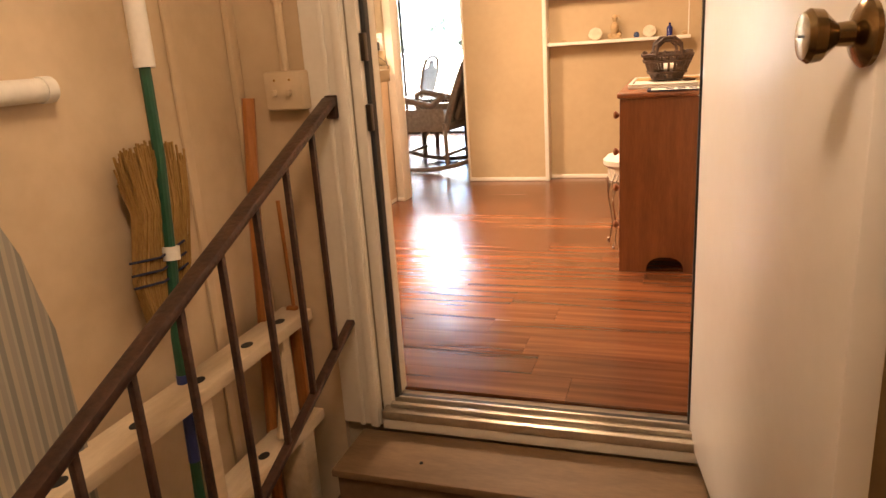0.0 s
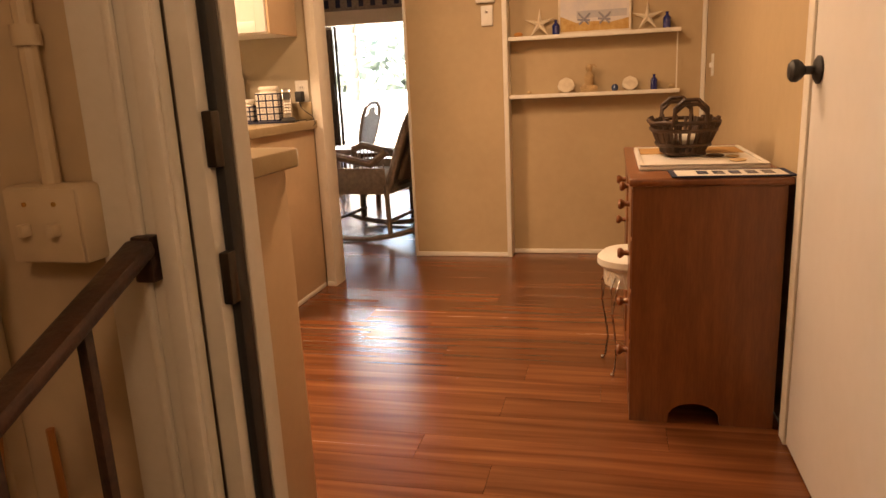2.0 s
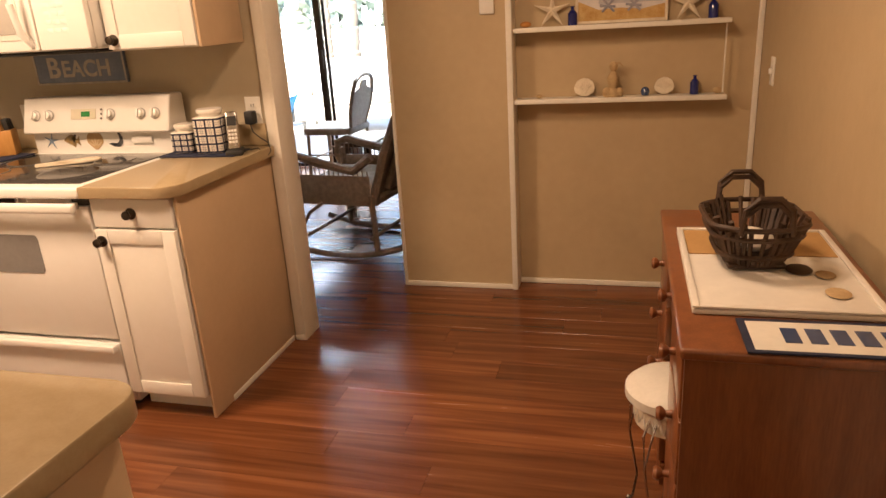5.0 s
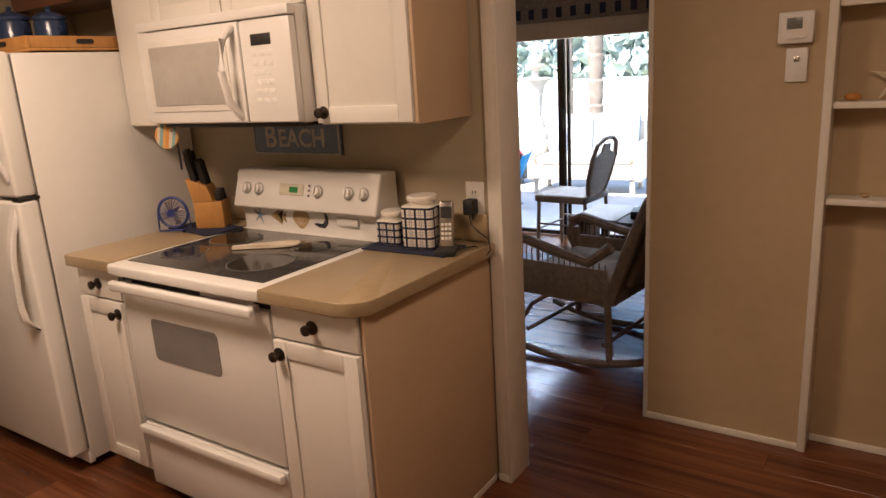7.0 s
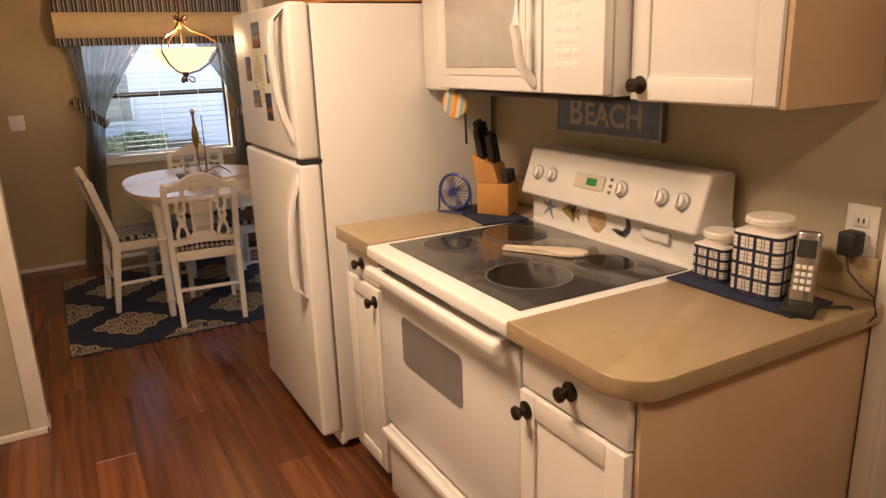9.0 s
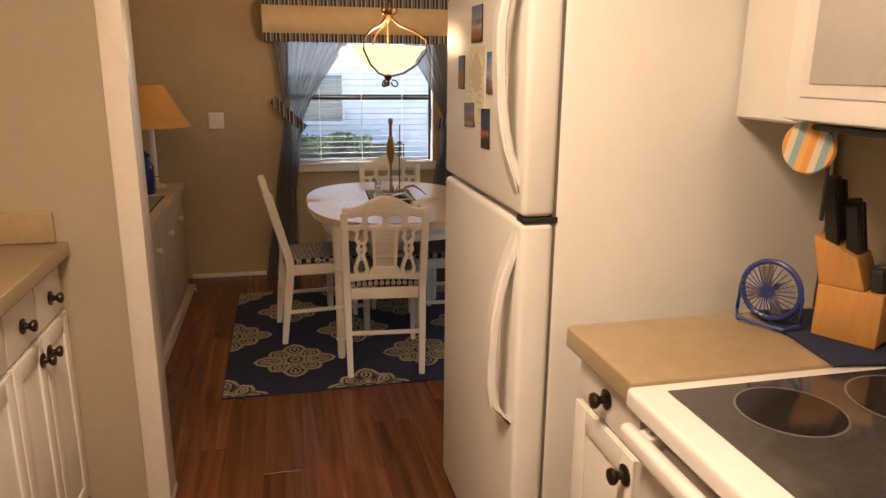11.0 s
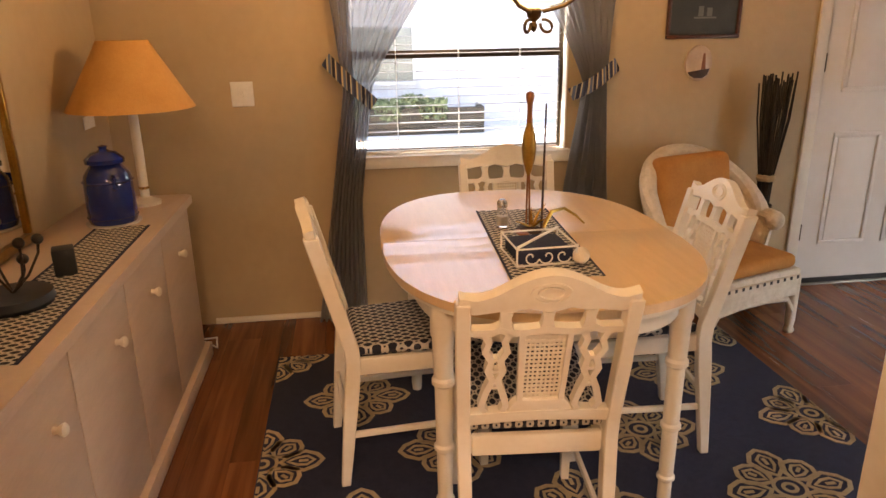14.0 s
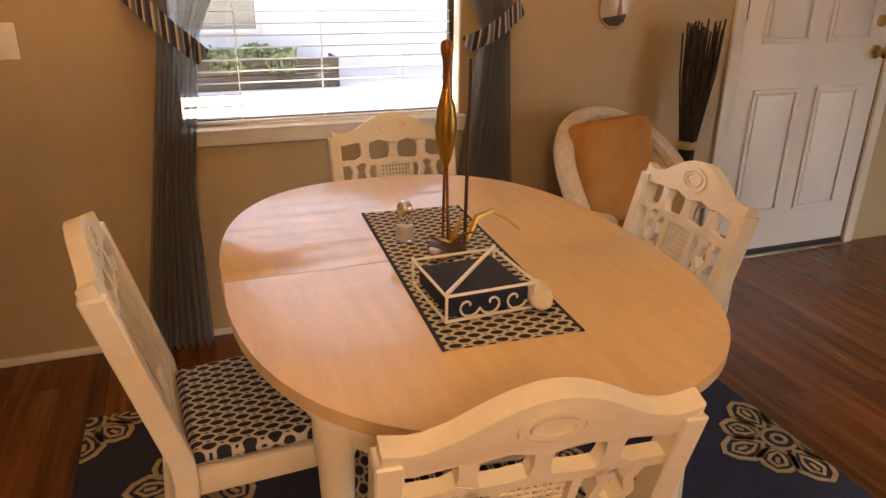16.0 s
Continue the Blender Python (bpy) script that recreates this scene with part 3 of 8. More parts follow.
def base_unit(x0, x1, y0, y1, drawer_z, knob_side, label, side=None):
    u = thing("base_cabinet", label, "cabinet", "kitchen base cabinets")
    part("carcass", bm_box(x0, x1, y0 + 0.02, y1, 0.095, 0.872, 0.002), M_CAB, u)
    part("toe_kick", bm_box(x0 + 0.004, x1 - 0.004, y0 + 0.085, y1, 0.002, 0.095), M_TRIM, u)
    shaker_front(u, "drawer", x0 + 0.006, x1 - 0.006, drawer_z, 0.866, y0, knob=((x0 + x1) / 2, (drawer_z + 0.866) / 2), flat=True)
    kx = x0 + 0.03 if knob_side < 0 else x1 - 0.03
    shaker_front(u, "door", x0 + 0.006, x1 - 0.006, 0.10, drawer_z - 0.008, y0, knob=(kx, drawer_z - 0.05))
    if side:
        part("end_panel", bm_box(x1, x1 + 0.012, y0 + 0.012, y1, 0.004, 0.872, 0.002), M_PANELTAN, u, "tan laminate end panel")
    return u


base_unit(-2.340, -2.004, 4.25, 4.945, 0.762, -1, "white shaker base cabinet with a tan end panel", side=True)
base_unit(-3.375, -3.104, 4.255, 4.945, 0.762, 1, "narrow white shaker base cabinet beside the refrigerator")


def rounded(x0, x1, y0, y1, radii, n=8):
    """Outline of a rectangle; radii for the corners (x0,y0), (x1,y0), (x1,y1), (x0,y1)."""
    out = []
    for (cx, cy, sx, sy, a0), r in zip(((x0, y0, 1, 1, 180), (x1, y0, -1, 1, 270), (x1, y1, -1, -1, 0), (x0, y1, 1, -1, 90)), radii):
        if r <= 0:
            out.append((cx, cy))
            continue
        for k in range(n + 1):
            a = radians(a0 + 90 * k / n)
            out.append((cx + sx * r + r * math.cos(a), cy + sy * r + r * math.sin(a)))
    return out


def worktop(outline, label, z0=0.874, z1=0.915):
    return single("worktop", bm_prism(outline, z0, z1, bevel=0.004), M_TOP, label, "worktop", "tan worktops")


worktop(rounded(-2.342, -1.965, 4.215, 4.948, (0, 0.085, 0, 0)), "tan laminate worktop with a rounded corner beside the stove")
worktop(rounded(-3.39, -3.102, 4.225, 4.948, (0.01, 0, 0, 0)), "tan laminate worktop between stove and refrigerator")
single("backsplash_lip", bm_box(-2.342, -1.99, 4.932, 4.948, 0.916, 1.01, 0.004), M_TOP, "tan laminate backsplash strip above the worktop", "backsplash", "backsplash strips")
single("backsplash_lip", bm_box(-3.39, -3.102, 4.932, 4.948, 0.916, 1.01, 0.004), M_TOP, "tan laminate backsplash strip above the worktop", "backsplash", "backsplash strips")

# peninsula along the south wall, open end near the entrance
PX = [-4.288, -3.83, -3.22, -2.42, -1.81, -1.225]
for k, (a, b) in enumerate(zip(PX, PX[1:])):
    u = thing("base_cabinet", "white shaker base cabinet along the south wall", "cabinet", "south base cabinets")
    part("carcass", bm_box(a + 0.001, b - 0.001, 2.346, 2.965, 0.095, 0.895, 0.002), M_CAB, u)
    part("toe_kick", bm_box(a + 0.001, b - 0.001, 2.346, 2.905, 0.002, 0.095), M_TRIM, u)
    half = (a + b) / 2
    for c, e in ((a, half), (half, b)):
        for nm, z0, z1, flat in (("drawer", 0.735, 0.866, True), ("door", 0.10, 0.727, False)):
            d = part(nm, bm_box(c + 0.004, e - 0.004, 2.967, 2.985, z0, z1, 0.0025), M_CAB, u)
            if not flat:
                for p, q, r, s in ((c + 0.0045, c + 0.05, z0, z1), (e - 0.05, e - 0.0045, z0, z1), (c + 0.05, e - 0.05, z1 - 0.05, z1), (c + 0.05, e - 0.05, z0, z0 + 0.05)):
                    part("rail", bm_box(p, q, 2.985, 2.992, r + 0.0005, s - 0.0005, 0.002), M_CAB, d)
            kx = (c + e) / 2 if flat else (e - 0.03 if c == a else c + 0.03)
            round_knob(d, Matrix.Translation((kx, 2.992 if not flat else 2.986, (z0 + z1) / 2 if flat else 0.67)) @ pose(0, 0, 0, -90, 0, 0))
single("end_panel", bm_box(-1.223, -1.21, 2.346, 2.985, 0.003, 0.895, 0.002), M_PANELTAN, "tan painted end panel of the kitchen peninsula", "panel")
worktop(rounded(-4.288, -1.172, 2.346, 3.02, (0, 0, 0.05, 0)), "tan laminate worktop of the long south counter", 0.896, 0.938)
single("backsplash_lip", bm_box(-4.287, -4.272, 2.40, 2.99, 0.939, 1.03, 0.004), M_TOP, "tan laminate backsplash strip above the worktop", "backsplash", "backsplash strips")
for k, z in enumerate((0.585, 0.30)):
    tb = single("towel_bar", bm_tube([(-3.55, 2.992, z), (-3.55, 3.03, z), (-3.28, 3.03, z), (-3.28, 2.992, z)], 0.005), M_CHROME, "slim chrome towel bar on a cabinet front", "towel bar", "towel bars") if k == 0 else None

# wall cabinets
uc = thing("wall_cabinet", "white wall cabinet with a tan side above the worktop", "cabinet", "kitchen wall cabinets", m=pose(-0.08, 0, -0.03))
part("carcass", bm_box(-2.362, -1.972, 4.66, 4.947, 1.372, 2.12, 0.002), M_CAB, uc)
part("side_panel", bm_box(-1.972, -1.958, 4.642, 4.947, 1.372, 2.12, 0.002), M_PANELTAN, uc, "tan laminate side panel")
shaker_front(uc, "door", -2.356, -1.974, 1.378, 2.11, 4.64, knob=(-2.325, 1.412))
uc = thing("wall_cabinet", "narrow white wall cabinet beside the microwave", "cabinet", "kitchen wall cabinets", m=pose(-0.08, 0, -0.03))
part("carcass", bm_box(-3.40, -3.150, 4.66, 4.947, 1.372, 2.12, 0.002), M_CAB, uc)
shaker_front(uc, "door", -3.396, -3.155, 1.378, 2.11, 4.64, flat=True, knob=(-3.175, 1.40))
uc = thing("wall_cabinet", "short white wall cabinet above the microwave", "cabinet", "kitchen wall cabinets", m=pose(-0.08, 0, -0.03))
part("carcass", bm_box(-3.148, -2.364, 4.66, 4.947, 1.752, 2.12, 0.002), M_CAB, uc)
shaker_front(uc, "door", -3.145, -2.757, 1.757, 2.11, 4.64)
shaker_front(uc, "door", -2.753, -2.367, 1.757, 2.11, 4.64)
# The dark brown stands in for the shade in the recess over the refrigerator.
single("wall_cabinet", bm_box(-4.27, -3.37, 4.66, 4.947, 1.86, 2.3, 0.003), M_DRESSER, "cabinet above the refrigerator, coloured dark for shade", "cabinet")

# microwave
M_MWGLASS = mat("pale_screen_glass", (0.46, 0.44, 0.40), (0.42, 0.40, 0.37), 30, 0.2)
mw = thing("microwave", "white over-range microwave hung under a wall cabinet", "microwave", m=pose(-0.08, 0.03, -0.03))
part("body", bm_box(-3.146, -2.366, 4.56, 4.915, 1.385, 1.75, 0.006), M_APPL, mw)
dr = part("door", bm_box(-3.144, -2.60, 4.525, 4.559, 1.39, 1.715, 0.008), M_APPL, mw)
part("window_frame", bm_box(-3.10, -2.66, 4.521, 4.526, 1.432, 1.68, 0.002), M_WHITE, dr)
part("window", bm_box(-3.075, -2.685, 4.518, 4.5215, 1.455, 1.66, 0.001), M_MWGLASS, dr, "pale grey glass window")
part("handle", bm_tube([(-2.625, 4.526, 1.70), (-2.63, 4.485, 1.66), (-2.635, 4.470, 1.56), (-2.63, 4.485, 1.46), (-2.625, 4.526, 1.41)], 0.013, 10), M_APPL, dr)
cp = part("control_panel", bm_box(-2.597, -2.368, 4.53, 4.559, 1.39, 1.715, 0.006), M_APPL, mw)
part("display", bm_box(-2.545, -2.455, 4.5275, 4.531, 1.635, 1.67, 0.001), M_BLACK, cp)
for r in range(6):
    for c in range(3):
        part("button", bm_box(-2.548 + c * 0.034, -2.522 + c * 0.034, 4.5292, 4.531, 1.60 - r * 0.03, 1.618 - r * 0.03, 0.001), M_APPL, cp)
part("vent_grille", bm_box(-3.146, -2.366, 4.527, 4.559, 1.72, 1.75, 0.004), M_APPL, mw)
part("grease_filter", bm_box(-3.13, -2.38, 4.56, 4.86, 1.372, 1.384, 0.004), M_BLACK, mw, "black underside")

# stove
st = thing("stove", "white electric range with a black glass cooktop", "stove", m=pose(-0.04, 0, 0))
SX = (-3.058, -2.304)
part("body", bm_box(SX[0], SX[1], 4.29, 4.93, 0.03, 0.868, 0.004), M_APPL, st)
part("cooktop_frame", bm_box(SX[0] - 0.002, SX[1] + 0.002, 4.215, 4.88, 0.872, 0.912, 0.010, 3), M_APPL, st)
ck = part("glass_top", bm_box(SX[0] + 0.035, SX[1] - 0.035, 4.275, 4.80, 0.9125, 0.9155, 0.001), M_GLASSTOP, st, "black ceramic glass top")
for cx, cy, r in ((-2.915, 4.43, 0.082), (-2.90, 4.655, 0.098), (-2.50, 4.665, 0.078), (-2.53, 4.44, 0.108)):
    part("burner", bm_lathe([(0, 0), (r, 0), (r, 0.0012), (0, 0.0012)], 40, m=Matrix.Translation((cx, cy, 0.9157))), M_BURNER, ck)
    part("burner_rim", bm_lathe([(r + 0.0005, 0), (r + 0.004, 0), (r + 0.004, 0.001), (r + 0.0005, 0.001)], 40, m=Matrix.Translation((cx, cy, 0.9157))), M_BURNRIM, ck)
od = part("oven_door", bm_box(SX[0] + 0.004, SX[1] - 0.004, 4.252, 4.288, 0.315, 0.835, 0.008), M_APPL, st)
part("oven_window", bm_prism(rounded(-2.905, -2.56, 0.575, 0.725, (0.018,) * 4, 4), 0, 0.003, m=Matrix.Translation((0, 4.2525, 0)) @ pose(0, 0, 0, 90, 0, 0)), M_GREYGLASS, od, "grey oven window")
hd = part("handle", bm_box(SX[0] + 0.02, SX[1] - 0.02, 4.195, 4.222, 0.822, 0.858, 0.010, 3), M_APPL, od)
for x in (SX[0] + 0.06, SX[1] - 0.06):
    part("bracket", bm_box(x - 0.018, x + 0.018, 4.21, 4.255, 0.826, 0.852, 0.004), M_APPL, hd)
part("vent_gap", bm_box(SX[0] + 0.006, SX[1] - 0.006, 4.262, 4.29, 0.838, 0.870, 0.002), M_BLACK, st)
for k in range(26):
    x = -2.62 + k * 0.0095
    part("vent_fin", bm_box(x, x + 0.004, 4.256, 4.263, 0.842, 0.866), M_APPL, st)
dw = part("drawer", bm_box(SX[0] + 0.004, SX[1] - 0.004, 4.25, 4.288, 0.045, 0.30, 0.008), M_APPL, st)
part("drawer_lip", bm_box(SX[0] + 0.01, SX[1] - 0.01, 4.222, 4.252, 0.268, 0.298, 0.008), M_APPL, dw)
for x in (SX[0] + 0.05, SX[1] - 0.05):
    for y in (4.33, 4.88):
        part("foot", bm_cyl((x, y, 0), (x, y, 0.032), 0.02), M_BLACK, st)
# back panel
part("riser", bm_box(SX[0] + 0.01, SX[1] - 0.01, 4.835, 4.93, 0.905, 1.03, 0.004), M_APPL, st)
bm = bm_box(SX[0], SX[1] - 0.012, 4.79, 4.93, 1.005, 1.155, 0.010, 3)
for v in bm.verts:
    if v.co.z > 1.08 and v.co.y < 4.84:
        v.co.y += 0.045
bk = part("control_console", bm, M_APPL, st)
TILT = pose(0, 0, 0, 17, 0, 0)
def on_console(x, z):
    return Matrix.Translation((x, 4.791 + (z - 1.02) * 0.31, z)) @ pose(0, 0, 0, 90 - 17, 0, 0)
for x in (-2.985, -2.915, -2.60, -2.45, -2.38):
    part("dial", xform(bm_lathe([(0, 0), (0.020, 0), (0.020, 0.004), (0.0165, 0.007), (0.016, 0.018), (0.013, 0.020), (0, 0.020)], 22), on_console(x, 1.082)), M_APPL, bk)
    part("dial_grip", xform(bm_box(-0.004, 0.004, -0.016, 0.016, 0.018, 0.027, 0.002), on_console(x, 1.082)), M_APPL, bk)
    part("dial_mark", xform(bm_lathe([(0.0225, 0), (0.0245, 0), (0.0245, 0.0012), (0.0225, 0.0012)], 22), on_console(x, 1.082)), M_DIALLINE, bk)
part("display", xform(bm_box(-0.022, 0.022, -0.011, 0.011, 0.0, 0.002), on_console(-2.725, 1.085)), M_GREENLED, bk)
part("display_plate", xform(bm_box(-0.075, 0.052, -0.022, 0.022, -0.0005, 0.0012, 0.0004), on_console(-2.725, 1.085)), M_PANELBEIGE, bk)
for k in range(3):
    part("button", xform(bm_box(-0.004, 0.004, -0.004, 0.004, 0.0, 0.003), on_console(-2.645, 1.066 + k * 0.018)), M_BURNRIM, bk)
# sea decals on the riser
def decal(name, outline, x, z, s, material):
    part(name, bm_prism([(a * s, b * s) for a, b in outline], 0, 0.0015, m=Matrix.Translation((x, 4.834, z)) @ pose(0, 0, 0, 90, 0, 0)), material, st)
star = [(math.cos(radians(90 + 36 * k)) * (1 if k % 2 == 0 else 0.28), math.sin(radians(90 + 36 * k)) * (1 if k % 2 == 0 else 0.28)) for k in range(10)]
fish = [(math.cos(a) * (1 if math.cos(a) < 0.6 else 1.0), 0.55 * math.sin(a)) for a in [2 * math.pi * k / 16 for k in range(16)]]
shellp = [(math.cos(radians(200 - 22 * k)), 0.95 * math.sin(radians(200 - 22 * k)) + 0.1) for k in range(11)] + [(0.2, -0.9), (-0.2, -0.9)]
M_DECALBLUE = mat("faded_blue_print", (0.24, 0.32, 0.42), (0.14, 0.20, 0.30), 60, 0.4)
M_DECALGOLD = mat("golden_fish_print", (0.40, 0.27, 0.10), (0.16, 0.12, 0.07), 70, 0.4)
M_DECALDARK = mat("dark_print_outline", (0.07, 0.075, 0.085), None, 30, 0.4)
star_thin = [(math.cos(radians(80 + 36 * k)) * (1 if k % 2 == 0 else 0.20), math.sin(radians(80 + 36 * k)) * (1 if k % 2 == 0 else 0.20)) for k in range(10)]
decal("starfish_decal", star_thin, -2.955, 0.968, 0.042, M_DECALBLUE)
decal("fish_decal", [(-1.1, 0.05), (-0.5, 0.5), (0.1, 0.75), (0.6, 0.6), (0.8, 0.15), (1.25, 0.55), (1.15, -0.1), (1.25, -0.6), (0.75, -0.25), (0.45, -0.85), (0.0, -0.55), (-0.6, -0.3)], -2.85, 0.968, 0.036, M_DECALGOLD)
decal("fin_decal", [(-0.1, 0.2), (0.6, 1.0), (0.9, 0.9), (0.45, 0.2), (0.6, -0.6), (0.2, -0.3)], -2.842, 0.969, 0.026, M_DECALDARK)
decal("shell_decal", shellp, -2.725, 0.966, 0.042, M_SAND)
for k in range(5):
    a = radians(150 - 30 * k)
    part("shell_rib_decal", xform(bm_box(0.008, 0.036, -0.0009, 0.0009, 0.0015, 0.0022), Matrix.Translation((-2.725, 4.834, 0.940)) @ pose(0, 0, 0, 90, 0, 0) @ pose(0, 0, 0, 0, 0, math.degrees(a))), M_SHELL, st)
decal("dolphin_decal", [(-1.1, -0.55), (-0.5, -0.45), (0.2, -0.5), (0.6, -0.1), (0.55, 0.45), (0.35, 0.95), (0.75, 0.75), (1.05, 0.2), (1.0, -0.45), (0.5, -0.95), (-0.3, -0.9)], -2.62, 0.972, 0.036, M_DECALDARK)
decal("dolphin_belly_decal", [(-0.7, -0.6), (0.1, -0.72), (0.55, -0.45), (0.2, -0.88), (-0.3, -0.8)], -2.62, 0.9735, 0.036, M_DECALBLUE)
part("oven_light_cover", bm_box(-2.53, -2.43, 4.822, 4.836, 0.955, 0.985, 0.004), M_APPL, st)

# spoon rest on the cooktop
sr = single("spoon_rest", bm_prism([(-0.13, -0.012), (-0.02, -0.016), (0.02, -0.032), (0.07, -0.036), (0.105, -0.02), (0.115, 0.0), (0.105, 0.02), (0.07, 0.036), (0.02, 0.032), (-0.02, 0.016), (-0.13, 0.012)], 0, 0.012, bevel=0.004),
            M_SHELL, "pale ceramic spoon rest lying on the cooktop", "spoon rest", m=pose(-2.70, 4.60, 0.9175, 0, 0, 38))

# refrigerator
fr = thing("refrigerator", "white top-freezer refrigerator with postcard magnets", "refrigerator")
FX0, FX1 = -4.215, -3.485
part("body", bm_box(FX0 + 0.004, FX1, 4.232, 4.93, 0.035, 1.64, 0.008), M_FRIDGE, fr)
part("grille", bm_box(FX0 + 0.01, FX1 - 0.01, 4.225, 4.25, 0.02, 0.075, 0.003), M_APPL, fr)
fd = part("freezer_door", bm_box(FX0, FX1, 4.15, 4.226, 1.132, 1.645, 0.014, 3), M_FRIDGE, fr)
ld = part("fridge_door", bm_box(FX0, FX1, 4.15, 4.226, 0.08, 1.118, 0.014, 3), M_FRIDGE, fr)
part("gasket", bm_box(FX0 + 0.012, FX1 - 0.008, 4.222, 4.234, 0.09, 1.635), M_BURNRIM, fr)
part("hinge", bm_box(FX1 - 0.05, FX1 - 0.002, 4.155, 4.235, 1.1185, 1.1315, 0.002), M_BLACK, fr)
def fridge_handle(parent, z0, z1, flip):
    xs = FX1 - 0.045
    zz = [z0 + (z1 - z0) * k / 9 for k in range(10)]
    off = [0.0, 0.052, 0.060, 0.060, 0.058, 0.055, 0.048, 0.036, 0.018, 0.0]
    if flip:
        off = off[::-1]
    bm = bmesh.new()
    rows = []
    for z, o in zip(zz, off):
        w = 0.020
        rows.append([bm.verts.new((xs - w, 4.152 - o, z)), bm.verts.new((xs + w, 4.152 - o, z)), bm.verts.new((xs + w, 4.152 - max(o - 0.022, -0.004), z)), bm.verts.new((xs - w, 4.152 - max(o - 0.022, -0.004), z))])
    for a, b in zip(rows, rows[1:]):
        for k in range(4):
            bm.faces.new((a[k], a[(k + 1) % 4], b[(k + 1) % 4], b[k]))
    bm.faces.new(rows[0]), bm.faces.new(rows[-1])
    bmesh.ops.bevel(bm, geom=[e for e in bm.edges if abs(e.verts[0].co.x - e.verts[1].co.x) < 1e-5], offset=0.005, segments=2, affect="EDGES")
    part("handle", bm, M_APPL, parent)
fridge_handle(fd, 1.17, 1.635, True)
fridge_handle(ld, 0.62, 1.10, False)
def photo_mat(name, stops, h, wob=0.35):
    """A small printed seascape: colours by height, broken up by cloud and wave noise."""
    m = bpy.data.materials.new(name)
    m.use_nodes = True
    nt = m.node_tree
    tc, sp, no = nt.nodes.new("ShaderNodeTexCoord"), nt.nodes.new("ShaderNodeSeparateXYZ"), nt.nodes.new("ShaderNodeTexNoise")
    mp = nt.nodes.new("ShaderNodeMapping")
    mp.inputs["Scale"].default_value = (1, 1, 2.6)
    nt.links.new(tc.outputs["Object"], sp.inputs[0])
    nt.links.new(tc.outputs["Object"], mp.inputs[0])
    nt.links.new(mp.outputs[0], no.inputs["Vector"])
    no.inputs["Scale"].default_value, no.inputs["Detail"].default_value = 60, 8
    a, b = nt.nodes.new("ShaderNodeMath"), nt.nodes.new("ShaderNodeMath")
    a.operation = b.operation = "MULTIPLY_ADD"
    a.inputs[1].default_value, a.inputs[2].default_value = 1 / h, 0.5 - 0.5 * wob
    nt.links.new(sp.outputs[2], a.inputs[0])
    nt.links.new(no.outputs[0], b.inputs[0])
    b.inputs[1].default_value = wob
    nt.links.new(a.outputs[0], b.inputs[2])
    r = nt.nodes.new("ShaderNodeValToRGB")
    el = r.color_ramp.elements
    while len(el) < len(stops):
        el.new(0.5)
    for e, (f, c) in zip(el, stops):
        e.position, e.color = f, (*c, 1)
    nt.links.new(b.outputs[0], r.inputs[0])
    nt.links.new(r.outputs[0], nt.nodes["Principled BSDF"].inputs["Base Color"])
    nt.nodes["Principled BSDF"].inputs["Roughness"].default_value = 0.3
    return m


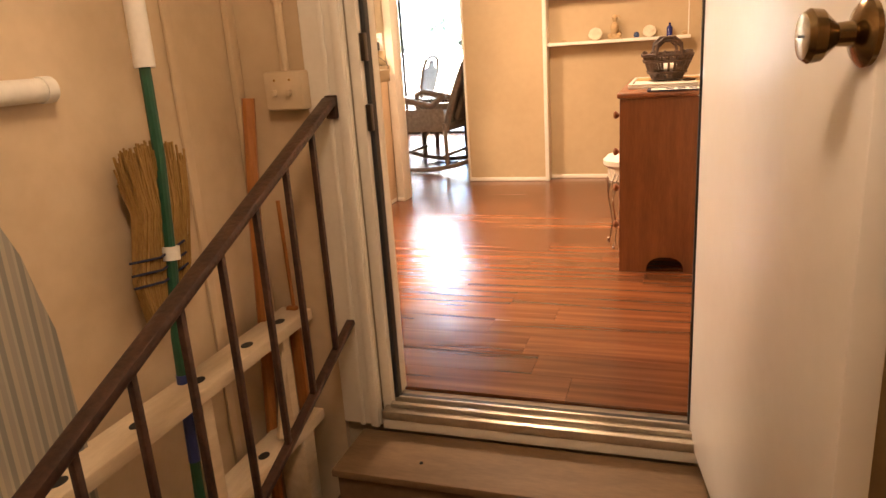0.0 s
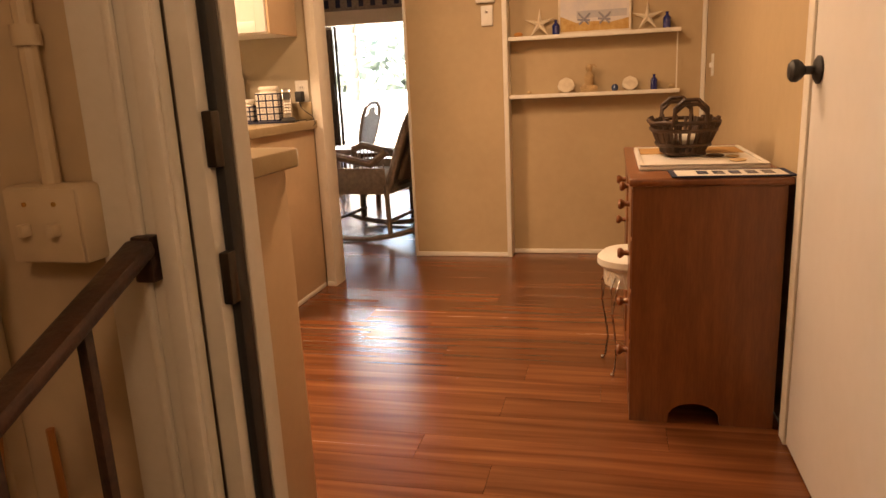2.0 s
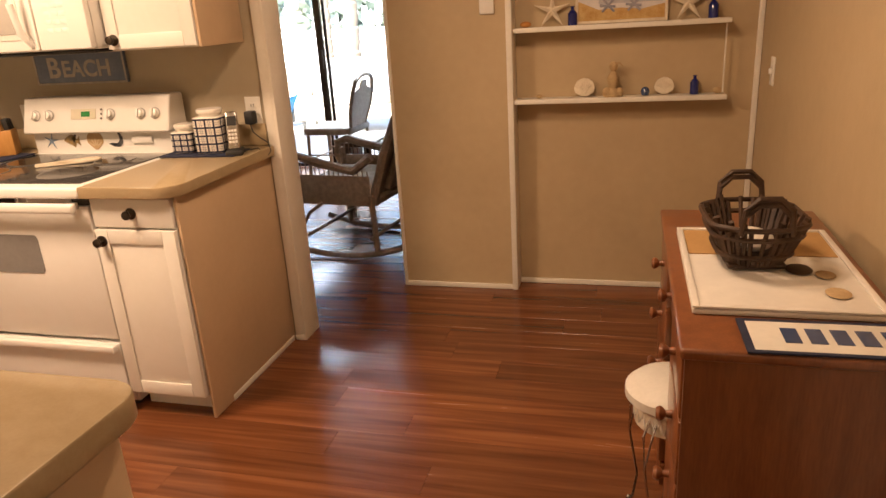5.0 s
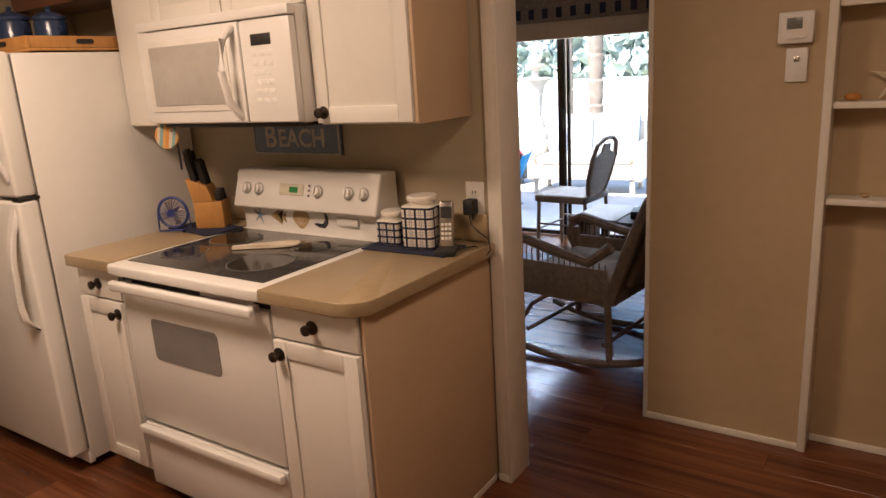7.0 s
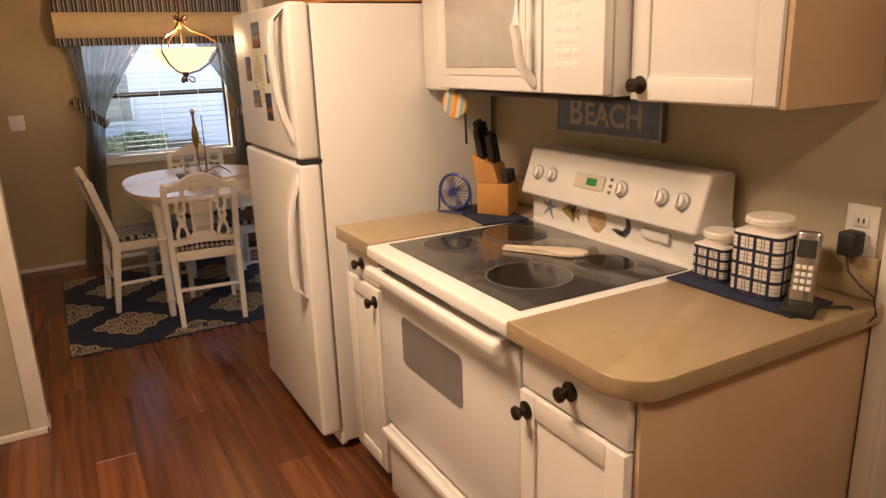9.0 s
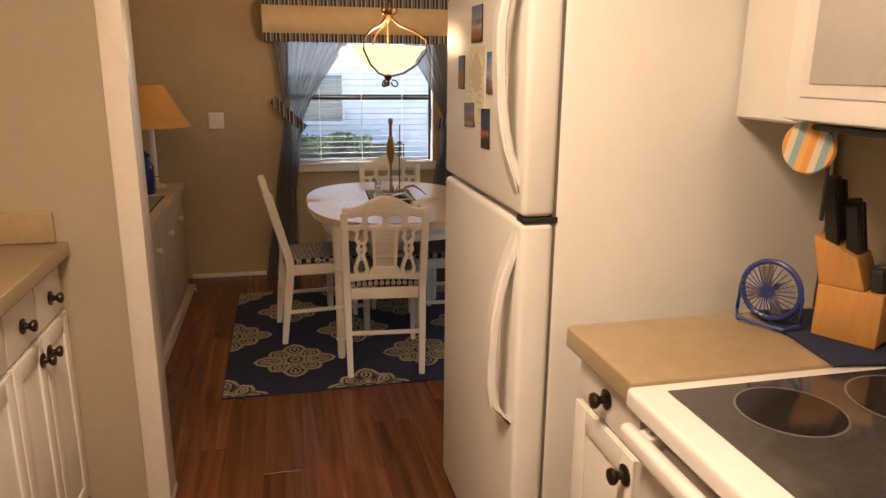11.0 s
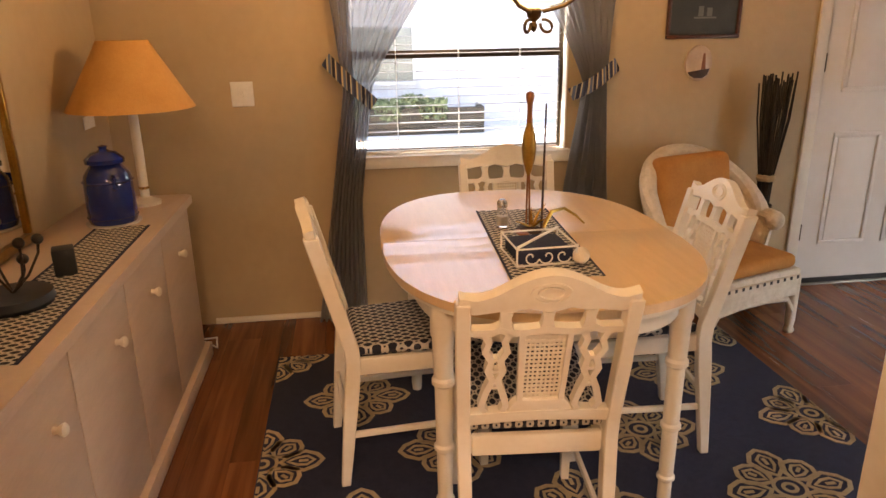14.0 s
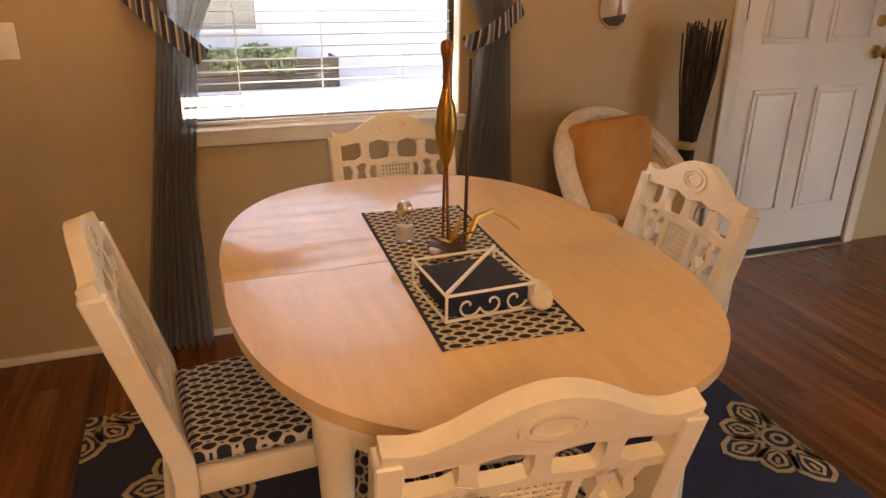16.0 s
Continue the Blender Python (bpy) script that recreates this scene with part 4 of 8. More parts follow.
DARK, SAND, FOAM, SEA = (0.03, 0.02, 0.02), (0.24, 0.12, 0.05), (0.50, 0.48, 0.44), (0.05, 0.10, 0.22)
for (x0, x1, z0, z1, stops, a) in ((-3.925, -3.815, 1.505, 1.605, ((0, DARK), (0.14, (0.30, 0.13, 0.04)), (0.30, SAND), (0.36, FOAM), (0.50, (0.28, 0.26, 0.24)), (0.56, (0.03, 0.05, 0.09)), (0.62, (0.30, 0.33, 0.36)), (1, (0.06, 0.13, 0.27))), 0),
                                   (-4.055, -3.985, 1.385, 1.485, ((0, (0.14, 0.09, 0.07)), (0.25, SAND), (0.58, (0.20, 0.13, 0.10)), (0.66, (0.07, 0.11, 0.22)), (1, (0.05, 0.13, 0.33))), 0),
                                   (-3.775, -3.69, 1.38, 1.49, ((0, (0.16, 0.09, 0.05)), (0.13, SAND), (0.17, (0.05, 0.18, 0.45)), (0.38, (0.06, 0.20, 0.48)), (0.42, FOAM), (0.55, (0.30, 0.42, 0.55)), (1, (0.04, 0.16, 0.46))), 0),
                                   (-3.985, -3.875, 1.29, 1.36, ((0, (0.20, 0.08, 0.05)), (0.12, (0.40, 0.36, 0.33)), (0.28, (0.10, 0.08, 0.07)), (0.42, (0.28, 0.16, 0.06)), (0.52, (0.22, 0.24, 0.28)), (0.75, (0.10, 0.13, 0.18)), (1, (0.16, 0.18, 0.20))), -3),
                                   (-3.815, -3.735, 1.245, 1.355, ((0, DARK), (0.28, (0.02, 0.018, 0.02)), (0.38, (0.65, 0.20, 0.02)), (0.44, (0.16, 0.06, 0.03)), (0.55, (0.015, 0.03, 0.07)), (0.78, (0.02, 0.06, 0.18)), (1, (0.012, 0.016, 0.03))), -3)):
    w, h = 0.9 * (x1 - x0), 0.9 * (z1 - z0)
    mg = single("postcard_magnet", bm_box(-w / 2, w / 2, -0.0025, 0, -h / 2, h / 2, 0.0008), M_BLACK, "small seaside postcard magnet on the refrigerator door", "magnet", "fridge magnets",
                m=pose((x0 + x1) / 2, 4.1495, (z0 + z1) / 2, 0, a, 0))
    part("picture", bm_box(-w / 2 + 0.002, w / 2 - 0.002, -0.0034, -0.0026, -h / 2 + 0.002, h / 2 - 0.002), photo_mat("printed_seascape", stops, h, 0.5), mg)
    if x0 == -3.775:
        part("sail", bm_prism([(-0.012, -0.018), (0.012, -0.018), (0.006, 0.030), (-0.002, 0.038), (-0.008, 0.020)], 0.0034, 0.0042, m=pose(0, 0, 0, 90, 0, 0)), mat("hazy_sail", (0.48, 0.50, 0.52), (0.30, 0.28, 0.26), 60, 0.5), mg)
        part("hull", bm_prism([(-0.010, -0.036), (0.008, -0.036), (0.010, -0.018), (-0.012, -0.018)], 0.0034, 0.0042, m=pose(0, 0, 0, 90, 0, 0)), mat("amber_hull", (0.34, 0.20, 0.08), None, 60, 0.5), mg)
M_PAPER = mat("printed_calendar_paper", (0.78, 0.74, 0.64), (0.62, 0.62, 0.40), 22, 0.7)
M_FAINT = mat("faded_print", (0.60, 0.55, 0.44), None, 20, 0.7)
cal = thing("calendar_sheet", "pale printed paper sheet held on the refrigerator door", "calendar", m=pose(-3.865, 4.1495, 1.415))
part("sheet", bm_box(-0.075, 0.075, -0.0015, 0, -0.105, 0.085), M_PAPER, cal)
part("arch_print", bm_lathe([(0.030, 0), (0.048, 0), (0.048, 0.0008), (0.030, 0.0008)], 24, m=Matrix.Translation((0, -0.0016, 0.02)) @ pose(0, 0, 0, 90, 0, 0)), M_FAINT, cal)
for k in range(7):
    part("text_bar", bm_box(0.025 - 0.01 * (k % 2), 0.062, -0.0031, -0.0016, 0.03 - k * 0.017, 0.036 - k * 0.017), M_FAINT, cal)
    part("text_bar", bm_box(-0.065, -0.035, -0.0031, -0.0016, 0.02 - k * 0.017, 0.026 - k * 0.017), M_FAINT, cal)

# things on the refrigerator
ty = thing("wooden_tray", "honey wooden tray lying on the refrigerator", "tray")
part("base", bm_box(-4.02, -3.50, 4.30, 4.74, 1.647, 1.657, 0.002), M_WOODYEL, ty)
for a in ((-4.02, -3.50, 4.30, 4.313), (-4.02, -3.50, 4.727, 4.74), (-4.02, -4.007, 4.313, 4.727), (-3.513, -3.50, 4.313, 4.727)):
    part("side", bm_box(*a, 1.657, 1.70, 0.003), M_WOODYEL, ty)
part("grip_slot", bm_prism(rounded(-0.035, 0.035, -0.009, 0.009, (0.008,) * 4, 4), 0, 0.002, m=Matrix.Translation((-3.68, 4.2995, 1.68)) @ pose(0, 0, 0, 90, 0, 0)), M_BLACK, ty)
part("grip_slot", bm_prism(rounded(-0.035, 0.035, -0.009, 0.009, (0.008,) * 4, 4), 0, 0.002, m=Matrix.Translation((-3.4995, 4.52, 1.68)) @ pose(0, 0, 0, 90, 0, 90)), M_BLACK, ty)
for x, y, r, h in ((-3.90, 4.46, 0.068, 0.13), (-3.74, 4.53, 0.060, 0.12)):
    c = thing("canister", "slate blue enamel canister with a lid on the tray", "canister", "blue canisters", m=pose(x, y, 1.657))
    part("jar", bm_lathe([(0, 0), (r, 0), (r, h - 0.01), (r * 0.93, h)], 28), M_ENAMELBLUE, c)
    part("lid", bm_lathe([(r * 1.05, h), (r * 1.06, h + 0.012), (r * 0.75, h + 0.026), (r * 0.25, h + 0.034), (r * 0.12, h + 0.042), (r * 0.2, h + 0.052), (0, h + 0.056)], 28), M_ENAMELBLUE, c)
    for s in (-1, 1):
        part("ear", bm_tube([(s * r * 0.99, 0, h * 0.75), (s * (r + 0.016), 0, h * 0.72), (s * (r + 0.016), 0, h * 0.58), (s * r * 0.99, 0, h * 0.55)], 0.004, 8), M_ENAMELBLUE, c)

# BEACH sign
sg = thing("wall_sign", "faded blue wooden sign reading BEACH above the stove", "sign", m=pose(-2.850, 4.949, 1.270))
part("board", bm_box(-0.235, 0.235, -0.018, 0, -0.068, 0.068, 0.003), M_SIGN, sg)
for a in ((-0.235, 0.235, 0.060, 0.068), (-0.235, 0.235, -0.068, -0.060), (-0.235, -0.227, -0.06, 0.06), (0.227, 0.235, -0.06, 0.06)):
    part("border", bm_box(a[0], a[1], -0.0215, -0.0185, a[2], a[3], 0.001), M_SIGNL, sg)
def lettering(text, size, m, material, parent, depth=0.001):
    cu = bpy.data.curves.new("lettering", "FONT")
    cu.offset = size * 0.022
    cu.body, cu.size, cu.extrude, cu.align_x, cu.align_y = text, size, depth, "CENTER", "CENTER"
    tmp = bpy.data.objects.new("lettering", cu)
    scene.collection.objects.link(tmp)
    dg = bpy.context.evaluated_depsgraph_get()
    me = bpy.data.meshes.new_from_object(tmp.evaluated_get(dg))
    bpy.data.objects.remove(tmp)
    me.materials.clear()
    me.materials.append(material)
    ob = new("lettering", me)
    ob.parent = parent
    ob.matrix_local = m
    return ob
lettering("B", 0.122, Matrix.Translation((-0.135, -0.0195, 0.0)) @ pose(0, 0, 0, 90, 0, 0), M_SIGNL, sg)
lettering("EACH", 0.098, Matrix.Translation((0.035, -0.0195, -0.006)) @ pose(0, 0, 0, 90, 0, 0), M_SIGNL, sg)

# plaid canisters, mat, phone
single("counter_mat", bm_box(-0.165, 0.165, -0.075, 0.075, 0, 0.006, 0.002), M_NAVY, "navy cloth mat on the worktop under canisters", "mat", "counter mats", m=pose(-2.19, 4.775, 0.9155, 0, 0, 2))
def plaid_canister(x, y, w, h, m0):
    c = thing("ceramic_canister", "white ceramic canister with dark plaid lines, lidded", "canister", "plaid canisters", m=m0)
    part("jar", bm_prism(rounded(-w / 2, w / 2, -w / 2, w / 2, (w * 0.16,) * 4, 4), 0, h, bevel=0.004), M_PLAID, c)
    part("lid", bm_lathe([(w * 0.36, h), (w * 0.37, h + 0.006), (w * 0.40, h + 0.012), (w * 0.45, h + 0.016), (w * 0.45, h + 0.026), (w * 0.42, h + 0.030), (0, h + 0.031)], 28), M_PLAID, c)
    e = w / 2 + 0.0006
    rows = 4 if h > 0.1 else 3
    corner = (w * 0.165,) * 4
    for k in range(rows + 1):
        z = 0.003 + (h - 0.014) * k / rows
        part("plaid_line", bm_prism(rounded(-e, e, -e, e, corner, 4), z, z + 0.0072), M_NAVY, c)
        if k < rows:
            mid = z + 0.5 * (h - 0.014) / rows
            for dz in (-0.004, 0.004):
                part("fine_line", bm_prism(rounded(-e + 0.0002, e - 0.0002, -e + 0.0002, e - 0.0002, corner, 4), mid + dz + 0.003, mid + dz + 0.0042), M_PLAIDGREY, c)
    for s in (-1, 1):
        for k in (-0.32, 0.0, 0.32):
            part("plaid_line", bm_box(k * w - 0.0034, k * w + 0.0034, s * e - 0.0008, s * e + 0.0008, 0.004, h - 0.006), M_NAVY, c)
            part("plaid_line", bm_box(s * e - 0.0008, s * e + 0.0008, k * w - 0.0034, k * w + 0.0034, 0.004, h - 0.006), M_NAVY, c)
        for k in (-0.19, -0.13, 0.13, 0.19):
            part("fine_line", bm_box(k * w - 0.0007, k * w + 0.0007, s * e - 0.0005, s * e + 0.0005, 0.004, h - 0.006), M_PLAIDGREY, c)
            part("fine_line", bm_box(s * e - 0.0005, s * e + 0.0005, k * w - 0.0007, k * w + 0.0007, 0.004, h - 0.006), M_PLAIDGREY, c)
plaid_canister(0, 0, 0.094, 0.085, pose(-2.285, 4.80, 0.922, 0, 0, 4))
plaid_canister(0, 0, 0.115, 0.145, pose(-2.155, 4.795, 0.922, 0, 0, 8))
ph = thing("cordless_phone", "silver and black cordless phone standing in its base", "phone", m=pose(-2.045, 4.765, 0.9155, 0, 0, 25))
part("base", bm_box(-0.035, 0.035, -0.055, 0.04, 0, 0.022, 0.008), M_BLACK, ph)
hs = part("handset", xform(bm_box(-0.024, 0.024, -0.012, 0.012, 0, 0.155, 0.008, 3), Matrix.Translation((0, -0.005, 0.016)) @ pose(0, 0, 0, -16, 0, 0)), M_CHROME, ph)
part("screen", xform(bm_box(-0.018, 0.018, -0.0135, -0.0118, 0.098, 0.135), Matrix.Translation((0, -0.005, 0.016)) @ pose(0, 0, 0, -16, 0, 0)), M_BLACK, hs)
for r in range(4):
    for c in range(3):
        part("key", xform(bm_box(-0.017 + c * 0.012, -0.008 + c * 0.012, -0.0140, -0.0118, 0.028 + r * 0.015, 0.037 + r * 0.015, 0.001), Matrix.Translation((0, -0.005, 0.016)) @ pose(0, 0, 0, -16, 0, 0)), M_WHITE, hs)
pl = thing("power_adapter", "black plug adapter in the wall outlet with cord", "adapter")
part("brick", bm_box(-2.062, -2.022, 4.895, 4.937, 1.012, 1.066, 0.006), M_BLACK, pl)
part("cord", bm_tube([(-2.042, 4.905, 1.014), (-2.03, 4.90, 0.98), (-2.0, 4.90, 0.955), (-1.975, 4.91, 0.935), (-1.96, 4.90, 0.90), (-1.966, 4.88, 0.885), (-1.99, 4.85, 0.922), (-2.03, 4.80, 0.921)], 0.0025, 6), M_BLACK, pl)

# knife block, fan, hanging mitt
single("counter_mat", bm_box(-0.15, 0.15, -0.085, 0.085, 0, 0.006, 0.002), M_NAVY, "navy cloth mat on the worktop under the fan", "mat", "counter mats", m=pose(-3.225, 4.735, 0.9155, 0, 0, -8))
kb = thing("knife_block", "golden wooden knife block with black handled knives", "knife block", m=pose(-3.20, 4.765, 0.9215, 0, 0, -60))
bm = bm_box(-0.045, 0.045, -0.06, 0.06, 0, 0.11, 0.004)
part("block", bm, M_WOODYEL, kb)
bm = bm_box(-0.045, 0.045, -0.06, 0.025, 0.11, 0.20, 0.004)
for v in bm.verts:
    if v.co.z > 0.16:
        v.co.y -= 0.02
        v.co.z -= (v.co.y + 0.06) * 0.4
part("head", bm, M_WOODYEL, kb)
for x, y, h in ((-0.028, -0.045, 0.14), (-0.009, -0.05, 0.15), (0.011, -0.05, 0.145), (0.03, -0.045, 0.12), (-0.02, -0.01, 0.10), (0.0, -0.01, 0.11), (0.02, -0.01, 0.10), (-0.028, 0.045, 0.05), (0.0, 0.045, 0.055), (0.025, 0.045, 0.05)):
    z0 = 0.175 if y < 0.02 else 0.105
    part("knife_handle", xform(bm_box(-0.007, 0.007, -0.012, 0.012, 0, h, 0.004), Matrix.Translation((x, y, z0)) @ pose(0, 0, 0, 10, 0, 0)), M_KNIFE, kb)
fn = thing("desk_fan", "small blue desk fan on the worktop mat", "fan", m=pose(-3.31, 4.655, 0.9215, 0, 0, 28))
part("ring", bm_tube([(0.062 * math.cos(a), 0, 0.072 + 0.062 * math.sin(a)) for a in [2 * math.pi * k / 28 for k in range(28)]], 0.006, 8, closed=True), M_BLUEFAN, fn)
for k in range(4):
    a = math.pi / 2 * k + 0.4
    bm = bm_prism([(0.008, -0.004), (0.05, -0.02), (0.054, 0.012), (0.01, 0.012)], -0.001, 0.001, m=Matrix.Translation((0, 0, 0.072)) @ pose(0, 0, 0, 90, 0, 0) @ pose(0, 0, 0, 18, 0, math.degrees(a)))
    part("blade", bm, M_CHROME, fn)
for k in range(14):
    a = math.pi * k / 14
    part("guard_wire", bm_tube([(0.06 * math.cos(a), -0.018, 0.072 + 0.06 * math.sin(a)), (0, -0.028, 0.072), (-0.06 * math.cos(a), -0.018, 0.072 - 0.06 * math.sin(a))], 0.0012, 5), M_BLUEFAN, fn)
part("hub", bm_ball((0, -0.012, 0.072), 0.014), M_BLUEFAN, fn)
part("stand", bm_tube([(0.066, 0, 0.07), (0.068, 0.0, 0.012), (0.05, -0.035, 0.004), (-0.05, -0.035, 0.004), (-0.068, 0, 0.012), (-0.066, 0, 0.07)], 0.004, 8), M_BLUEFAN, fn)
M_MITT = stripe_mat("striped_shell_pot_holder", [(0, (0.62, 0.28, 0.07)), (0.25, (0.60, 0.52, 0.38)), (0.5, (0.22, 0.36, 0.38)), (0.75, (0.62, 0.36, 0.12))], 0.05, 0)
mh = thing("hanging_pot_holder", "round striped orange pot holder hanging under the cabinet", "pot holder", m=pose(-3.19, 4.60, 1.31, 0, 12, 25))
part("pad", xform(bm_lathe([(0, 0), (0.046, 0), (0.050, 0.006), (0.046, 0.012), (0, 0.012)], 26), pose(0, 0, 0, 90, 0, 0)), M_MITT, mh)
part("loop", bm_tube([(0, -0.006, 0.048), (0.004, -0.006, 0.06), (0, -0.006, 0.068), (-0.004, -0.006, 0.06)], 0.0025, 6, closed=True), M_SHELL, mh)
sp = single("hanging_spatula", bm_tube([(-3.155, 4.605, 1.375), (-3.155, 4.612, 1.28), (-3.155, 4.615, 1.18)], 0.004, 8), M_KNIFE, "black handled utensil hanging under the cabinet", "utensil")

# ---- shelves on the north wall ----
for z in (0.966, 1.296, 1.626):
    s = thing("wall_shelf", "thin white painted wall shelf with seaside ornaments", "shelf", "wall shelves")
    part("board", bm_box(-1.044, -0.085, 5.665, 5.763, z, z + 0.016, 0.002), M_TRIM, s)
    part("front_lip", bm_box(-1.044, -0.085, 5.655, 5.665, z - 0.004, z + 0.018, 0.002), M_TRIM, s)
single("shelf_rod", bm_cyl((-0.10, 5.70, 0.986), (-0.10, 5.70, 1.292), 0.0035), M_TRIM, "thin white rod between two wall shelves", "rod")
ZS, ZT = 0.9835, 1.3135
def scallop(x, z, r):
    bm = bmesh.new()
    bm_prism([(r * math.cos(radians(205 - 23 * k)) * (1 + 0.05 * (k % 2)), r * 1.0 * math.sin(radians(205 - 23 * k)) * (1 + 0.05 * (k % 2))) for k in range(11)] + [(0.25 * r, -0.8 * r), (-0.25 * r, -0.8 * r)], 0, r * 0.3, bevel=r * 0.08, bm=bm)
    for k in range(9):
        a = radians(170 - 20 * k)
        bm_tube([(0, -0.6 * r, r * 0.3), (0.5 * r * math.cos(a), 0.25 * r * math.sin(a) , r * 0.36), (0.94 * r * math.cos(a), 0.94 * r * math.sin(a), r * 0.24)], r * 0.05, 5, bm=bm)
    xform(bm, Matrix.Translation((x, 5.735, z + 0.8 * r)) @ pose(0, 0, 0, 80, 0, 0))
    return single("scallop_shell", bm, M_SHELL, "bleached scallop shell standing on a wall shelf", "shell", "scallop shells")
scallop(-0.716, ZS, 0.047)
scallop(-0.352, ZS, 0.043)
def bottle(x, z, w, h, y=5.715):
    b = thing("blue_bottle", "small cobalt blue glass bottle on a wall shelf", "bottle", "blue bottles", m=pose(x, y, z))
    part("body", bm_lathe([(0, 0), (w, 0), (w, h * 0.62), (w * 0.6, h * 0.76), (w * 0.36, h * 0.80), (w * 0.36, h * 0.94)], 18), M_BLUEGLASS, b)
    part("stopper", bm_lathe([(w * 0.45, h * 0.94), (w * 0.5, h * 0.98), (w * 0.3, h), (0, h)], 14), M_BLUEGLASS, b)
bottle(-0.22, ZS, 0.020, 0.085)
bottle(-0.772, ZT, 0.022, 0.085)
bottle(-0.158, ZT, 0.022, 0.09)
single("blue_trinket", bm_lathe([(0, 0), (0.016, 0.002), (0.021, 0.018), (0.015, 0.034), (0.006, 0.040)], 16, m=Matrix.Translation((-0.437, 5.71, ZS))), M_ENAMELBLUE, "tiny blue trinket jar on a wall shelf", "trinket")
single("sea_pebble", bm_ball((-0.93, 5.71, ZS + 0.009), 0.012, (1.3, 1, 0.75)), M_SAND, "small tan shell on a wall shelf", "shell", "small shells")
single("sea_pebble", bm_ball((-0.12, 5.71, ZS + 0.014), 0.017, (1.3, 1, 0.82)), M_SAND, "small tan shell on a wall shelf", "shell", "small shells")
single("sea_pebble", bm_ball((-0.99, 5.71, ZT + 0.014), 0.019, (1.4, 1, 0.74)), M_ORANGE, "orange sea shell on a wall shelf", "shell", "small shells")
bm = bm_lathe([(0, 0), (0.045, 0), (0.047, 0.010), (0.03, 0.022), (0.020, 0.04), (0.026, 0.062), (0.028, 0.085), (0.016, 0.105), (0.011, 0.116), (0.018, 0.128), (0.020, 0.142), (0.010, 0.158), (0, 0.160)], 18, m=Matrix.Translation((-0.583, 5.712, ZS)))
bm_ball((-0.610, 5.705, ZS + 0.022), 0.022, bm=bm)
bm_ball((-0.553, 5.705, ZS + 0.020), 0.019, bm=bm)
bm_tube([(-0.57, 5.70, ZS + 0.15), (-0.555, 5.695, ZS + 0.155), (-0.540, 5.69, ZS + 0.138)], 0.006, 8, bm=bm, taper=0.002)
single("bird_figurine", bm, M_SAND, "sandy pelican figurine on a wall shelf", "figurine")
def starfish(x, z, r):
    bm = bmesh.new()
    c = bm.verts.new((0, 0, r * 0.14))
    ring = [bm.verts.new((math.cos(radians(90 + 36 * k)) * r * (1 if k % 2 == 0 else 0.24), math.sin(radians(90 + 36 * k)) * r * (1 if k % 2 == 0 else 0.24), 0.0 if k % 2 else 0.003)) for k in range(10)]
    low = [bm.verts.new((v.co.x, v.co.y, -0.006)) for v in ring]
    for k in range(10):
        bm.faces.new((c, ring[k], ring[(k + 1) % 10]))
        bm.faces.new((ring[k], low[k], low[(k + 1) % 10], ring[(k + 1) % 10]))
    bm.faces.new(low[::-1])
    bmesh.ops.subdivide_edges(bm, edges=bm.edges[:], cuts=1, smooth=0.4)
    xform(bm, Matrix.Translation((x, 5.735, z + r * 0.80)) @ pose(0, 0, 0, 76, 0, 0))
    return single("starfish", bm, M_SHELL, "bleached dried starfish leaning on a wall shelf", "starfish", "starfish")
starfish(-0.868, ZT, 0.088)
starfish(-0.262, ZT, 0.088)
M_PAINTGREY = mat("slate_grey_paint", (0.24, 0.25, 0.31), (0.34, 0.33, 0.36), 40, 0.8)
pc = thing("beach_painting", "framed beach chair painting leaning on a wall shelf", "painting", m=pose(-0.555, 5.738, ZT, -4, 0, 0))
part("canvas", bm_box(-0.195, 0.195, -0.010, 0.006, 0.01, 0.30), mat("painted_sky_wash", (0.56, 0.54, 0.56), (0.66, 0.62, 0.58), 9, 0.7), pc)
part("frame", bm_box(-0.205, 0.205, -0.014, -0.002, 0, 0.012, 0.002), M_SHELL, pc)
part("frame", bm_box(-0.205, -0.193, -0.014, -0.002, 0.012, 0.31, 0.002), M_SHELL, pc)
part("frame", bm_box(0.193, 0.205, -0.014, -0.002, 0.012, 0.31, 0.002), M_SHELL, pc)
part("frame", bm_box(-0.205, 0.205, -0.014, -0.002, 0.30, 0.312, 0.002), M_SHELL, pc)
part("painted_sand", bm_prism([(-0.192, 0.013), (0.192, 0.013), (0.192, 0.075), (0.09, 0.055), (0.0, 0.065), (-0.1, 0.06), (-0.192, 0.10)], 0, 0.0012, m=Matrix.Translation((0, -0.0105, 0)) @ pose(0, 0, 0, 90, 0, 0)), mat("painted_sand", (0.55, 0.38, 0.16), (0.42, 0.24, 0.07), 30, 0.8), pc)
part("painted_sea", bm_prism([(-0.10, 0.085), (0.18, 0.085), (0.18, 0.125), (-0.10, 0.125)], 0, 0.001, m=Matrix.Translation((0, -0.0105, 0)) @ pose(0, 0, 0, 90, 0, 0)), mat("painted_sea_wash", (0.38, 0.40, 0.46), (0.50, 0.47, 0.46), 30, 0.7), pc)
for x in (-0.085, 0.03):
    for a, b in (((x, 0.05), (x + 0.06, 0.11)), ((x + 0.055, 0.05), (x - 0.005, 0.115)), ((x - 0.01, 0.078), (x + 0.06, 0.07))):
        part("painted_chair", bm_tube([(a[0], -0.0118, a[1]), (b[0], -0.0118, b[1])], 0.006, 5), M_PAINTGREY, pc)
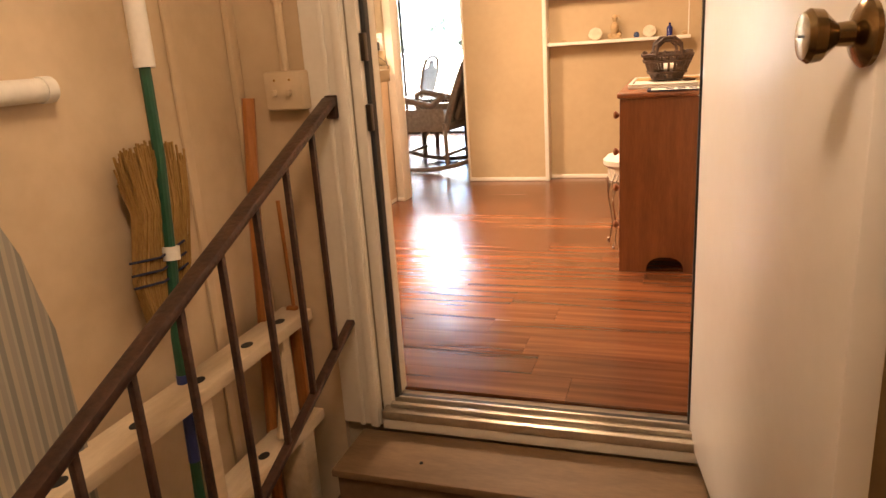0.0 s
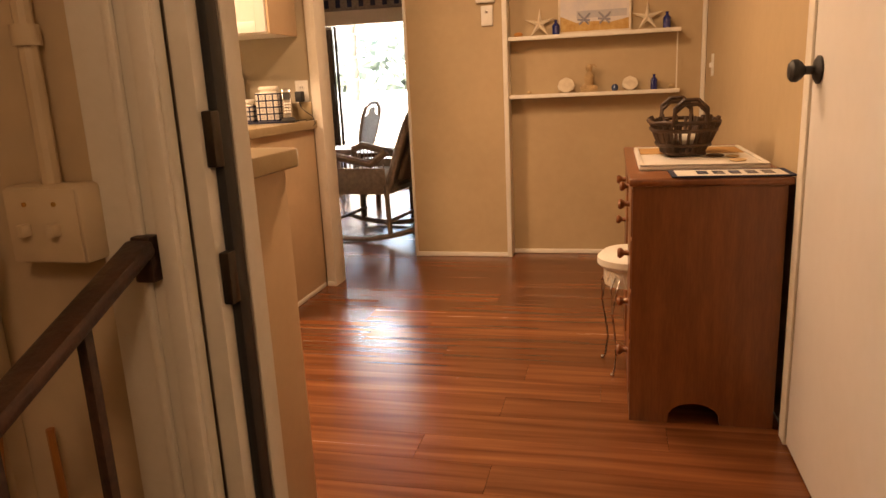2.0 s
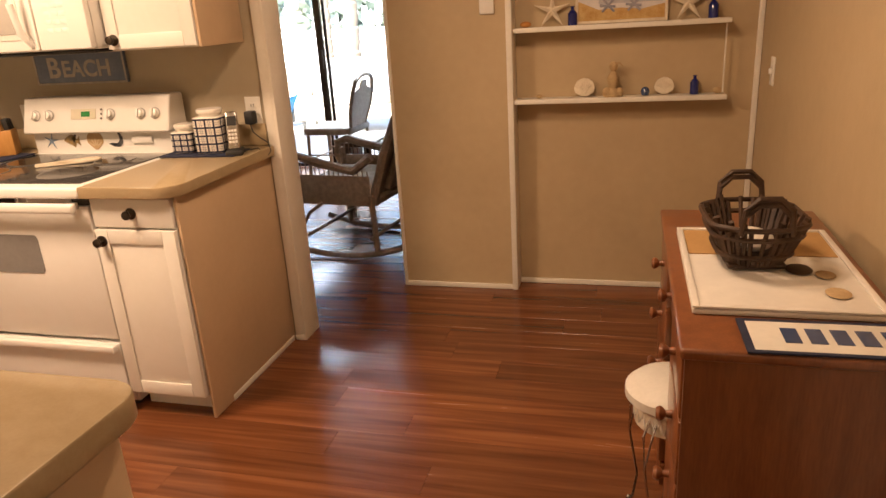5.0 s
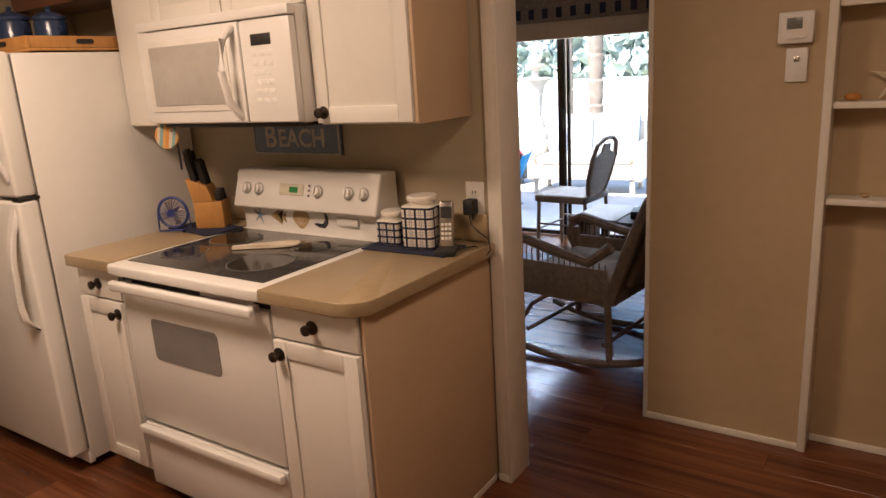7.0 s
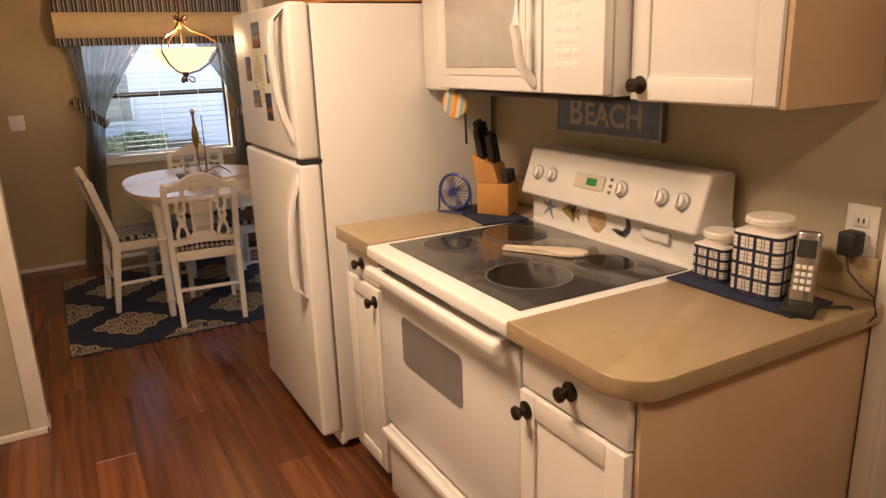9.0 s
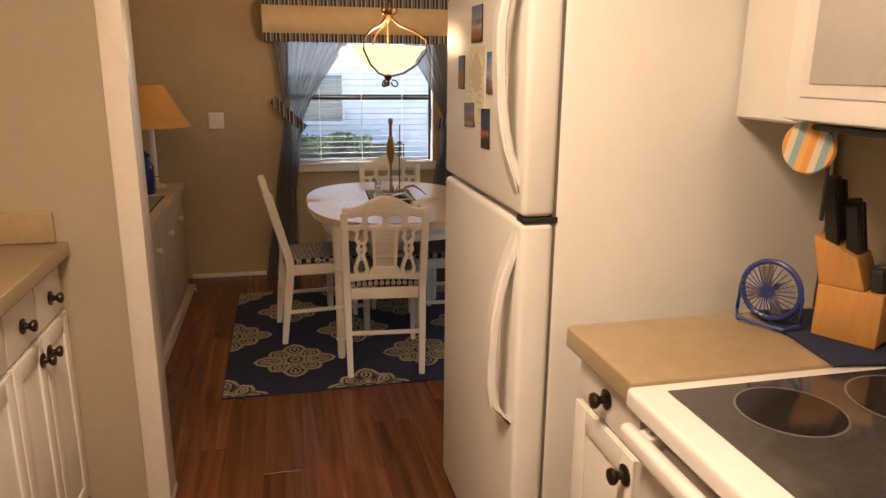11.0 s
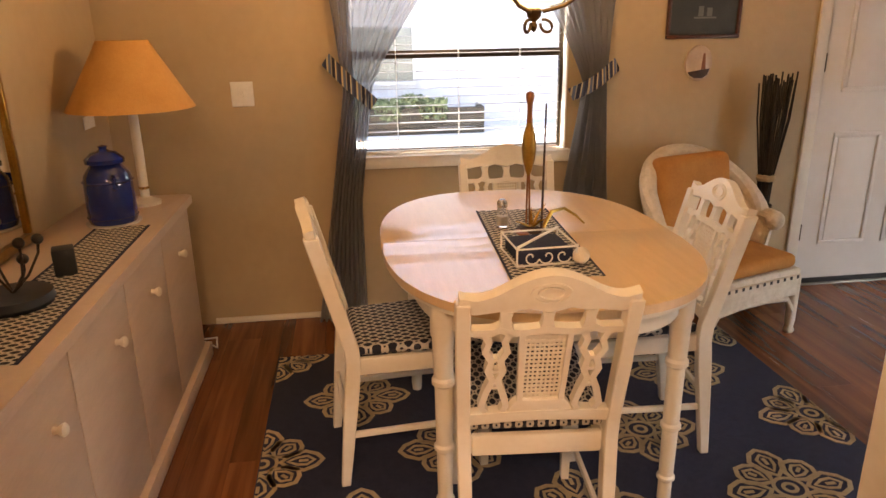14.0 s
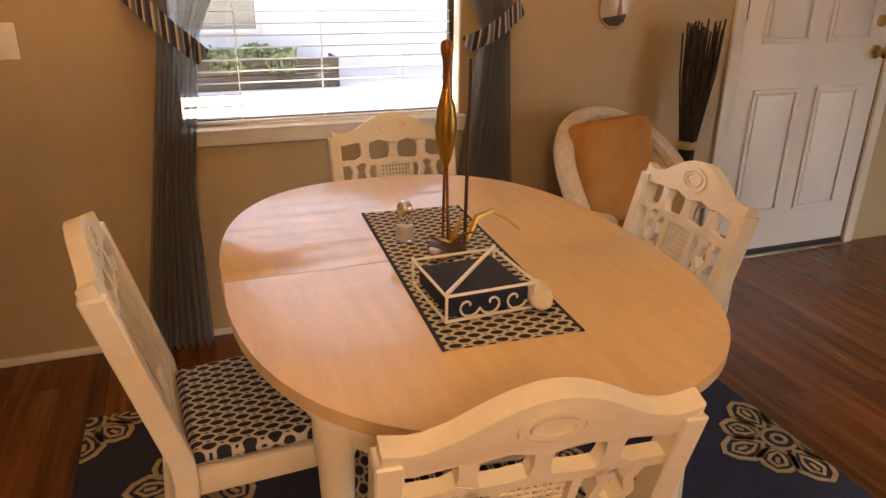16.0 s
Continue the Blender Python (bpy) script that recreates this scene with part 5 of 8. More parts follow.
for k in range(3):
    part("painted_umbrella", bm_tube([(0.02 + 0.012 * k, -0.0112, 0.255 + 0.014 * k), (0.08 + 0.010 * k, -0.0112, 0.228 + 0.014 * k), (0.155, -0.0112, 0.200 + 0.012 * k)], 0.0042, 5), (M_NAVY, M_PAINTGREY, M_SIGNL)[k], pc)

# ---- dresser ----
def dresser():
    d = thing("dresser", "red-brown wooden knee-hole dresser against the wall", "dresser")
    x0, x1, y0, y1, zt = -0.392, 0.03, 3.565, 4.50, 0.775
    part("top", bm_box(x0 - 0.012, x1 + 0.012, y0 - 0.022, y1 + 0.02, zt - 0.024, zt, 0.008, 3), M_DRESSER, d)
    for ya, yb in ((y0, y0 + 0.018), (y1 - 0.018, y1)):
        out = [(x0, 0.0), (x0 + 0.085, 0.0)]
        out += [(x0 + 0.115 + 0.155 * (1 - math.cos(math.pi * k / 10)) / 2, 0.068 * math.sin(math.pi * k / 10) ** 0.7) for k in range(0, 11)]
        out += [(x1 - 0.085, 0.0), (x1, 0.0), (x1, zt - 0.025), (x0, zt - 0.025)]
        part("side", xform(bm_prism(out, 0, yb - ya), Matrix.Translation((0, yb, 0)) @ pose(0, 0, 0, 90, 0, 0)), M_DRESSER, d)
    part("back", bm_box(x1 - 0.012, x1, y0 + 0.018, y1 - 0.018, 0.03, zt - 0.025), M_DRESSER, d)
    for ya, yb, n in ((y0 + 0.019, y0 + 0.35, 4), (y1 - 0.35, y1 - 0.019, 4)):
        part("pedestal", bm_box(x0 + 0.02, x1 - 0.013, ya, yb, 0.06, zt - 0.026), M_DRESSER, d)
        zs = [0.075, 0.255, 0.42, 0.585, 0.745]
        for a, b in zip(zs, zs[1:]):
            dw = part("drawer", bm_box(x0 - 0.004, x0 + 0.02, ya + 0.008, yb - 0.008, a + 0.004, b - 0.004, 0.005), M_DRESSER, d)
            for f in ((0.5,) if n == 4 else (0.3, 0.7)):
                yk = ya + (yb - ya) * f
                bmk = xform(bm_lathe([(0, 0), (0.010, 0), (0.009, 0.008), (0.008, 0.014), (0.016, 0.022), (0.018, 0.029), (0.013, 0.036), (0, 0.037)], 16), Matrix.Translation((x0 - 0.004, yk, (a + b) / 2)) @ pose(0, 0, 0, 0, -90, 0))
                part("knob", bmk, M_DRESSER, dw)
        part("plinth", bm_box(x0, x0 + 0.02, ya, yb, 0.0, 0.072, 0.003), M_DRESSER, d)
    dw = part("drawer", bm_box(x0 + 0.004, x0 + 0.024, y0 + 0.36, y1 - 0.36, 0.62, 0.742, 0.005), M_DRESSER, d)
    part("drawer_case", bm_box(x0 + 0.024, x1 - 0.013, y0 + 0.36, y1 - 0.36, 0.62, zt - 0.026), M_DRESSER, d)
    part("knob", xform(bm_lathe([(0, 0), (0.010, 0), (0.009, 0.008), (0.008, 0.014), (0.016, 0.022), (0.018, 0.029), (0.013, 0.036), (0, 0.037)], 16), Matrix.Translation((x0 + 0.004, (y0 + y1) / 2, 0.68)) @ pose(0, 0, 0, 0, -90, 0)), M_DRESSER, dw)
dresser()
cb = thing("serving_board", "white tray board with a wooden inset on the dresser", "board", m=pose(-0.185, 3.985, 0.7755))
part("slab", bm_box(-0.185, 0.195, -0.275, 0.28, 0, 0.014, 0.005), M_TILEBOARD, cb)
for a in ((-0.185, -0.170, -0.275, 0.28), (0.180, 0.195, -0.275, 0.28), (-0.170, 0.180, -0.275, -0.26), (-0.170, 0.180, 0.265, 0.28)):
    part("rim", bm_box(*a, 0.0145, 0.020, 0.002), M_TILEBOARD, cb)
part("inset", bm_box(-0.168, 0.178, 0.07, 0.263, 0.0145, 0.0165), M_CORK, cb)
for x, y, r in ((0.12, -0.17, 0.026), (0.07, -0.03, 0.030), (0.12, -0.06, 0.022)):
    part("beach_glass", bm_ball((x, y, 0.018), r, (1, 1.2, 0.18)), M_SAND if r < 0.03 else M_DARKWOOD, cb)
single("place_mat", bm_box(-0.15, 0.15, -0.065, 0.065, 0, 0.004, 0.001), M_IVORYCLOTH, "cream place mat with navy edge on the dresser", "mat", m=pose(-0.12, 3.62, 0.7757, 0, 0, 1))
for k, a in enumerate(((-0.15, 0.15, -0.075, -0.065), (-0.165, -0.15, -0.075, 0.075), (0.15, 0.165, -0.075, 0.075), (-0.15, 0.15, 0.065, 0.075))):
    pm = part("navy_edge", bm_box(*a, 0.0005, 0.0045), M_NAVY, bpy.data.objects["place_mat"])
for k in range(5):
    part("printed_bar", bm_box(-0.09 + k * 0.045, -0.06 + k * 0.045, -0.03, 0.035, 0.0042, 0.005), M_ENAMELBLUE, bpy.data.objects["place_mat"])

def twig_basket(m):
    b = thing("twig_basket", "dark twig basket with arched handles on the dresser", "basket", m=m)
    rng = random.Random(4)
    part("base", bm_box(-0.065, 0.065, -0.09, 0.09, 0, 0.012, 0.004), M_DARKWOOD, b)
    n = 44
    for k in range(n):
        a = 2 * math.pi * k / n
        cx, cy = math.copysign(abs(math.cos(a)) ** 0.6, math.cos(a)), math.copysign(abs(math.sin(a)) ** 0.6, math.sin(a))
        r0, r1 = (0.062, 0.085), (0.105 + rng.uniform(-0.005, 0.005), 0.145 + rng.uniform(-0.005, 0.005))
        h = 0.115 + rng.uniform(-0.012, 0.014)
        part("twig", bm_tube([(r0[0] * cx, r0[1] * cy, 0.006), ((r0[0] + r1[0]) / 2 * cx, (r0[1] + r1[1]) / 2 * cy, h * 0.45), (r1[0] * cx, r1[1] * cy, h)], 0.0062 + rng.uniform(-0.001, 0.0015), 6), M_DARKWOOD, b)
    for z, f in ((0.035, 0.35), (0.085, 0.78), (0.112, 0.98)):
        pts = []
        for k in range(40):
            a = 2 * math.pi * k / 40
            cx, cy = math.copysign(abs(math.cos(a)) ** 0.6, math.cos(a)), math.copysign(abs(math.sin(a)) ** 0.6, math.sin(a))
            pts.append(((0.062 + 0.043 * f + 0.006) * cx, (0.085 + 0.06 * f + 0.006) * cy, z + 0.002 * math.sin(5 * a)))
        part("binding", bm_tube(pts, 0.007, 6, closed=True), M_DARKWOOD, b)
    for s in (-1, 1):
        for d in (0, 0.014):
            part("handle", bm_tube([(-0.055, s * (0.142 + d * 0.3), 0.10), (-0.05, s * (0.150 + d * 0.3), 0.145 + d), (-0.022, s * 0.153, 0.172 + d), (0.022, s * 0.153, 0.172 + d), (0.05, s * (0.150 + d * 0.3), 0.145 + d), (0.055, s * (0.142 + d * 0.3), 0.10)], 0.007, 7), M_DARKWOOD, b)
    part("folded_cloth", xform(bm_ball((0, 0, 0), 0.06, (0.9, 1.2, 0.42)), Matrix.Translation((0, 0, 0.05))), M_IVORYCLOTH, b, "white folded cloth")
twig_basket(pose(-0.215, 4.02, 0.7955, 0, 0, 5) @ Matrix.Diagonal((1, 0.88, 1, 1)))

def vanity_stool(m):
    s = thing("vanity_stool", "small round stool with white seat and wire legs", "stool", m=m)
    part("seat", bm_lathe([(0, 0.395), (0.135, 0.395), (0.150, 0.408), (0.150, 0.430), (0.125, 0.450), (0.06, 0.460), (0, 0.462)], 32), M_IVORYCLOTH, s)
    part("apron", bm_lathe([(0.115, 0.33), (0.118, 0.33), (0.122, 0.394), (0.119, 0.394)], 32), M_WICKERW, s, "pierced white metal apron")
    for k in range(24):
        a = 2 * math.pi * k / 24
        part("scallop", bm_tube([(0.121 * math.cos(a + t), 0.121 * math.sin(a + t), 0.362 + 0.02 * math.sin(u)) for t, u in ((-0.1, 0), (-0.05, 1.5), (0, 3.1), (0.05, 4.7), (0.1, 6.2))], 0.002, 5), M_WHITE, s)
    for k in range(4):
        a = math.pi / 4 + math.pi / 2 * k
        c, q = math.cos(a), math.sin(a)
        for w in (-0.1, 0.1):
            cc, qq = math.cos(a + w), math.sin(a + w)
            part("leg", bm_tube([(0.10 * cc, 0.10 * qq, 0.39), (0.145 * cc, 0.145 * qq, 0.33), (0.155 * c + 0.0 * cc, 0.155 * q, 0.24), (0.12 * c, 0.12 * q, 0.10), (0.135 * c, 0.135 * q, 0.02), (0.15 * c, 0.15 * q, 0.004)], 0.0042, 7), M_CHROME, s)
        part("foot", bm_ball((0.15 * c, 0.15 * q, 0.007), 0.009), M_CHROME, s)
vanity_stool(pose(-0.375, 4.0, 0, 0, 0, 12) @ Matrix.Diagonal((0.84, 0.84, 1, 1)))

# ---- dining room ----
def ribbon(pts, w, z0, z1, bm, closed=False):
    """A flat strip of width w along points in the x-y plane."""
    n = len(pts)
    rows = []
    for i, p in enumerate(pts):
        a = Vector(pts[i - 1] if (i or closed) else p)
        b = Vector(pts[(i + 1) % n] if (i < n - 1 or closed) else p)
        d = (b - a)
        d = d.normalized() if d.length > 1e-9 else Vector((1, 0))
        q = Vector((-d.y, d.x)) * w / 2
        rows.append([bm.verts.new((p[0] + q.x, p[1] + q.y, z1)), bm.verts.new((p[0] - q.x, p[1] - q.y, z1)), bm.verts.new((p[0] - q.x, p[1] - q.y, z0)), bm.verts.new((p[0] + q.x, p[1] + q.y, z0))])
    for a, b in list(zip(rows, rows[1:])) + ([(rows[-1], rows[0])] if closed else []):
        for k in range(4):
            bm.faces.new((a[k], a[(k + 1) % 4], b[(k + 1) % 4], b[k]))
    return bm


M_RUG = mat("navy_looped_pile", (0.010, 0.014, 0.038), (0.016, 0.021, 0.05), 50, 0.95, bump=0.6, bscale=420)
M_RUGP = mat("sand_looped_pile", (0.44, 0.35, 0.22), (0.34, 0.27, 0.165), 60, 0.95, bump=0.6, bscale=420)
rg = thing("area_rug", "navy rug with sand medallions under the dining table", "rug")
RX0, RX1, RY0, RY1 = -6.60, -5.075, 3.335, 5.355
part("rug_field", bm_box(RX0, RX1, RY0, RY1, 0.0005, 0.008, 0.002), M_RUG, rg)


def medallion():
    bm = bmesh.new()
    R = 0.198
    for k in range(8):
        a = 2 * math.pi * k / 8
        c, s = math.cos(a), math.sin(a)
        long = 1.0 if k % 2 == 0 else 0.82
        def P(r, t):
            return (r * R * long * c - t * R * s, r * R * long * s + t * R * c)
        ribbon([P(0.30, 0.0), P(0.48, 0.19), P(0.70, 0.27), P(0.90, 0.16), P(1.0, 0.0), P(0.90, -0.16), P(0.70, -0.27), P(0.48, -0.19)], 0.016, 0.0082, 0.0100, bm, True)
        ribbon([P(0.42, 0.0), P(0.58, 0.10), P(0.74, 0.12), P(0.86, 0.0), P(0.74, -0.12), P(0.58, -0.10)], 0.011, 0.0082, 0.0100, bm, True)
        ribbon([P(0.60, 0.0), P(0.76, 0.0)], 0.012, 0.0082, 0.0100, bm)
        b2 = a + math.pi / 8
        ribbon([(R * 0.34 * math.cos(b2), R * 0.34 * math.sin(b2)), (R * 0.62 * math.cos(b2), R * 0.62 * math.sin(b2))], 0.013, 0.0082, 0.0100, bm)
    for r in (0.10, 0.24):
        ribbon([(r * R * math.cos(2 * math.pi * k / 20), r * R * math.sin(2 * math.pi * k / 20)) for k in range(20)], 0.012, 0.0082, 0.0100, bm, True)
    return bm


MED = mesh_of("medallion", medallion(), M_RUGP)
rr = 0
y = RY0 - 0.02
cells = []
for i in range(5):
    for j in range(-1, 5):
        cx = -5.06 - i * 0.380
        cy = (3.665 if i % 2 else 3.345) + j * 0.652
        if RX0 < cx < RX1 + 0.02 and RY0 - 0.1 < cy < RY1 + 0.1:
            cells.append((cx, cy))
for cx, cy in cells:
    me = MED
    if cx - RX0 < 0.2 or RX1 - cx < 0.2 or cy - RY0 < 0.2 or RY1 - cy < 0.2:
        bm = bmesh.new()
        bm.from_mesh(MED)
        xform(bm, Matrix.Translation((cx, cy, 0)))
        for co, no in (((RX0 + 0.004, 0, 0), (-1, 0, 0)), ((RX1 - 0.004, 0, 0), (1, 0, 0)), ((0, RY0 + 0.004, 0), (0, -1, 0)), ((0, RY1 - 0.004, 0), (0, 1, 0))):
            bmesh.ops.bisect_plane(bm, geom=bm.verts[:] + bm.edges[:] + bm.faces[:], plane_co=co, plane_no=no, clear_outer=True)
        part("medallion", bm, M_RUGP, rg)
    else:
        o = new("medallion", me)
        o.parent, o.location = rg, (cx, cy, 0)


# ---- dining chair ----
def dining_chair(m):
    c = thing("dining_chair", "ivory painted dining chair with cane splat and patterned seat", "chair", "chairs round the dining table", m=m)
    ZTOP, SB = 0.885, 0.445
    def back(z):
        """y of the back's plane at height z."""
        if z < SB:
            return -0.262 + (z / SB) * 0.047
        return -0.215 - (z - SB) / (ZTOP - SB) * 0.118
    for s in (-1, 1):
        bm = bmesh.new()
        rows = []
        for z in (0.0, 0.15, 0.30, 0.42, 0.47, 0.60, 0.72, 0.815):
            w = 0.018 if z > 0.3 else 0.015 + 0.003 * z / 0.3
            d = 0.022 if z > 0.3 else 0.014 + 0.008 * z / 0.3
            x = s * (0.188 + 0.014 * z / 0.8)
            y = back(z)
            rows.append([bm.verts.new((x - w, y - d, z)), bm.verts.new((x + w, y - d, z)), bm.verts.new((x + w, y + d, z)), bm.verts.new((x - w, y + d, z))])
        for a, b in zip(rows, rows[1:]):
            for k in range(4):
                bm.faces.new((a[k], a[(k + 1) % 4], b[(k + 1) % 4], b[k]))
        bm.faces.new(rows[0]), bm.faces.new(rows[-1])
        bmesh.ops.bevel(bm, geom=bm.edges[:], offset=0.003, segments=1, affect="EDGES")
        part("back_leg", bm, M_CHAIR, c)
    # reclined frame for the flat back pieces: x across, y up along the back
    tilt = math.degrees(math.atan2(0.118, ZTOP - SB))
    B = Matrix.Translation((0, back(SB), SB)) @ pose(0, 0, 0, 90 + tilt, 0, 0)
    def fl(name, outline, z0, z1, bev=0.003):
        return part(name, bm_prism(outline, z0, z1, m=B, bevel=bev), M_CHAIR, c)
    L = (ZTOP - SB) / math.cos(radians(tilt))
    top = []
    for k in range(25):
        u = -1 + 2 * k / 24
        top.append((0.212 * u, L - 0.040 + 0.040 * math.cos(u * math.pi * 0.95) * (1 if abs(u) < 0.8 else 1) + (0.030 * max(0, (abs(u) - 0.72) / 0.28))))
    low = [(0.212, L - 0.092), (0.17, L - 0.098), (0.12, L - 0.086), (0.09, L - 0.094), (0.05, L - 0.080), (0, L - 0.098), (-0.05, L - 0.080), (-0.09, L - 0.094), (-0.12, L - 0.086), (-0.17, L - 0.098), (-0.212, L - 0.092)]
    fl("crest_rail", top + low, -0.014, 0.016)
    bm = bmesh.new()
    for a, b, w in ((0.045, 0.024, 0.007), (0.030, 0.014, 0.005)):
        ribbon([(a * math.cos(2 * math.pi * k / 28), L - 0.045 + b * math.sin(2 * math.pi * k / 28)) for k in range(28)], w, 0.0165, 0.0205, bm, True)
    part("carved_oval", xform(bm, B), M_CHAIR, c)
    bm = bmesh.new()
    for a, b, w in ((0.045, 0.024, 0.007), (0.030, 0.014, 0.005)):
        ribbon([(a * math.cos(2 * math.pi * k / 28), L - 0.045 + b * math.sin(2 * math.pi * k / 28)) for k in range(28)], w, -0.0185, -0.0145, bm, True)
    part("carved_oval", xform(bm, B), M_CHAIR, c)
    # second rail below the crest, with rounded gaps
    bm = bmesh.new()
    ribbon([(-0.185, L - 0.150), (-0.13, L - 0.150), (-0.115, L - 0.142), (-0.09, L - 0.152), (-0.05, L - 0.152), (0, L - 0.146), (0.05, L - 0.152), (0.09, L - 0.152), (0.115, L - 0.142), (0.13, L - 0.150), (0.185, L - 0.150)], 0.018, -0.010, 0.012, bm)
    part("pierced_rail", xform(bm, B), M_CHAIR, c)
    for x in (-0.10, 0.0, 0.10):
        fl("rail_spindle", [(x - 0.024, L - 0.150), (x + 0.024, L - 0.150), (x + 0.012, L - 0.130), (x + 0.010, L - 0.112), (x + 0.018, L - 0.088), (x - 0.018, L - 0.088), (x - 0.010, L - 0.112), (x - 0.012, L - 0.130)], -0.0095, 0.0115, 0.002)
    # cane splat
    part("splat_frame", xform(bm_prism([(-0.066, L - 0.155), (-0.052, L - 0.155), (-0.046, 0.095), (-0.060, 0.095)], -0.009, 0.011), B), M_CHAIR, c)
    part("splat_frame", xform(bm_prism([(0.052, L - 0.155), (0.066, L - 0.155), (0.060, 0.095), (0.046, 0.095)], -0.009, 0.011), B), M_CHAIR, c)
    bm = bmesh.new()
    zz0, zz1 = 0.10, L - 0.160
    for k in range(9):
        x = -0.046 + 0.092 * k / 8
        ribbon([(x, zz0), (x, zz1)], 0.0048, -0.002, 0.001, bm)
    for k in range(17):
        z = zz0 + (zz1 - zz0) * k / 16
        ribbon([(-0.05, z), (0.05, z)], 0.0048, -0.001, 0.0022, bm)
    part("cane_panel", xform(bm, B), M_CHAIR, c, "woven cane panel")
    fl("splat_foot", [(-0.085, 0.062), (0.085, 0.062), (0.075, 0.085), (0.062, 0.100), (-0.062, 0.100), (-0.075, 0.085)], -0.010, 0.012)
    # scrolled brackets
    for s in (-1, 1):
        bm = bmesh.new()
        ribbon([(s * 0.088, L - 0.150), (s * 0.100, L - 0.178), (s * 0.092, L - 0.205), (s * 0.108, L - 0.232), (s * 0.100, L - 0.262), (s * 0.112, L - 0.290), (s * 0.100, L - 0.325), (s * 0.088, 0.085), (s * 0.098, 0.066)], 0.017, -0.010, 0.012, bm)
        ribbon([(s * 0.150, L - 0.150), (s * 0.138, L - 0.178), (s * 0.146, L - 0.205), (s * 0.130, L - 0.232), (s * 0.138, L - 0.262), (s * 0.126, L - 0.290), (s * 0.140, L - 0.325), (s * 0.152, 0.085), (s * 0.140, 0.066)], 0.017, -0.0105, 0.0125, bm)
        ribbon([(s * (0.119 + 0.017 * math.cos(2 * math.pi * k / 16)), L - 0.247 + 0.017 * math.sin(2 * math.pi * k / 16)) for k in range(16)], 0.008, -0.009, 0.011, bm, True)
        ribbon([(s * (0.119 + 0.013 * math.cos(2 * math.pi * k / 16)), L - 0.300 + 0.013 * math.sin(2 * math.pi * k / 16)) for k in range(16)], 0.008, -0.009, 0.011, bm, True)
        part("scroll_bracket", xform(bm, B), M_CHAIR, c)
    fl("lower_rail", [(-0.185, 0.025), (-0.1, 0.034), (0, 0.038), (0.1, 0.034), (0.185, 0.025), (0.185, 0.062), (0.1, 0.066), (0, 0.068), (-0.1, 0.066), (-0.185, 0.062)], -0.012, 0.014)
    # seat
    part("seat_rail", bm_box(-0.205, 0.205, 0.185, 0.208, 0.375, 0.430, 0.004), M_CHAIR, c)
    part("seat_rail", bm_box(-0.172, 0.172, -0.225, -0.205, 0.375, 0.430, 0.004), M_CHAIR, c)
    for s in (-1, 1):
        part("seat_rail", bm_prism([(s * 0.172, -0.215), (s * 0.194, -0.215), (s * 0.212, 0.20), (s * 0.190, 0.20)][::s], 0.375, 0.4298, bevel=0.004), M_CHAIR, c)
    bm = bm_prism([(-0.178, -0.205), (0.178, -0.205), (0.208, 0.215), (-0.208, 0.215)], 0.430, 0.462, bevel=0.016, seg=3)
    for v in bm.verts:
        if v.co.z > 0.455:
            v.co.z += 0.012 * (1 - (v.co.x / 0.21) ** 2) * (1 - (v.co.y / 0.22) ** 2)
    part("seat", bm, M_SEATCLOTH, c, "navy and cream link patterned seat")
    for s in (-1, 1):
        bm = bm_prism([(-0.020, -0.020), (0.020, -0.020), (0.020, 0.020), (-0.020, 0.020)], 0, 0.374, bevel=0.003)
        for v in bm.verts:
            f = 0.62 + 0.38 * v.co.z / 0.374
            v.co.x, v.co.y = v.co.x * f + s * 0.188, v.co.y * f + 0.185
        part("front_leg", bm, M_CHAIR, c)
        part("stretcher", bm_box(s * 0.190 - 0.007, s * 0.190 + 0.007, -0.245, 0.18, 0.165, 0.185, 0.003), M_CHAIR, c)
    part("stretcher", bm_box(-0.178, 0.178, -0.256, -0.242, 0.205, 0.225, 0.003), M_CHAIR, c)
    return c


NARROW = Matrix.Diagonal((0.91, 1, 1, 1))
ch = dining_chair(pose(-5.43, 4.115, 0.0085, 0, 0, 85) @ NARROW)
copy_thing(ch, pose(-5.865, 3.865, 0.0085, 0, 0, 5))
copy_thing(ch, pose(-5.845, 4.545, 0.0085, 0, 0, 177))
copy_thing(ch, pose(-6.31, 4.33, 0.0085, 0, 0, -91))

# ---- table ----
tb = thing("dining_table", "oval pale wood dining table with turned cream legs", "table", m=pose(-5.83, 4.225, 0))
def superell(a, b, n=64, p=2.55):
    return [(a * math.copysign(abs(math.cos(t)) ** (2 / p), math.cos(t)), b * math.copysign(abs(math.sin(t)) ** (2 / p), math.sin(t))) for t in [2 * math.pi * k / n for k in range(n)]]
A, Bt = 0.615, 0.458
for s in (-1, 1):
    o = [(x, y) for x, y in superell(A, Bt) if x * s > 0.0] 
    o = sorted(o, key=lambda q: math.atan2(q[1], q[0] * s))
    o = [(s * 0.0008, -Bt * 0.9995)] + o + [(s * 0.0008, Bt * 0.9995)]
    bm = bm_prism(o if s > 0 else o[::-1], 0.722, 0.745, bevel=0.005)
    part("top_leaf", bm, M_TABLE, tb)
bm = bmesh.new()
ring = superell(A - 0.012, Bt - 0.012)
part("top_edge_band", bm_prism(ring, 0.705, 0.7215, bevel=0.004), M_CHAIR, tb)
ou, inn = superell(A - 0.075, Bt - 0.075, 64, 3.0), superell(A - 0.097, Bt - 0.097, 64, 3.0)
bm = bmesh.new()
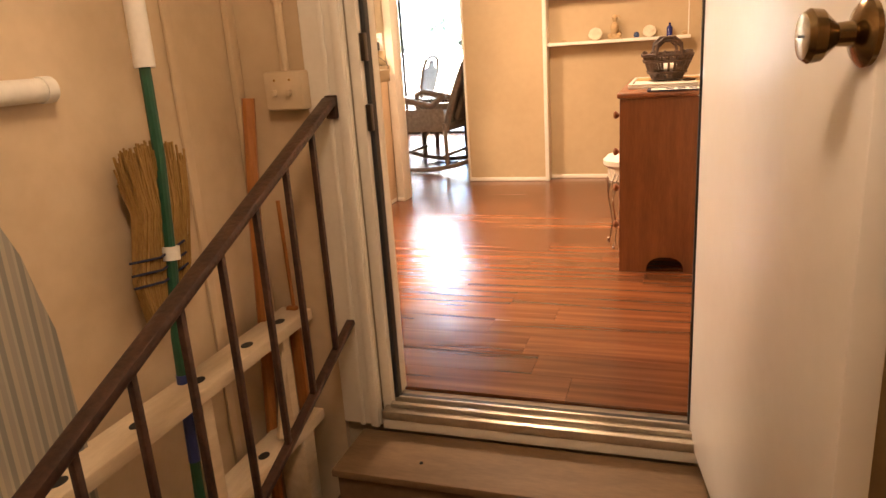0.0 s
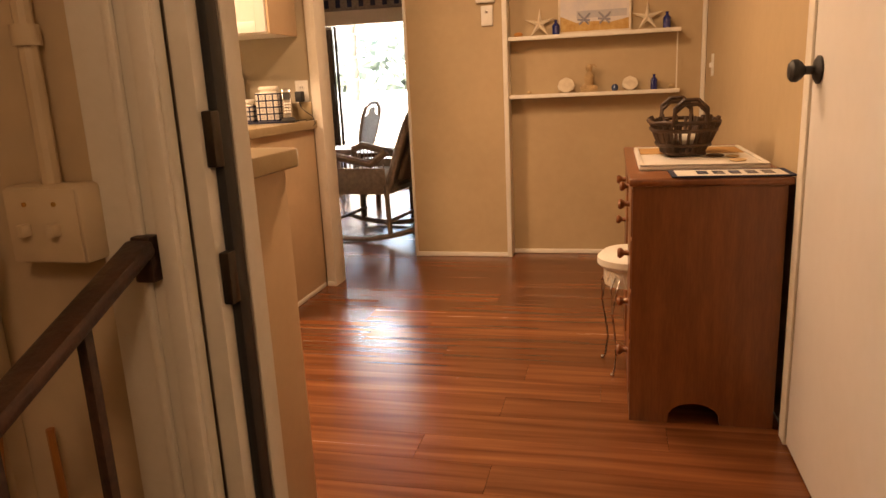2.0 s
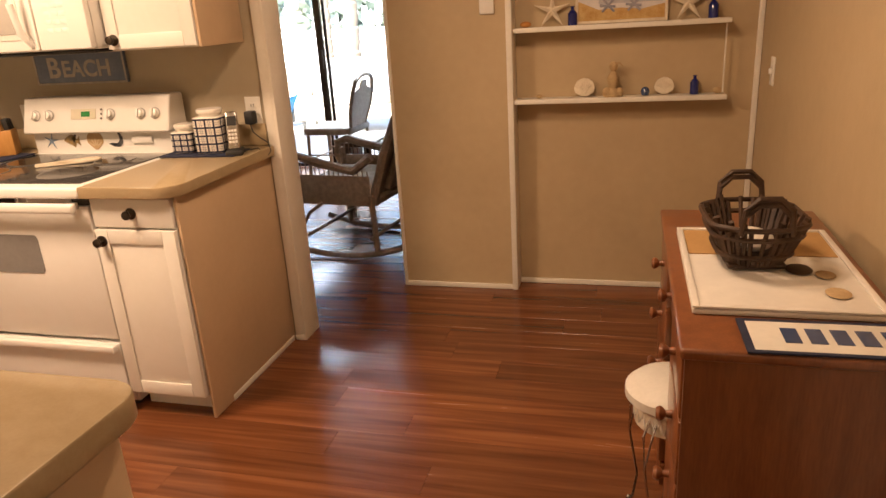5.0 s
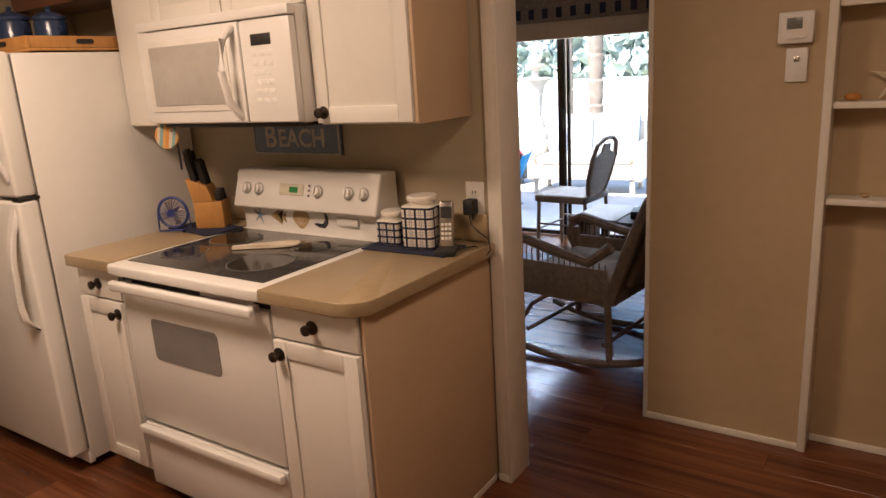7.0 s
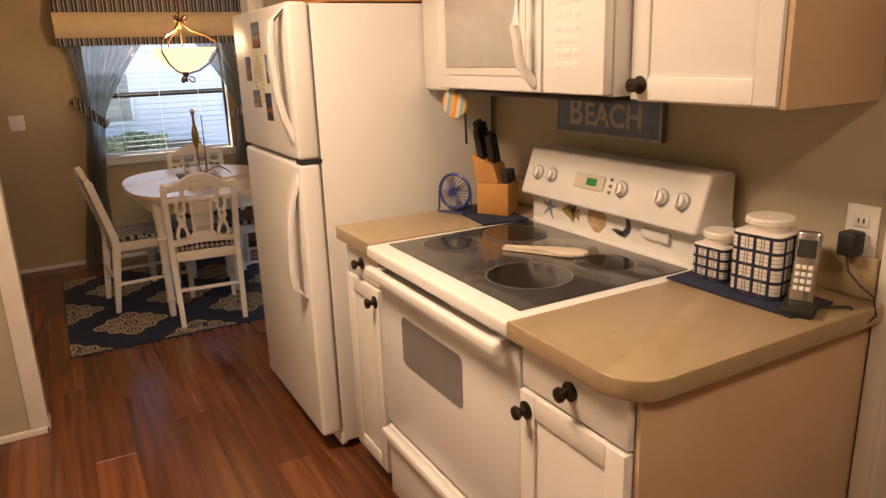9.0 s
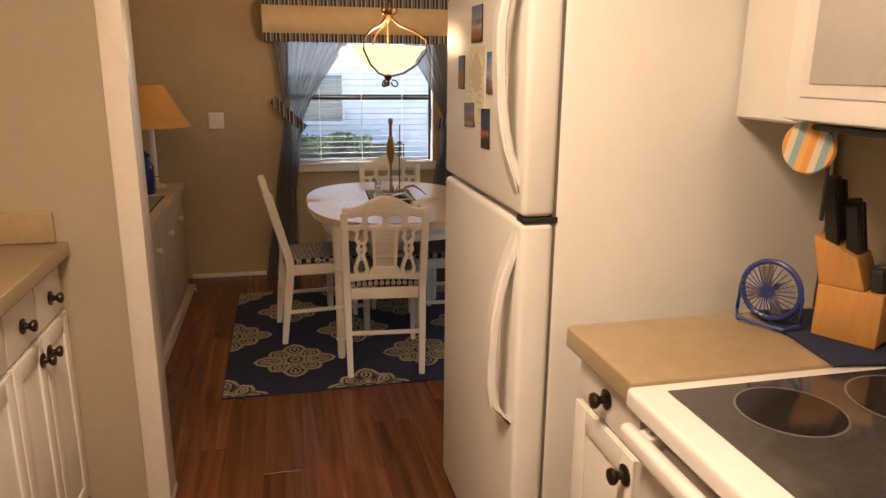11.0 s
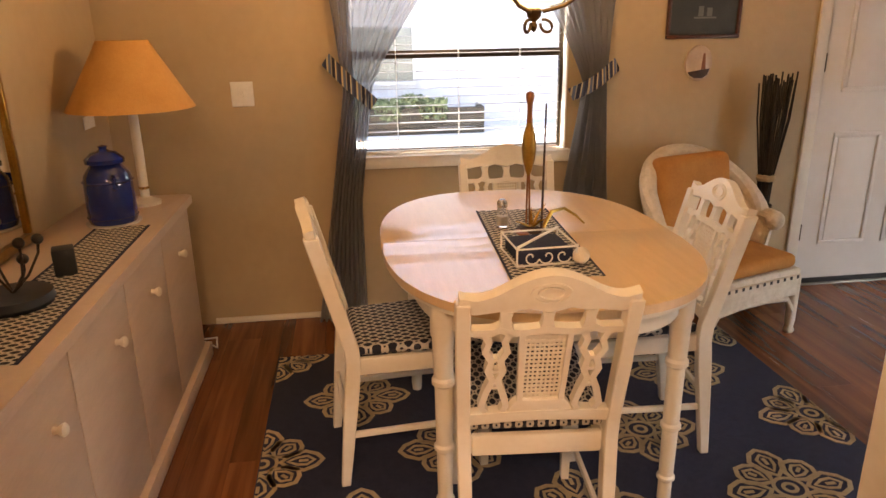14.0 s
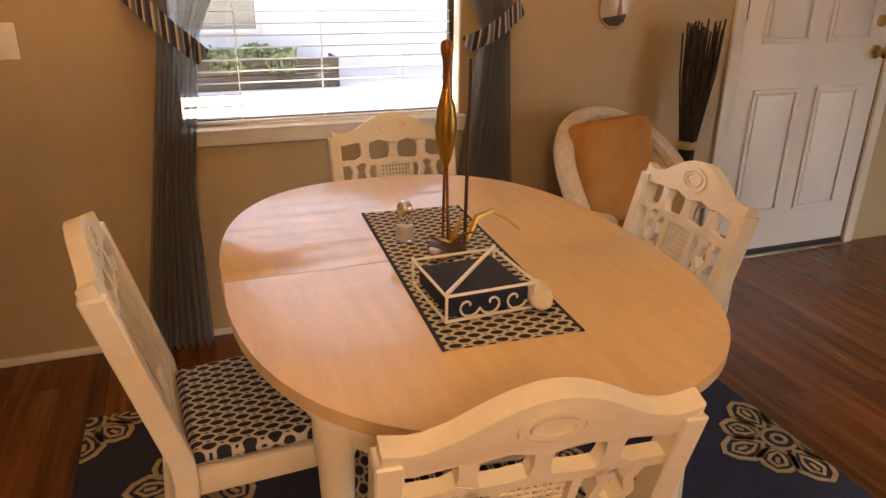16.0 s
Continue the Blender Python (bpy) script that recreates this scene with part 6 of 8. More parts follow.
vs = [[bm.verts.new((x, y, z)) for x, y in r] for r, z in ((ou, 0.635), (ou, 0.7045), (inn, 0.7045), (inn, 0.635))]
for a, b in zip(vs, vs[1:] + vs[:1]):
    for k in range(64):
        bm.faces.new((a[k], a[(k + 1) % 64], b[(k + 1) % 64], b[k]))
part("apron", bm, M_CHAIR, tb)
LEG = [(0, 0.0), (0.017, 0.0), (0.020, 0.03), (0.0195, 0.09), (0.026, 0.098), (0.026, 0.106), (0.021, 0.112), (0.0225, 0.26), (0.029, 0.268), (0.029, 0.278), (0.023, 0.285), (0.025, 0.46), (0.032, 0.468), (0.032, 0.480), (0.026, 0.488), (0.029, 0.60), (0.033, 0.61), (0.034, 0.704)]
for x, y in ((0.405, -0.325), (0.405, 0.325), (-0.405, -0.325), (-0.405, 0.325)):
    part("leg", bm_lathe(LEG, 20, m=Matrix.Translation((x, y, 0.0085))), M_CHAIR, tb)

tr = thing("table_runner", "black and cream patterned runner along the dining table", "table runner", m=pose(-5.785, 4.225, 0.7457, 0, 0, -3))
part("cloth", bm_box(-0.345, 0.345, -0.122, 0.122, 0, 0.002), M_LATTICE, tr)
for s in (-1, 1):
    part("hem", bm_box(-0.347, 0.347, s * 0.1225 - 0.003, s * 0.1225 + 0.003, 0, 0.0026), M_NAVY, tr)
TZ = 0.749
sk = thing("salt_shaker", "glass salt shaker with a metal cap on the runner", "salt shaker", m=pose(-5.925, 4.165, TZ))
part("glass_body", bm_lathe([(0, 0), (0.020, 0), (0.021, 0.006), (0.017, 0.05), (0.0155, 0.066)], 16), glass("clear_shaker_glass"), sk)
part("salt", bm_lathe([(0, 0.004), (0.0165, 0.004), (0.0150, 0.035), (0, 0.036)], 14), M_WHITE, sk)
part("cap", bm_lathe([(0.0165, 0.066), (0.0175, 0.070), (0.0165, 0.082), (0.010, 0.090), (0, 0.092)], 16), M_CHROME, sk)

nh = thing("napkin_holder", "white scrolled wire napkin holder with navy napkins", "napkin holder", m=pose(-5.615, 4.20, TZ, 0, 0, 92))
def wire(pts, r=0.0028):
    part("wire", bm_tube(pts, r, 6), M_WHITE, nh)
w, d = 0.085, 0.085
for y in (-d, d):
    wire([(-w, y, 0.003), (w, y, 0.003)])
    wire([(-w, y, 0.05), (w, y, 0.05)])
for x in (-w, w):
    wire([(x, -d, 0.003), (x, d, 0.003)])
    wire([(x, -d, 0.05), (x, d, 0.05)])
    for y in (-d, d):
        wire([(x, y, 0.0), (x, y, 0.055)])
for y in (-d, d):
    for cx, s in ((-0.045, 1), (0.0, -1), (0.045, 1)):
        wire([(cx + s * (0.003 + 0.0035 * t) * math.cos(t), y, 0.026 + (0.003 + 0.0035 * t) * math.sin(t)) for t in [0.5 * k for k in range(13)]], 0.0022)
wire([(-w, -d, 0.055), (w, d, 0.055)], 0.004)
part("napkin", bm_box(-0.076, 0.076, -0.076, 0.076, 0.004, 0.040, 0.003), M_NAVY, nh, "stack of navy paper napkins")
single("pale_shell", xform(bm_ball((0, 0, 0), 0.03, (0.8, 1.9, 0.55)), Matrix.Translation((-5.55, 4.305, TZ + 0.0165)) @ pose(0, 0, 0, 0, 0, 70)), M_SHELL, "long pale sea shell beside the napkin holder", "shell")

bird = thing("bird_ornament", "copper and gold standing bird ornaments on thin legs", "ornament", m=pose(-5.83, 4.23, TZ))
M_COPPER = mat("patinated_copper", (0.36, 0.14, 0.05), (0.22, 0.085, 0.03), 20, 0.3, 0.8)
M_GOLD = mat("aged_gold", (0.42, 0.24, 0.05), (0.28, 0.15, 0.03), 20, 0.3, 0.9)
part("rock_base", bm_ball((0, 0, 0.012), 0.045, (1.1, 0.9, 0.28)), M_DARKWOOD, bird)
part("leg", bm_tube([(0.0, -0.01, 0.012), (0.0, -0.008, 0.2)], 0.003, 8), M_COPPER, bird)
part("leg", bm_tube([(0.006, 0.0, 0.012), (0.002, -0.004, 0.2)], 0.003, 8), M_COPPER, bird)
part("body", bm_lathe([(0.004, 0.185), (0.010, 0.20), (0.019, 0.235), (0.0225, 0.27), (0.019, 0.305), (0.011, 0.335), (0.008, 0.35)], 20, m=Matrix.Translation((0, -0.006, 0))), M_GOLD, bird, "gold leaf body")
part("neck", bm_lathe([(0.009, 0.345), (0.0075, 0.38), (0.0085, 0.40), (0.0125, 0.412), (0.0135, 0.424), (0.010, 0.434), (0, 0.438)], 18, m=Matrix.Translation((0, -0.006, 0))), M_COPPER, bird)
part("second_neck", bm_tube([(0.0, 0.040, 0.01), (0.0, 0.042, 0.2), (0.0, 0.044, 0.40)], 0.004, 8, taper=0.003), M_DARKWOOD, bird)
for k, (dx, dy, h) in enumerate(((0.05, 0.05, 0.06), (-0.03, 0.06, 0.085), (0.03, -0.05, 0.05), (-0.05, 0.02, 0.07))):
    part("grass_blade", bm_tube([(0, 0.01, 0.02), (dx * 0.5, dy * 0.6, h * 0.8), (dx, dy, h)], 0.006, 6, taper=0.001), M_GOLD, bird)
part("curved_leaf", bm_tube([(-0.02, 0.05, 0.012), (-0.045, 0.085, 0.055), (-0.06, 0.13, 0.060), (-0.06, 0.17, 0.035), (-0.06, 0.20, 0.006)], 0.008, 6, taper=0.003), M_GOLD, bird)
part("fallen_leaf", bm_ball((0.03, -0.03, 0.014), 0.03, (1.2, 0.7, 0.18)), M_COPPER, bird)

# ---- sideboard ----
sb = thing("sideboard", "pickled pale wood sideboard with four doors and knobs", "sideboard", m=pose(0, 0.042, 0))
part("body", bm_box(-6.655, -4.88, 2.61, 2.965, 0.06, 0.70, 0.003), M_SIDEB, sb)
part("top", bm_prism(rounded(-6.685, -4.86, 2.605, 3.0, (0, 0, 0.01, 0.02)), 0.70, 0.732, bevel=0.008), M_SIDEB, sb)
part("plinth", bm_box(-6.70, -4.85, 2.605, 3.0, 0.001, 0.065, 0.006), M_SIDEB, sb)
xs = [-6.645, -6.21, -5.775, -5.34, -4.89]
for k, (a, b) in enumerate(zip(xs, xs[1:])):
    d = part("door", bm_box(a + 0.003, b - 0.003, 2.966, 2.982, 0.075, 0.692, 0.004), M_SIDEB, sb)
    kx = b - 0.05 if k % 2 == 0 else a + 0.05
    kx = (-6.42, -6.02, -5.64, -5.2)[k]
    part("knob", xform(bm_lathe([(0, 0), (0.009, 0), (0.008, 0.01), (0.014, 0.018), (0.016, 0.024), (0.010, 0.030), (0, 0.031)], 16), Matrix.Translation((kx, 2.982, 0.562)) @ pose(0, 0, 0, -90, 0, 0)), M_CHAIR, d, "small cream knob")
sr2 = thing("sideboard_runner", "black and cream patterned runner on the sideboard", "runner", m=pose(-5.70, 2.905, 0.7325))
part("cloth", bm_box(-0.52, 0.52, -0.082, 0.082, 0, 0.002), M_LATTICE, sr2)
for s in (-1, 1):
    part("hem", bm_box(-0.52, 0.52, s * 0.085 - 0.004, s * 0.085 + 0.004, 0, 0.0026), M_NAVY, sr2)

lp = thing("table_lamp", "slim cream column lamp with tan cloth shade, unlit", "lamp", m=pose(-6.54, 2.90, 0.7325))
part("base", bm_lathe([(0, 0), (0.055, 0), (0.056, 0.012), (0.030, 0.022), (0.0165, 0.030)], 28), M_CHAIR, lp)
part("column", bm_lathe([(0.0165, 0.030), (0.0175, 0.06), (0.0175, 0.062), (0.0165, 0.066), (0.018, 0.20), (0.0165, 0.345)], 24), M_CHAIR, lp)
part("collar", bm_lathe([(0.0175, 0.06), (0.0195, 0.062), (0.0195, 0.068), (0.0175, 0.07)], 24), M_BRASS, lp)
part("socket", bm_lathe([(0.014, 0.345), (0.026, 0.350), (0.020, 0.362), (0.014, 0.372), (0.016, 0.40), (0.010, 0.43), (0, 0.435)], 24), M_BRASS, lp, "brass socket")
bm = bmesh.new()
n = 40
prof = [(0.225, 0.365), (0.190, 0.425), (0.150, 0.495), (0.115, 0.555), (0.088, 0.605), (0.086, 0.605), (0.113, 0.554), (0.148, 0.494), (0.188, 0.424), (0.223, 0.365)]
rings = [[bm.verts.new((r * math.cos(2 * math.pi * k / n), r * math.sin(2 * math.pi * k / n), z)) for k in range(n)] for r, z in prof]
for a, b in zip(rings, rings[1:] + rings[:1]):
    for k in range(n):
        bm.faces.new((a[k], a[(k + 1) % n], b[(k + 1) % n], b[k]))
part("shade", bm, M_SHADE, lp, "tan cloth coolie shade")
part("harp", bm_tube([(0, 0.01, 0.43), (0, 0.05, 0.50), (0, 0.03, 0.59), (0, 0, 0.605), (0, -0.03, 0.59), (0, -0.05, 0.50), (0, -0.01, 0.43)], 0.002, 6), M_BRASS, lp)
for a in range(3):
    part("spider", bm_tube([(0, 0, 0.604), (0.087 * math.cos(2.1 * a), 0.087 * math.sin(2.1 * a), 0.603)], 0.002, 6), M_BRASS, lp)
single("lamp_cord", bm_tube([(-6.60, 2.66, 0.30), (-6.715, 3.0, 0.06), (-6.75, 3.05, 0.006), (-6.80, 3.04, 0.006), (-6.86, 3.03, 0.006), (-6.85, 2.95, 0.006), (-6.80, 2.85, 0.006)], 0.0035, 6), M_WHITE, "white electric cord lying on the floor", "cord")

cj = thing("cookie_jar", "cobalt blue milk churn jar on the sideboard", "jar", m=pose(-6.28, 2.86, 0.7325, 0, 0, 30) @ Matrix.Scale(1.16, 4))
part("saucer", bm_lathe([(0, 0), (0.074, 0.0), (0.078, 0.006), (0, 0.007)], 28), M_PLAID, cj)
part("body", bm_lathe([(0, 0.007), (0.066, 0.007), (0.070, 0.02), (0.068, 0.13), (0.064, 0.150), (0.048, 0.172), (0.041, 0.180)], 30), M_BLUE, cj)
part("lid", bm_lathe([(0.041, 0.180), (0.055, 0.184), (0.056, 0.196), (0.044, 0.206), (0.036, 0.214), (0.018, 0.218), (0.010, 0.224), (0.014, 0.232), (0, 0.236)], 28), M_BLUE, cj)
for s in (-1, 1):
    part("ear", bm_tube([(s * 0.064, 0, 0.150), (s * 0.082, 0, 0.148), (s * 0.084, 0, 0.120), (s * 0.068, 0, 0.115)], 0.007, 8), M_BLUE, cj)
for z in (0.022, 0.128):
    part("hoop", bm_lathe([(0.069, z), (0.0725, z + 0.003), (0.069, z + 0.006)], 28), M_BLUE, cj)
vt = thing("votive_holder", "small dark square candle holder on the runner", "candle holder", m=pose(-5.745, 2.89, 0.735, 0, 0, 20))
part("block", bm_box(-0.028, 0.028, -0.028, 0.028, 0, 0.075, 0.004), M_BLACK, vt)
br = thing("branch_holder", "dark metal branch candle stand on the sideboard", "candle stand", m=pose(-5.52, 2.85, 0.735))
part("dish", bm_lathe([(0, 0), (0.085, 0), (0.092, 0.012), (0.088, 0.03), (0.02, 0.032), (0, 0.032)], 26), M_BLACK, br)
for k, (dx, dy, h) in enumerate(((-0.10, 0.03, 0.13), (-0.06, -0.03, 0.19), (0.0, 0.03, 0.15), (-0.03, 0.02, 0.10), (0.06, -0.02, 0.16))):
    part("branch", bm_tube([(0, 0, 0.03), (dx * 0.3, dy, h * 0.5), (dx * 0.9, dy * 1.2, h * 0.8), (dx, dy * 1.2, h)], 0.0035, 6), M_BLACKMET, br)
    part("bud", bm_ball((dx, dy * 1.2, h + 0.008), 0.014), M_BLACKMET, br)
mr = thing("wall_mirror", "gilt framed mirror leaning on the sideboard wall", "mirror", m=pose(-5.50, 2.652, 0.736))
m_mir = bpy.data.materials.new("silvered_mirror")
m_mir.use_nodes = True
_b = m_mir.node_tree.nodes["Principled BSDF"]
_b.inputs["Metallic"].default_value, _b.inputs["Roughness"].default_value, _b.inputs["Base Color"].default_value = 1.0, 0.03, (0.85, 0.85, 0.83, 1)
part("glass", bm_box(-0.57, 0.57, 0.004, 0.010, 0.03, 1.20), m_mir, mr)
for a in ((-0.59, 0.59, 0.0, 0.03), (-0.59, 0.59, 1.20, 1.23), (-0.59, -0.57, 0.03, 1.20), (0.57, 0.59, 0.03, 1.20)):
    part("frame", bm_box(a[0], a[1], 0.0, 0.022, a[2], a[3], 0.004), M_GOLD, mr)

# ---- window, blind, curtains ----
wi = thing("window_1", "dark aluminium sash window with cream sill", "window")
tagged(wi, kind="structure")
X = WX - 0.075
for a in ((WY0, WY0 + 0.022, WZ0, WZ1), (WY1 - 0.022, WY1, WZ0, WZ1), (WY0 + 0.022, WY1 - 0.022, WZ0, WZ0 + 0.02), (WY0 + 0.022, WY1 - 0.022, WZ1 - 0.02, WZ1), (WY0 + 0.022, WY1 - 0.022, 1.225, 1.262)):
    part("window_frame", bm_box(X - 0.015, X + 0.015, *a, 0.002), M_BLACKMET, wi)
for z0, z1 in ((WZ0 + 0.02, 1.225), (1.262, WZ1 - 0.02)):
    p = part("pane", bm_box(X - 0.002, X + 0.002, WY0 + 0.022, WY1 - 0.022, z0, z1), M_PANE, wi)
    p.visible_shadow = False
part("window_sill", bm_box(WX - 0.06, WX + 0.045, WY0 - 0.02, WY1 + 0.02, WZ0 - 0.004, WZ0 + 0.004, 0.002), M_TRIM, wi, "cream painted sill")
part("sill_apron", bm_box(WX + 0.001, WX + 0.030, WY0 - 0.02, WY1 + 0.02, WZ0 - 0.055, WZ0 - 0.004, 0.005), M_TRIM, wi)
for a in ((WY0 - 0.002, WY0 + 0.004), (WY1 - 0.004, WY1 + 0.002)):
    part("reveal", bm_box(WX - 0.058, WX + 0.002, *a, WZ0 + 0.005, WZ1), M_TRIM, wi)
bl = thing("venetian_blind", "white slatted blind with open slats in the window", "blind")
# White slats; the grey puts their backlit shade into the colour.
M_SLAT = mat("shaded_white_slat", (0.30, 0.30, 0.30), (0.26, 0.26, 0.27), 20, 0.5)
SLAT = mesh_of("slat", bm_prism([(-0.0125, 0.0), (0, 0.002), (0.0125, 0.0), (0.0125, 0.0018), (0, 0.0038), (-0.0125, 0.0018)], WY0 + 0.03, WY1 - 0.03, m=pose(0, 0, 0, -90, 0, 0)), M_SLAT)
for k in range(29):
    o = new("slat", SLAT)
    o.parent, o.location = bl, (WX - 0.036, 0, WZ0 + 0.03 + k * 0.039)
for y in (3.92, 4.21, 4.50):
    for dx in (-0.012, 0.012):
        part("ladder_cord", bm_cyl((WX - 0.036 + dx, y, WZ0 + 0.02), (WX - 0.036 + dx, y, WZ1 - 0.02), 0.001, n=6), M_WHITE, bl)
part("bottom_bar", bm_box(WX - 0.048, WX - 0.024, WY0 + 0.03, WY1 - 0.03, WZ0 + 0.008, WZ0 + 0.018, 0.003), M_WHITE, bl)
part("head_rail", bm_box(WX - 0.055, WX - 0.017, WY0 + 0.01, WY1 - 0.01, WZ1 - 0.05, WZ1 - 0.012, 0.003), M_WHITE, bl)


def sheer_mat():
    m = bpy.data.materials.new("slate_blue_sheer")
    m.use_nodes = True
    nt = m.node_tree
    b = nt.nodes["Principled BSDF"]
    b.inputs["Base Color"].default_value = (0.25, 0.27, 0.30, 1)
    b.inputs["Roughness"].default_value = 0.8
    tr_ = nt.nodes.new("ShaderNodeBsdfTransparent")
    tl = nt.nodes.new("ShaderNodeBsdfTranslucent")
    tl.inputs[0].default_value = (0.34, 0.36, 0.40, 1)
    m1, m2 = nt.nodes.new("ShaderNodeMixShader"), nt.nodes.new("ShaderNodeMixShader")
    m1.inputs[0].default_value = 0.4
    nt.links.new(b.outputs[0], m1.inputs[1])
    nt.links.new(tl.outputs[0], m1.inputs[2])
    no = nt.nodes.new("ShaderNodeTexNoise")
    no.inputs["Scale"].default_value = 60
    mr_ = nt.nodes.new("ShaderNodeMapRange")
    mr_.inputs["To Min"].default_value, mr_.inputs["To Max"].default_value = 0.14, 0.30
    nt.links.new(no.outputs[0], mr_.inputs[0])
    nt.links.new(mr_.outputs[0], m2.inputs[0])
    nt.links.new(m1.outputs[0], m2.inputs[1])
    nt.links.new(tr_.outputs[0], m2.inputs[2])
    nt.links.new(m2.outputs[0], nt.nodes["Material Output"].inputs[0])
    return m


M_SHEER = sheer_mat()
M_STRIPE = stripe_mat("navy_gold_striped_cloth", [(0, (0.03, 0.035, 0.07)), (0.22, (0.50, 0.42, 0.26)), (0.34, (0.10, 0.13, 0.20)), (0.52, (0.30, 0.27, 0.22)), (0.60, (0.02, 0.022, 0.045)), (0.82, (0.55, 0.48, 0.33)), (0.90, (0.07, 0.09, 0.14))], 0.062, 1)


def curtain(side):
    """side -1: south curtain, gathered towards low y; +1: north."""
    c = thing("curtain", "slate blue sheer curtain held back by a striped tie", "curtain", "window curtains")
    bm = bmesh.new()
    rows = []
    NU, NV = 70, 36
    for v in range(NV + 1):
        z = 1.66 - 1.655 * v / NV
        zt = 1.09
        if z > zt:
            f = ((z - zt) / (1.66 - zt)) ** 1.25
            inner = (3.80, 4.78)[side > 0] + ((4.16 - 3.80), (4.46 - 4.78))[side > 0] * f
            outer = (3.675, 4.885)[side > 0] + ((3.615 - 3.675), (4.925 - 4.885))[side > 0] * f
        else:
            f = (zt - z) / zt
            inner = (3.80, 4.78)[side > 0] + ((3.735 - 3.80), (4.70 - 4.78))[side > 0] * min(1, f * 2.2)
            outer = (3.675, 4.885)[side > 0] + ((3.50 - 3.675), (4.96 - 4.885))[side > 0] * f
        row = []
        for u in range(NU + 1):
            s = u / NU
            y = outer + (inner - outer) * s
            amp = 0.014 if z > zt else 0.022
            ph_ = s * 2 * math.pi * 9 + 0.9 * math.sin(3 * s) + 0.25 * math.sin(z * 5)
            x = WX + 0.068 + amp * math.sin(ph_) + 0.006 * math.sin(ph_ * 2.3 + z * 3)
            row.append(bm.verts.new((x, y, z)))
        rows.append(row)
    for a, b in zip(rows, rows[1:]):
        for k in range(NU):
            bm.faces.new((a[k], a[k + 1], b[k + 1], b[k]))
    part("sheer", bm, M_SHEER, c)
    y0, y1 = ((3.615, 3.80), (4.74, 4.93))[side > 0]
    za, zb = ((1.235, 1.035), (1.05, 1.185))[side > 0]
    bm = bmesh.new()
    pts = [(y0 - 0.01, za, 0.035), (y0 + 0.05, za + (zb - za) * 0.3, 0.105), (y0 + 0.10, za + (zb - za) * 0.55, 0.115), (y1 + 0.01, zb, 0.06)]
    vs = []
    nrm = ((0.6, 0.8), (-0.45, 0.9))[side > 0]
    for yy, zz, dx in pts:
        vs.append([bm.verts.new((WX + dx, yy - nrm[0] * 0.03, zz - nrm[1] * 0.03)), bm.verts.new((WX + dx, yy + nrm[0] * 0.03, zz + nrm[1] * 0.03)), bm.verts.new((WX + dx - 0.008, yy + nrm[0] * 0.03, zz + nrm[1] * 0.03)), bm.verts.new((WX + dx - 0.008, yy - nrm[0] * 0.03, zz - nrm[1] * 0.03))])
    for a, b in zip(vs, vs[1:]):
        for k in range(4):
            bm.faces.new((a[k], a[(k + 1) % 4], b[(k + 1) % 4], b[k]))
    bm.faces.new(vs[0]), bm.faces.new(vs[-1])
    part("tie_back", bm, M_STRIPE, c, "striped cloth tie back")


curtain(-1)
curtain(1)
va = thing("valance", "padded cream valance with striped borders above the window", "valance")
M_CREAMCLOTH = mat("cream_padded_cloth", (0.66, 0.52, 0.33), (0.61, 0.47, 0.29), 14, 0.85, bump=0.3, bscale=180)
prof = [(0.0, 1.66), (0.10, 1.655), (0.128, 1.68), (0.140, 1.725), (0.138, 1.77), (0.122, 1.81), (0.10, 1.832), (0.0, 1.83)]
part("padded_roll", bm_prism(prof, 3.565, 4.945, m=Matrix.Translation((WX + 0.012, 0, 0)) @ Matrix(((1, 0, 0, 0), (0, 0, 1, 0), (0, 1, 0, 0), (0, 0, 0, 1)))), M_CREAMCLOTH, va)
part("lower_border", bm_box(WX + 0.085, WX + 0.118, 3.575, 4.935, 1.605, 1.664, 0.006), M_STRIPE, va, "striped border")
part("upper_border", bm_box(WX + 0.012, WX + 0.115, 3.575, 4.935, 1.828, 2.02, 0.010), M_STRIPE, va, "striped border")
for y in (3.572, 4.932):
    part("return", bm_box(WX + 0.006, WX + 0.118, y - 0.006, y + 0.006, 1.607, 1.664), M_STRIPE, va)

# ---- pendant lamp ----
pn = thing("pendant_lamp", "lit amber glass bowl pendant in scrolled iron frame", "lamp", m=pose(-5.70, 4.195, 0))
M_AMBER = mat("glowing_amber_glass", (0.62, 0.36, 0.10), (0.55, 0.30, 0.07), 10, 0.3, emit=(1.0, 0.76, 0.34), emit_s=0.36)
M_SCROLL = mat("bronze_scroll_iron", (0.14, 0.085, 0.04), (0.08, 0.045, 0.02), 20, 0.4, 0.7)
bm = bmesh.new()
n = 40
prof = [(0.018, 1.414), (0.07, 1.428), (0.120, 1.460), (0.152, 1.500), (0.168, 1.526), (0.190, 1.545), (0.190, 1.550), (0.164, 1.532), (0.148, 1.506), (0.116, 1.467), (0.068, 1.435), (0.016, 1.421)]
rings = [[bm.verts.new((r * math.cos(2 * math.pi * k / n), r * math.sin(2 * math.pi * k / n), z)) for k in range(n)] for r, z in prof]
for a, b in zip(rings, rings[1:] + rings[:1]):
    for k in range(n):
        bm.faces.new((a[k], a[(k + 1) % n], b[(k + 1) % n], b[k]))
bowl = part("glass_bowl", bm, M_AMBER, pn, "glowing amber glass bowl")
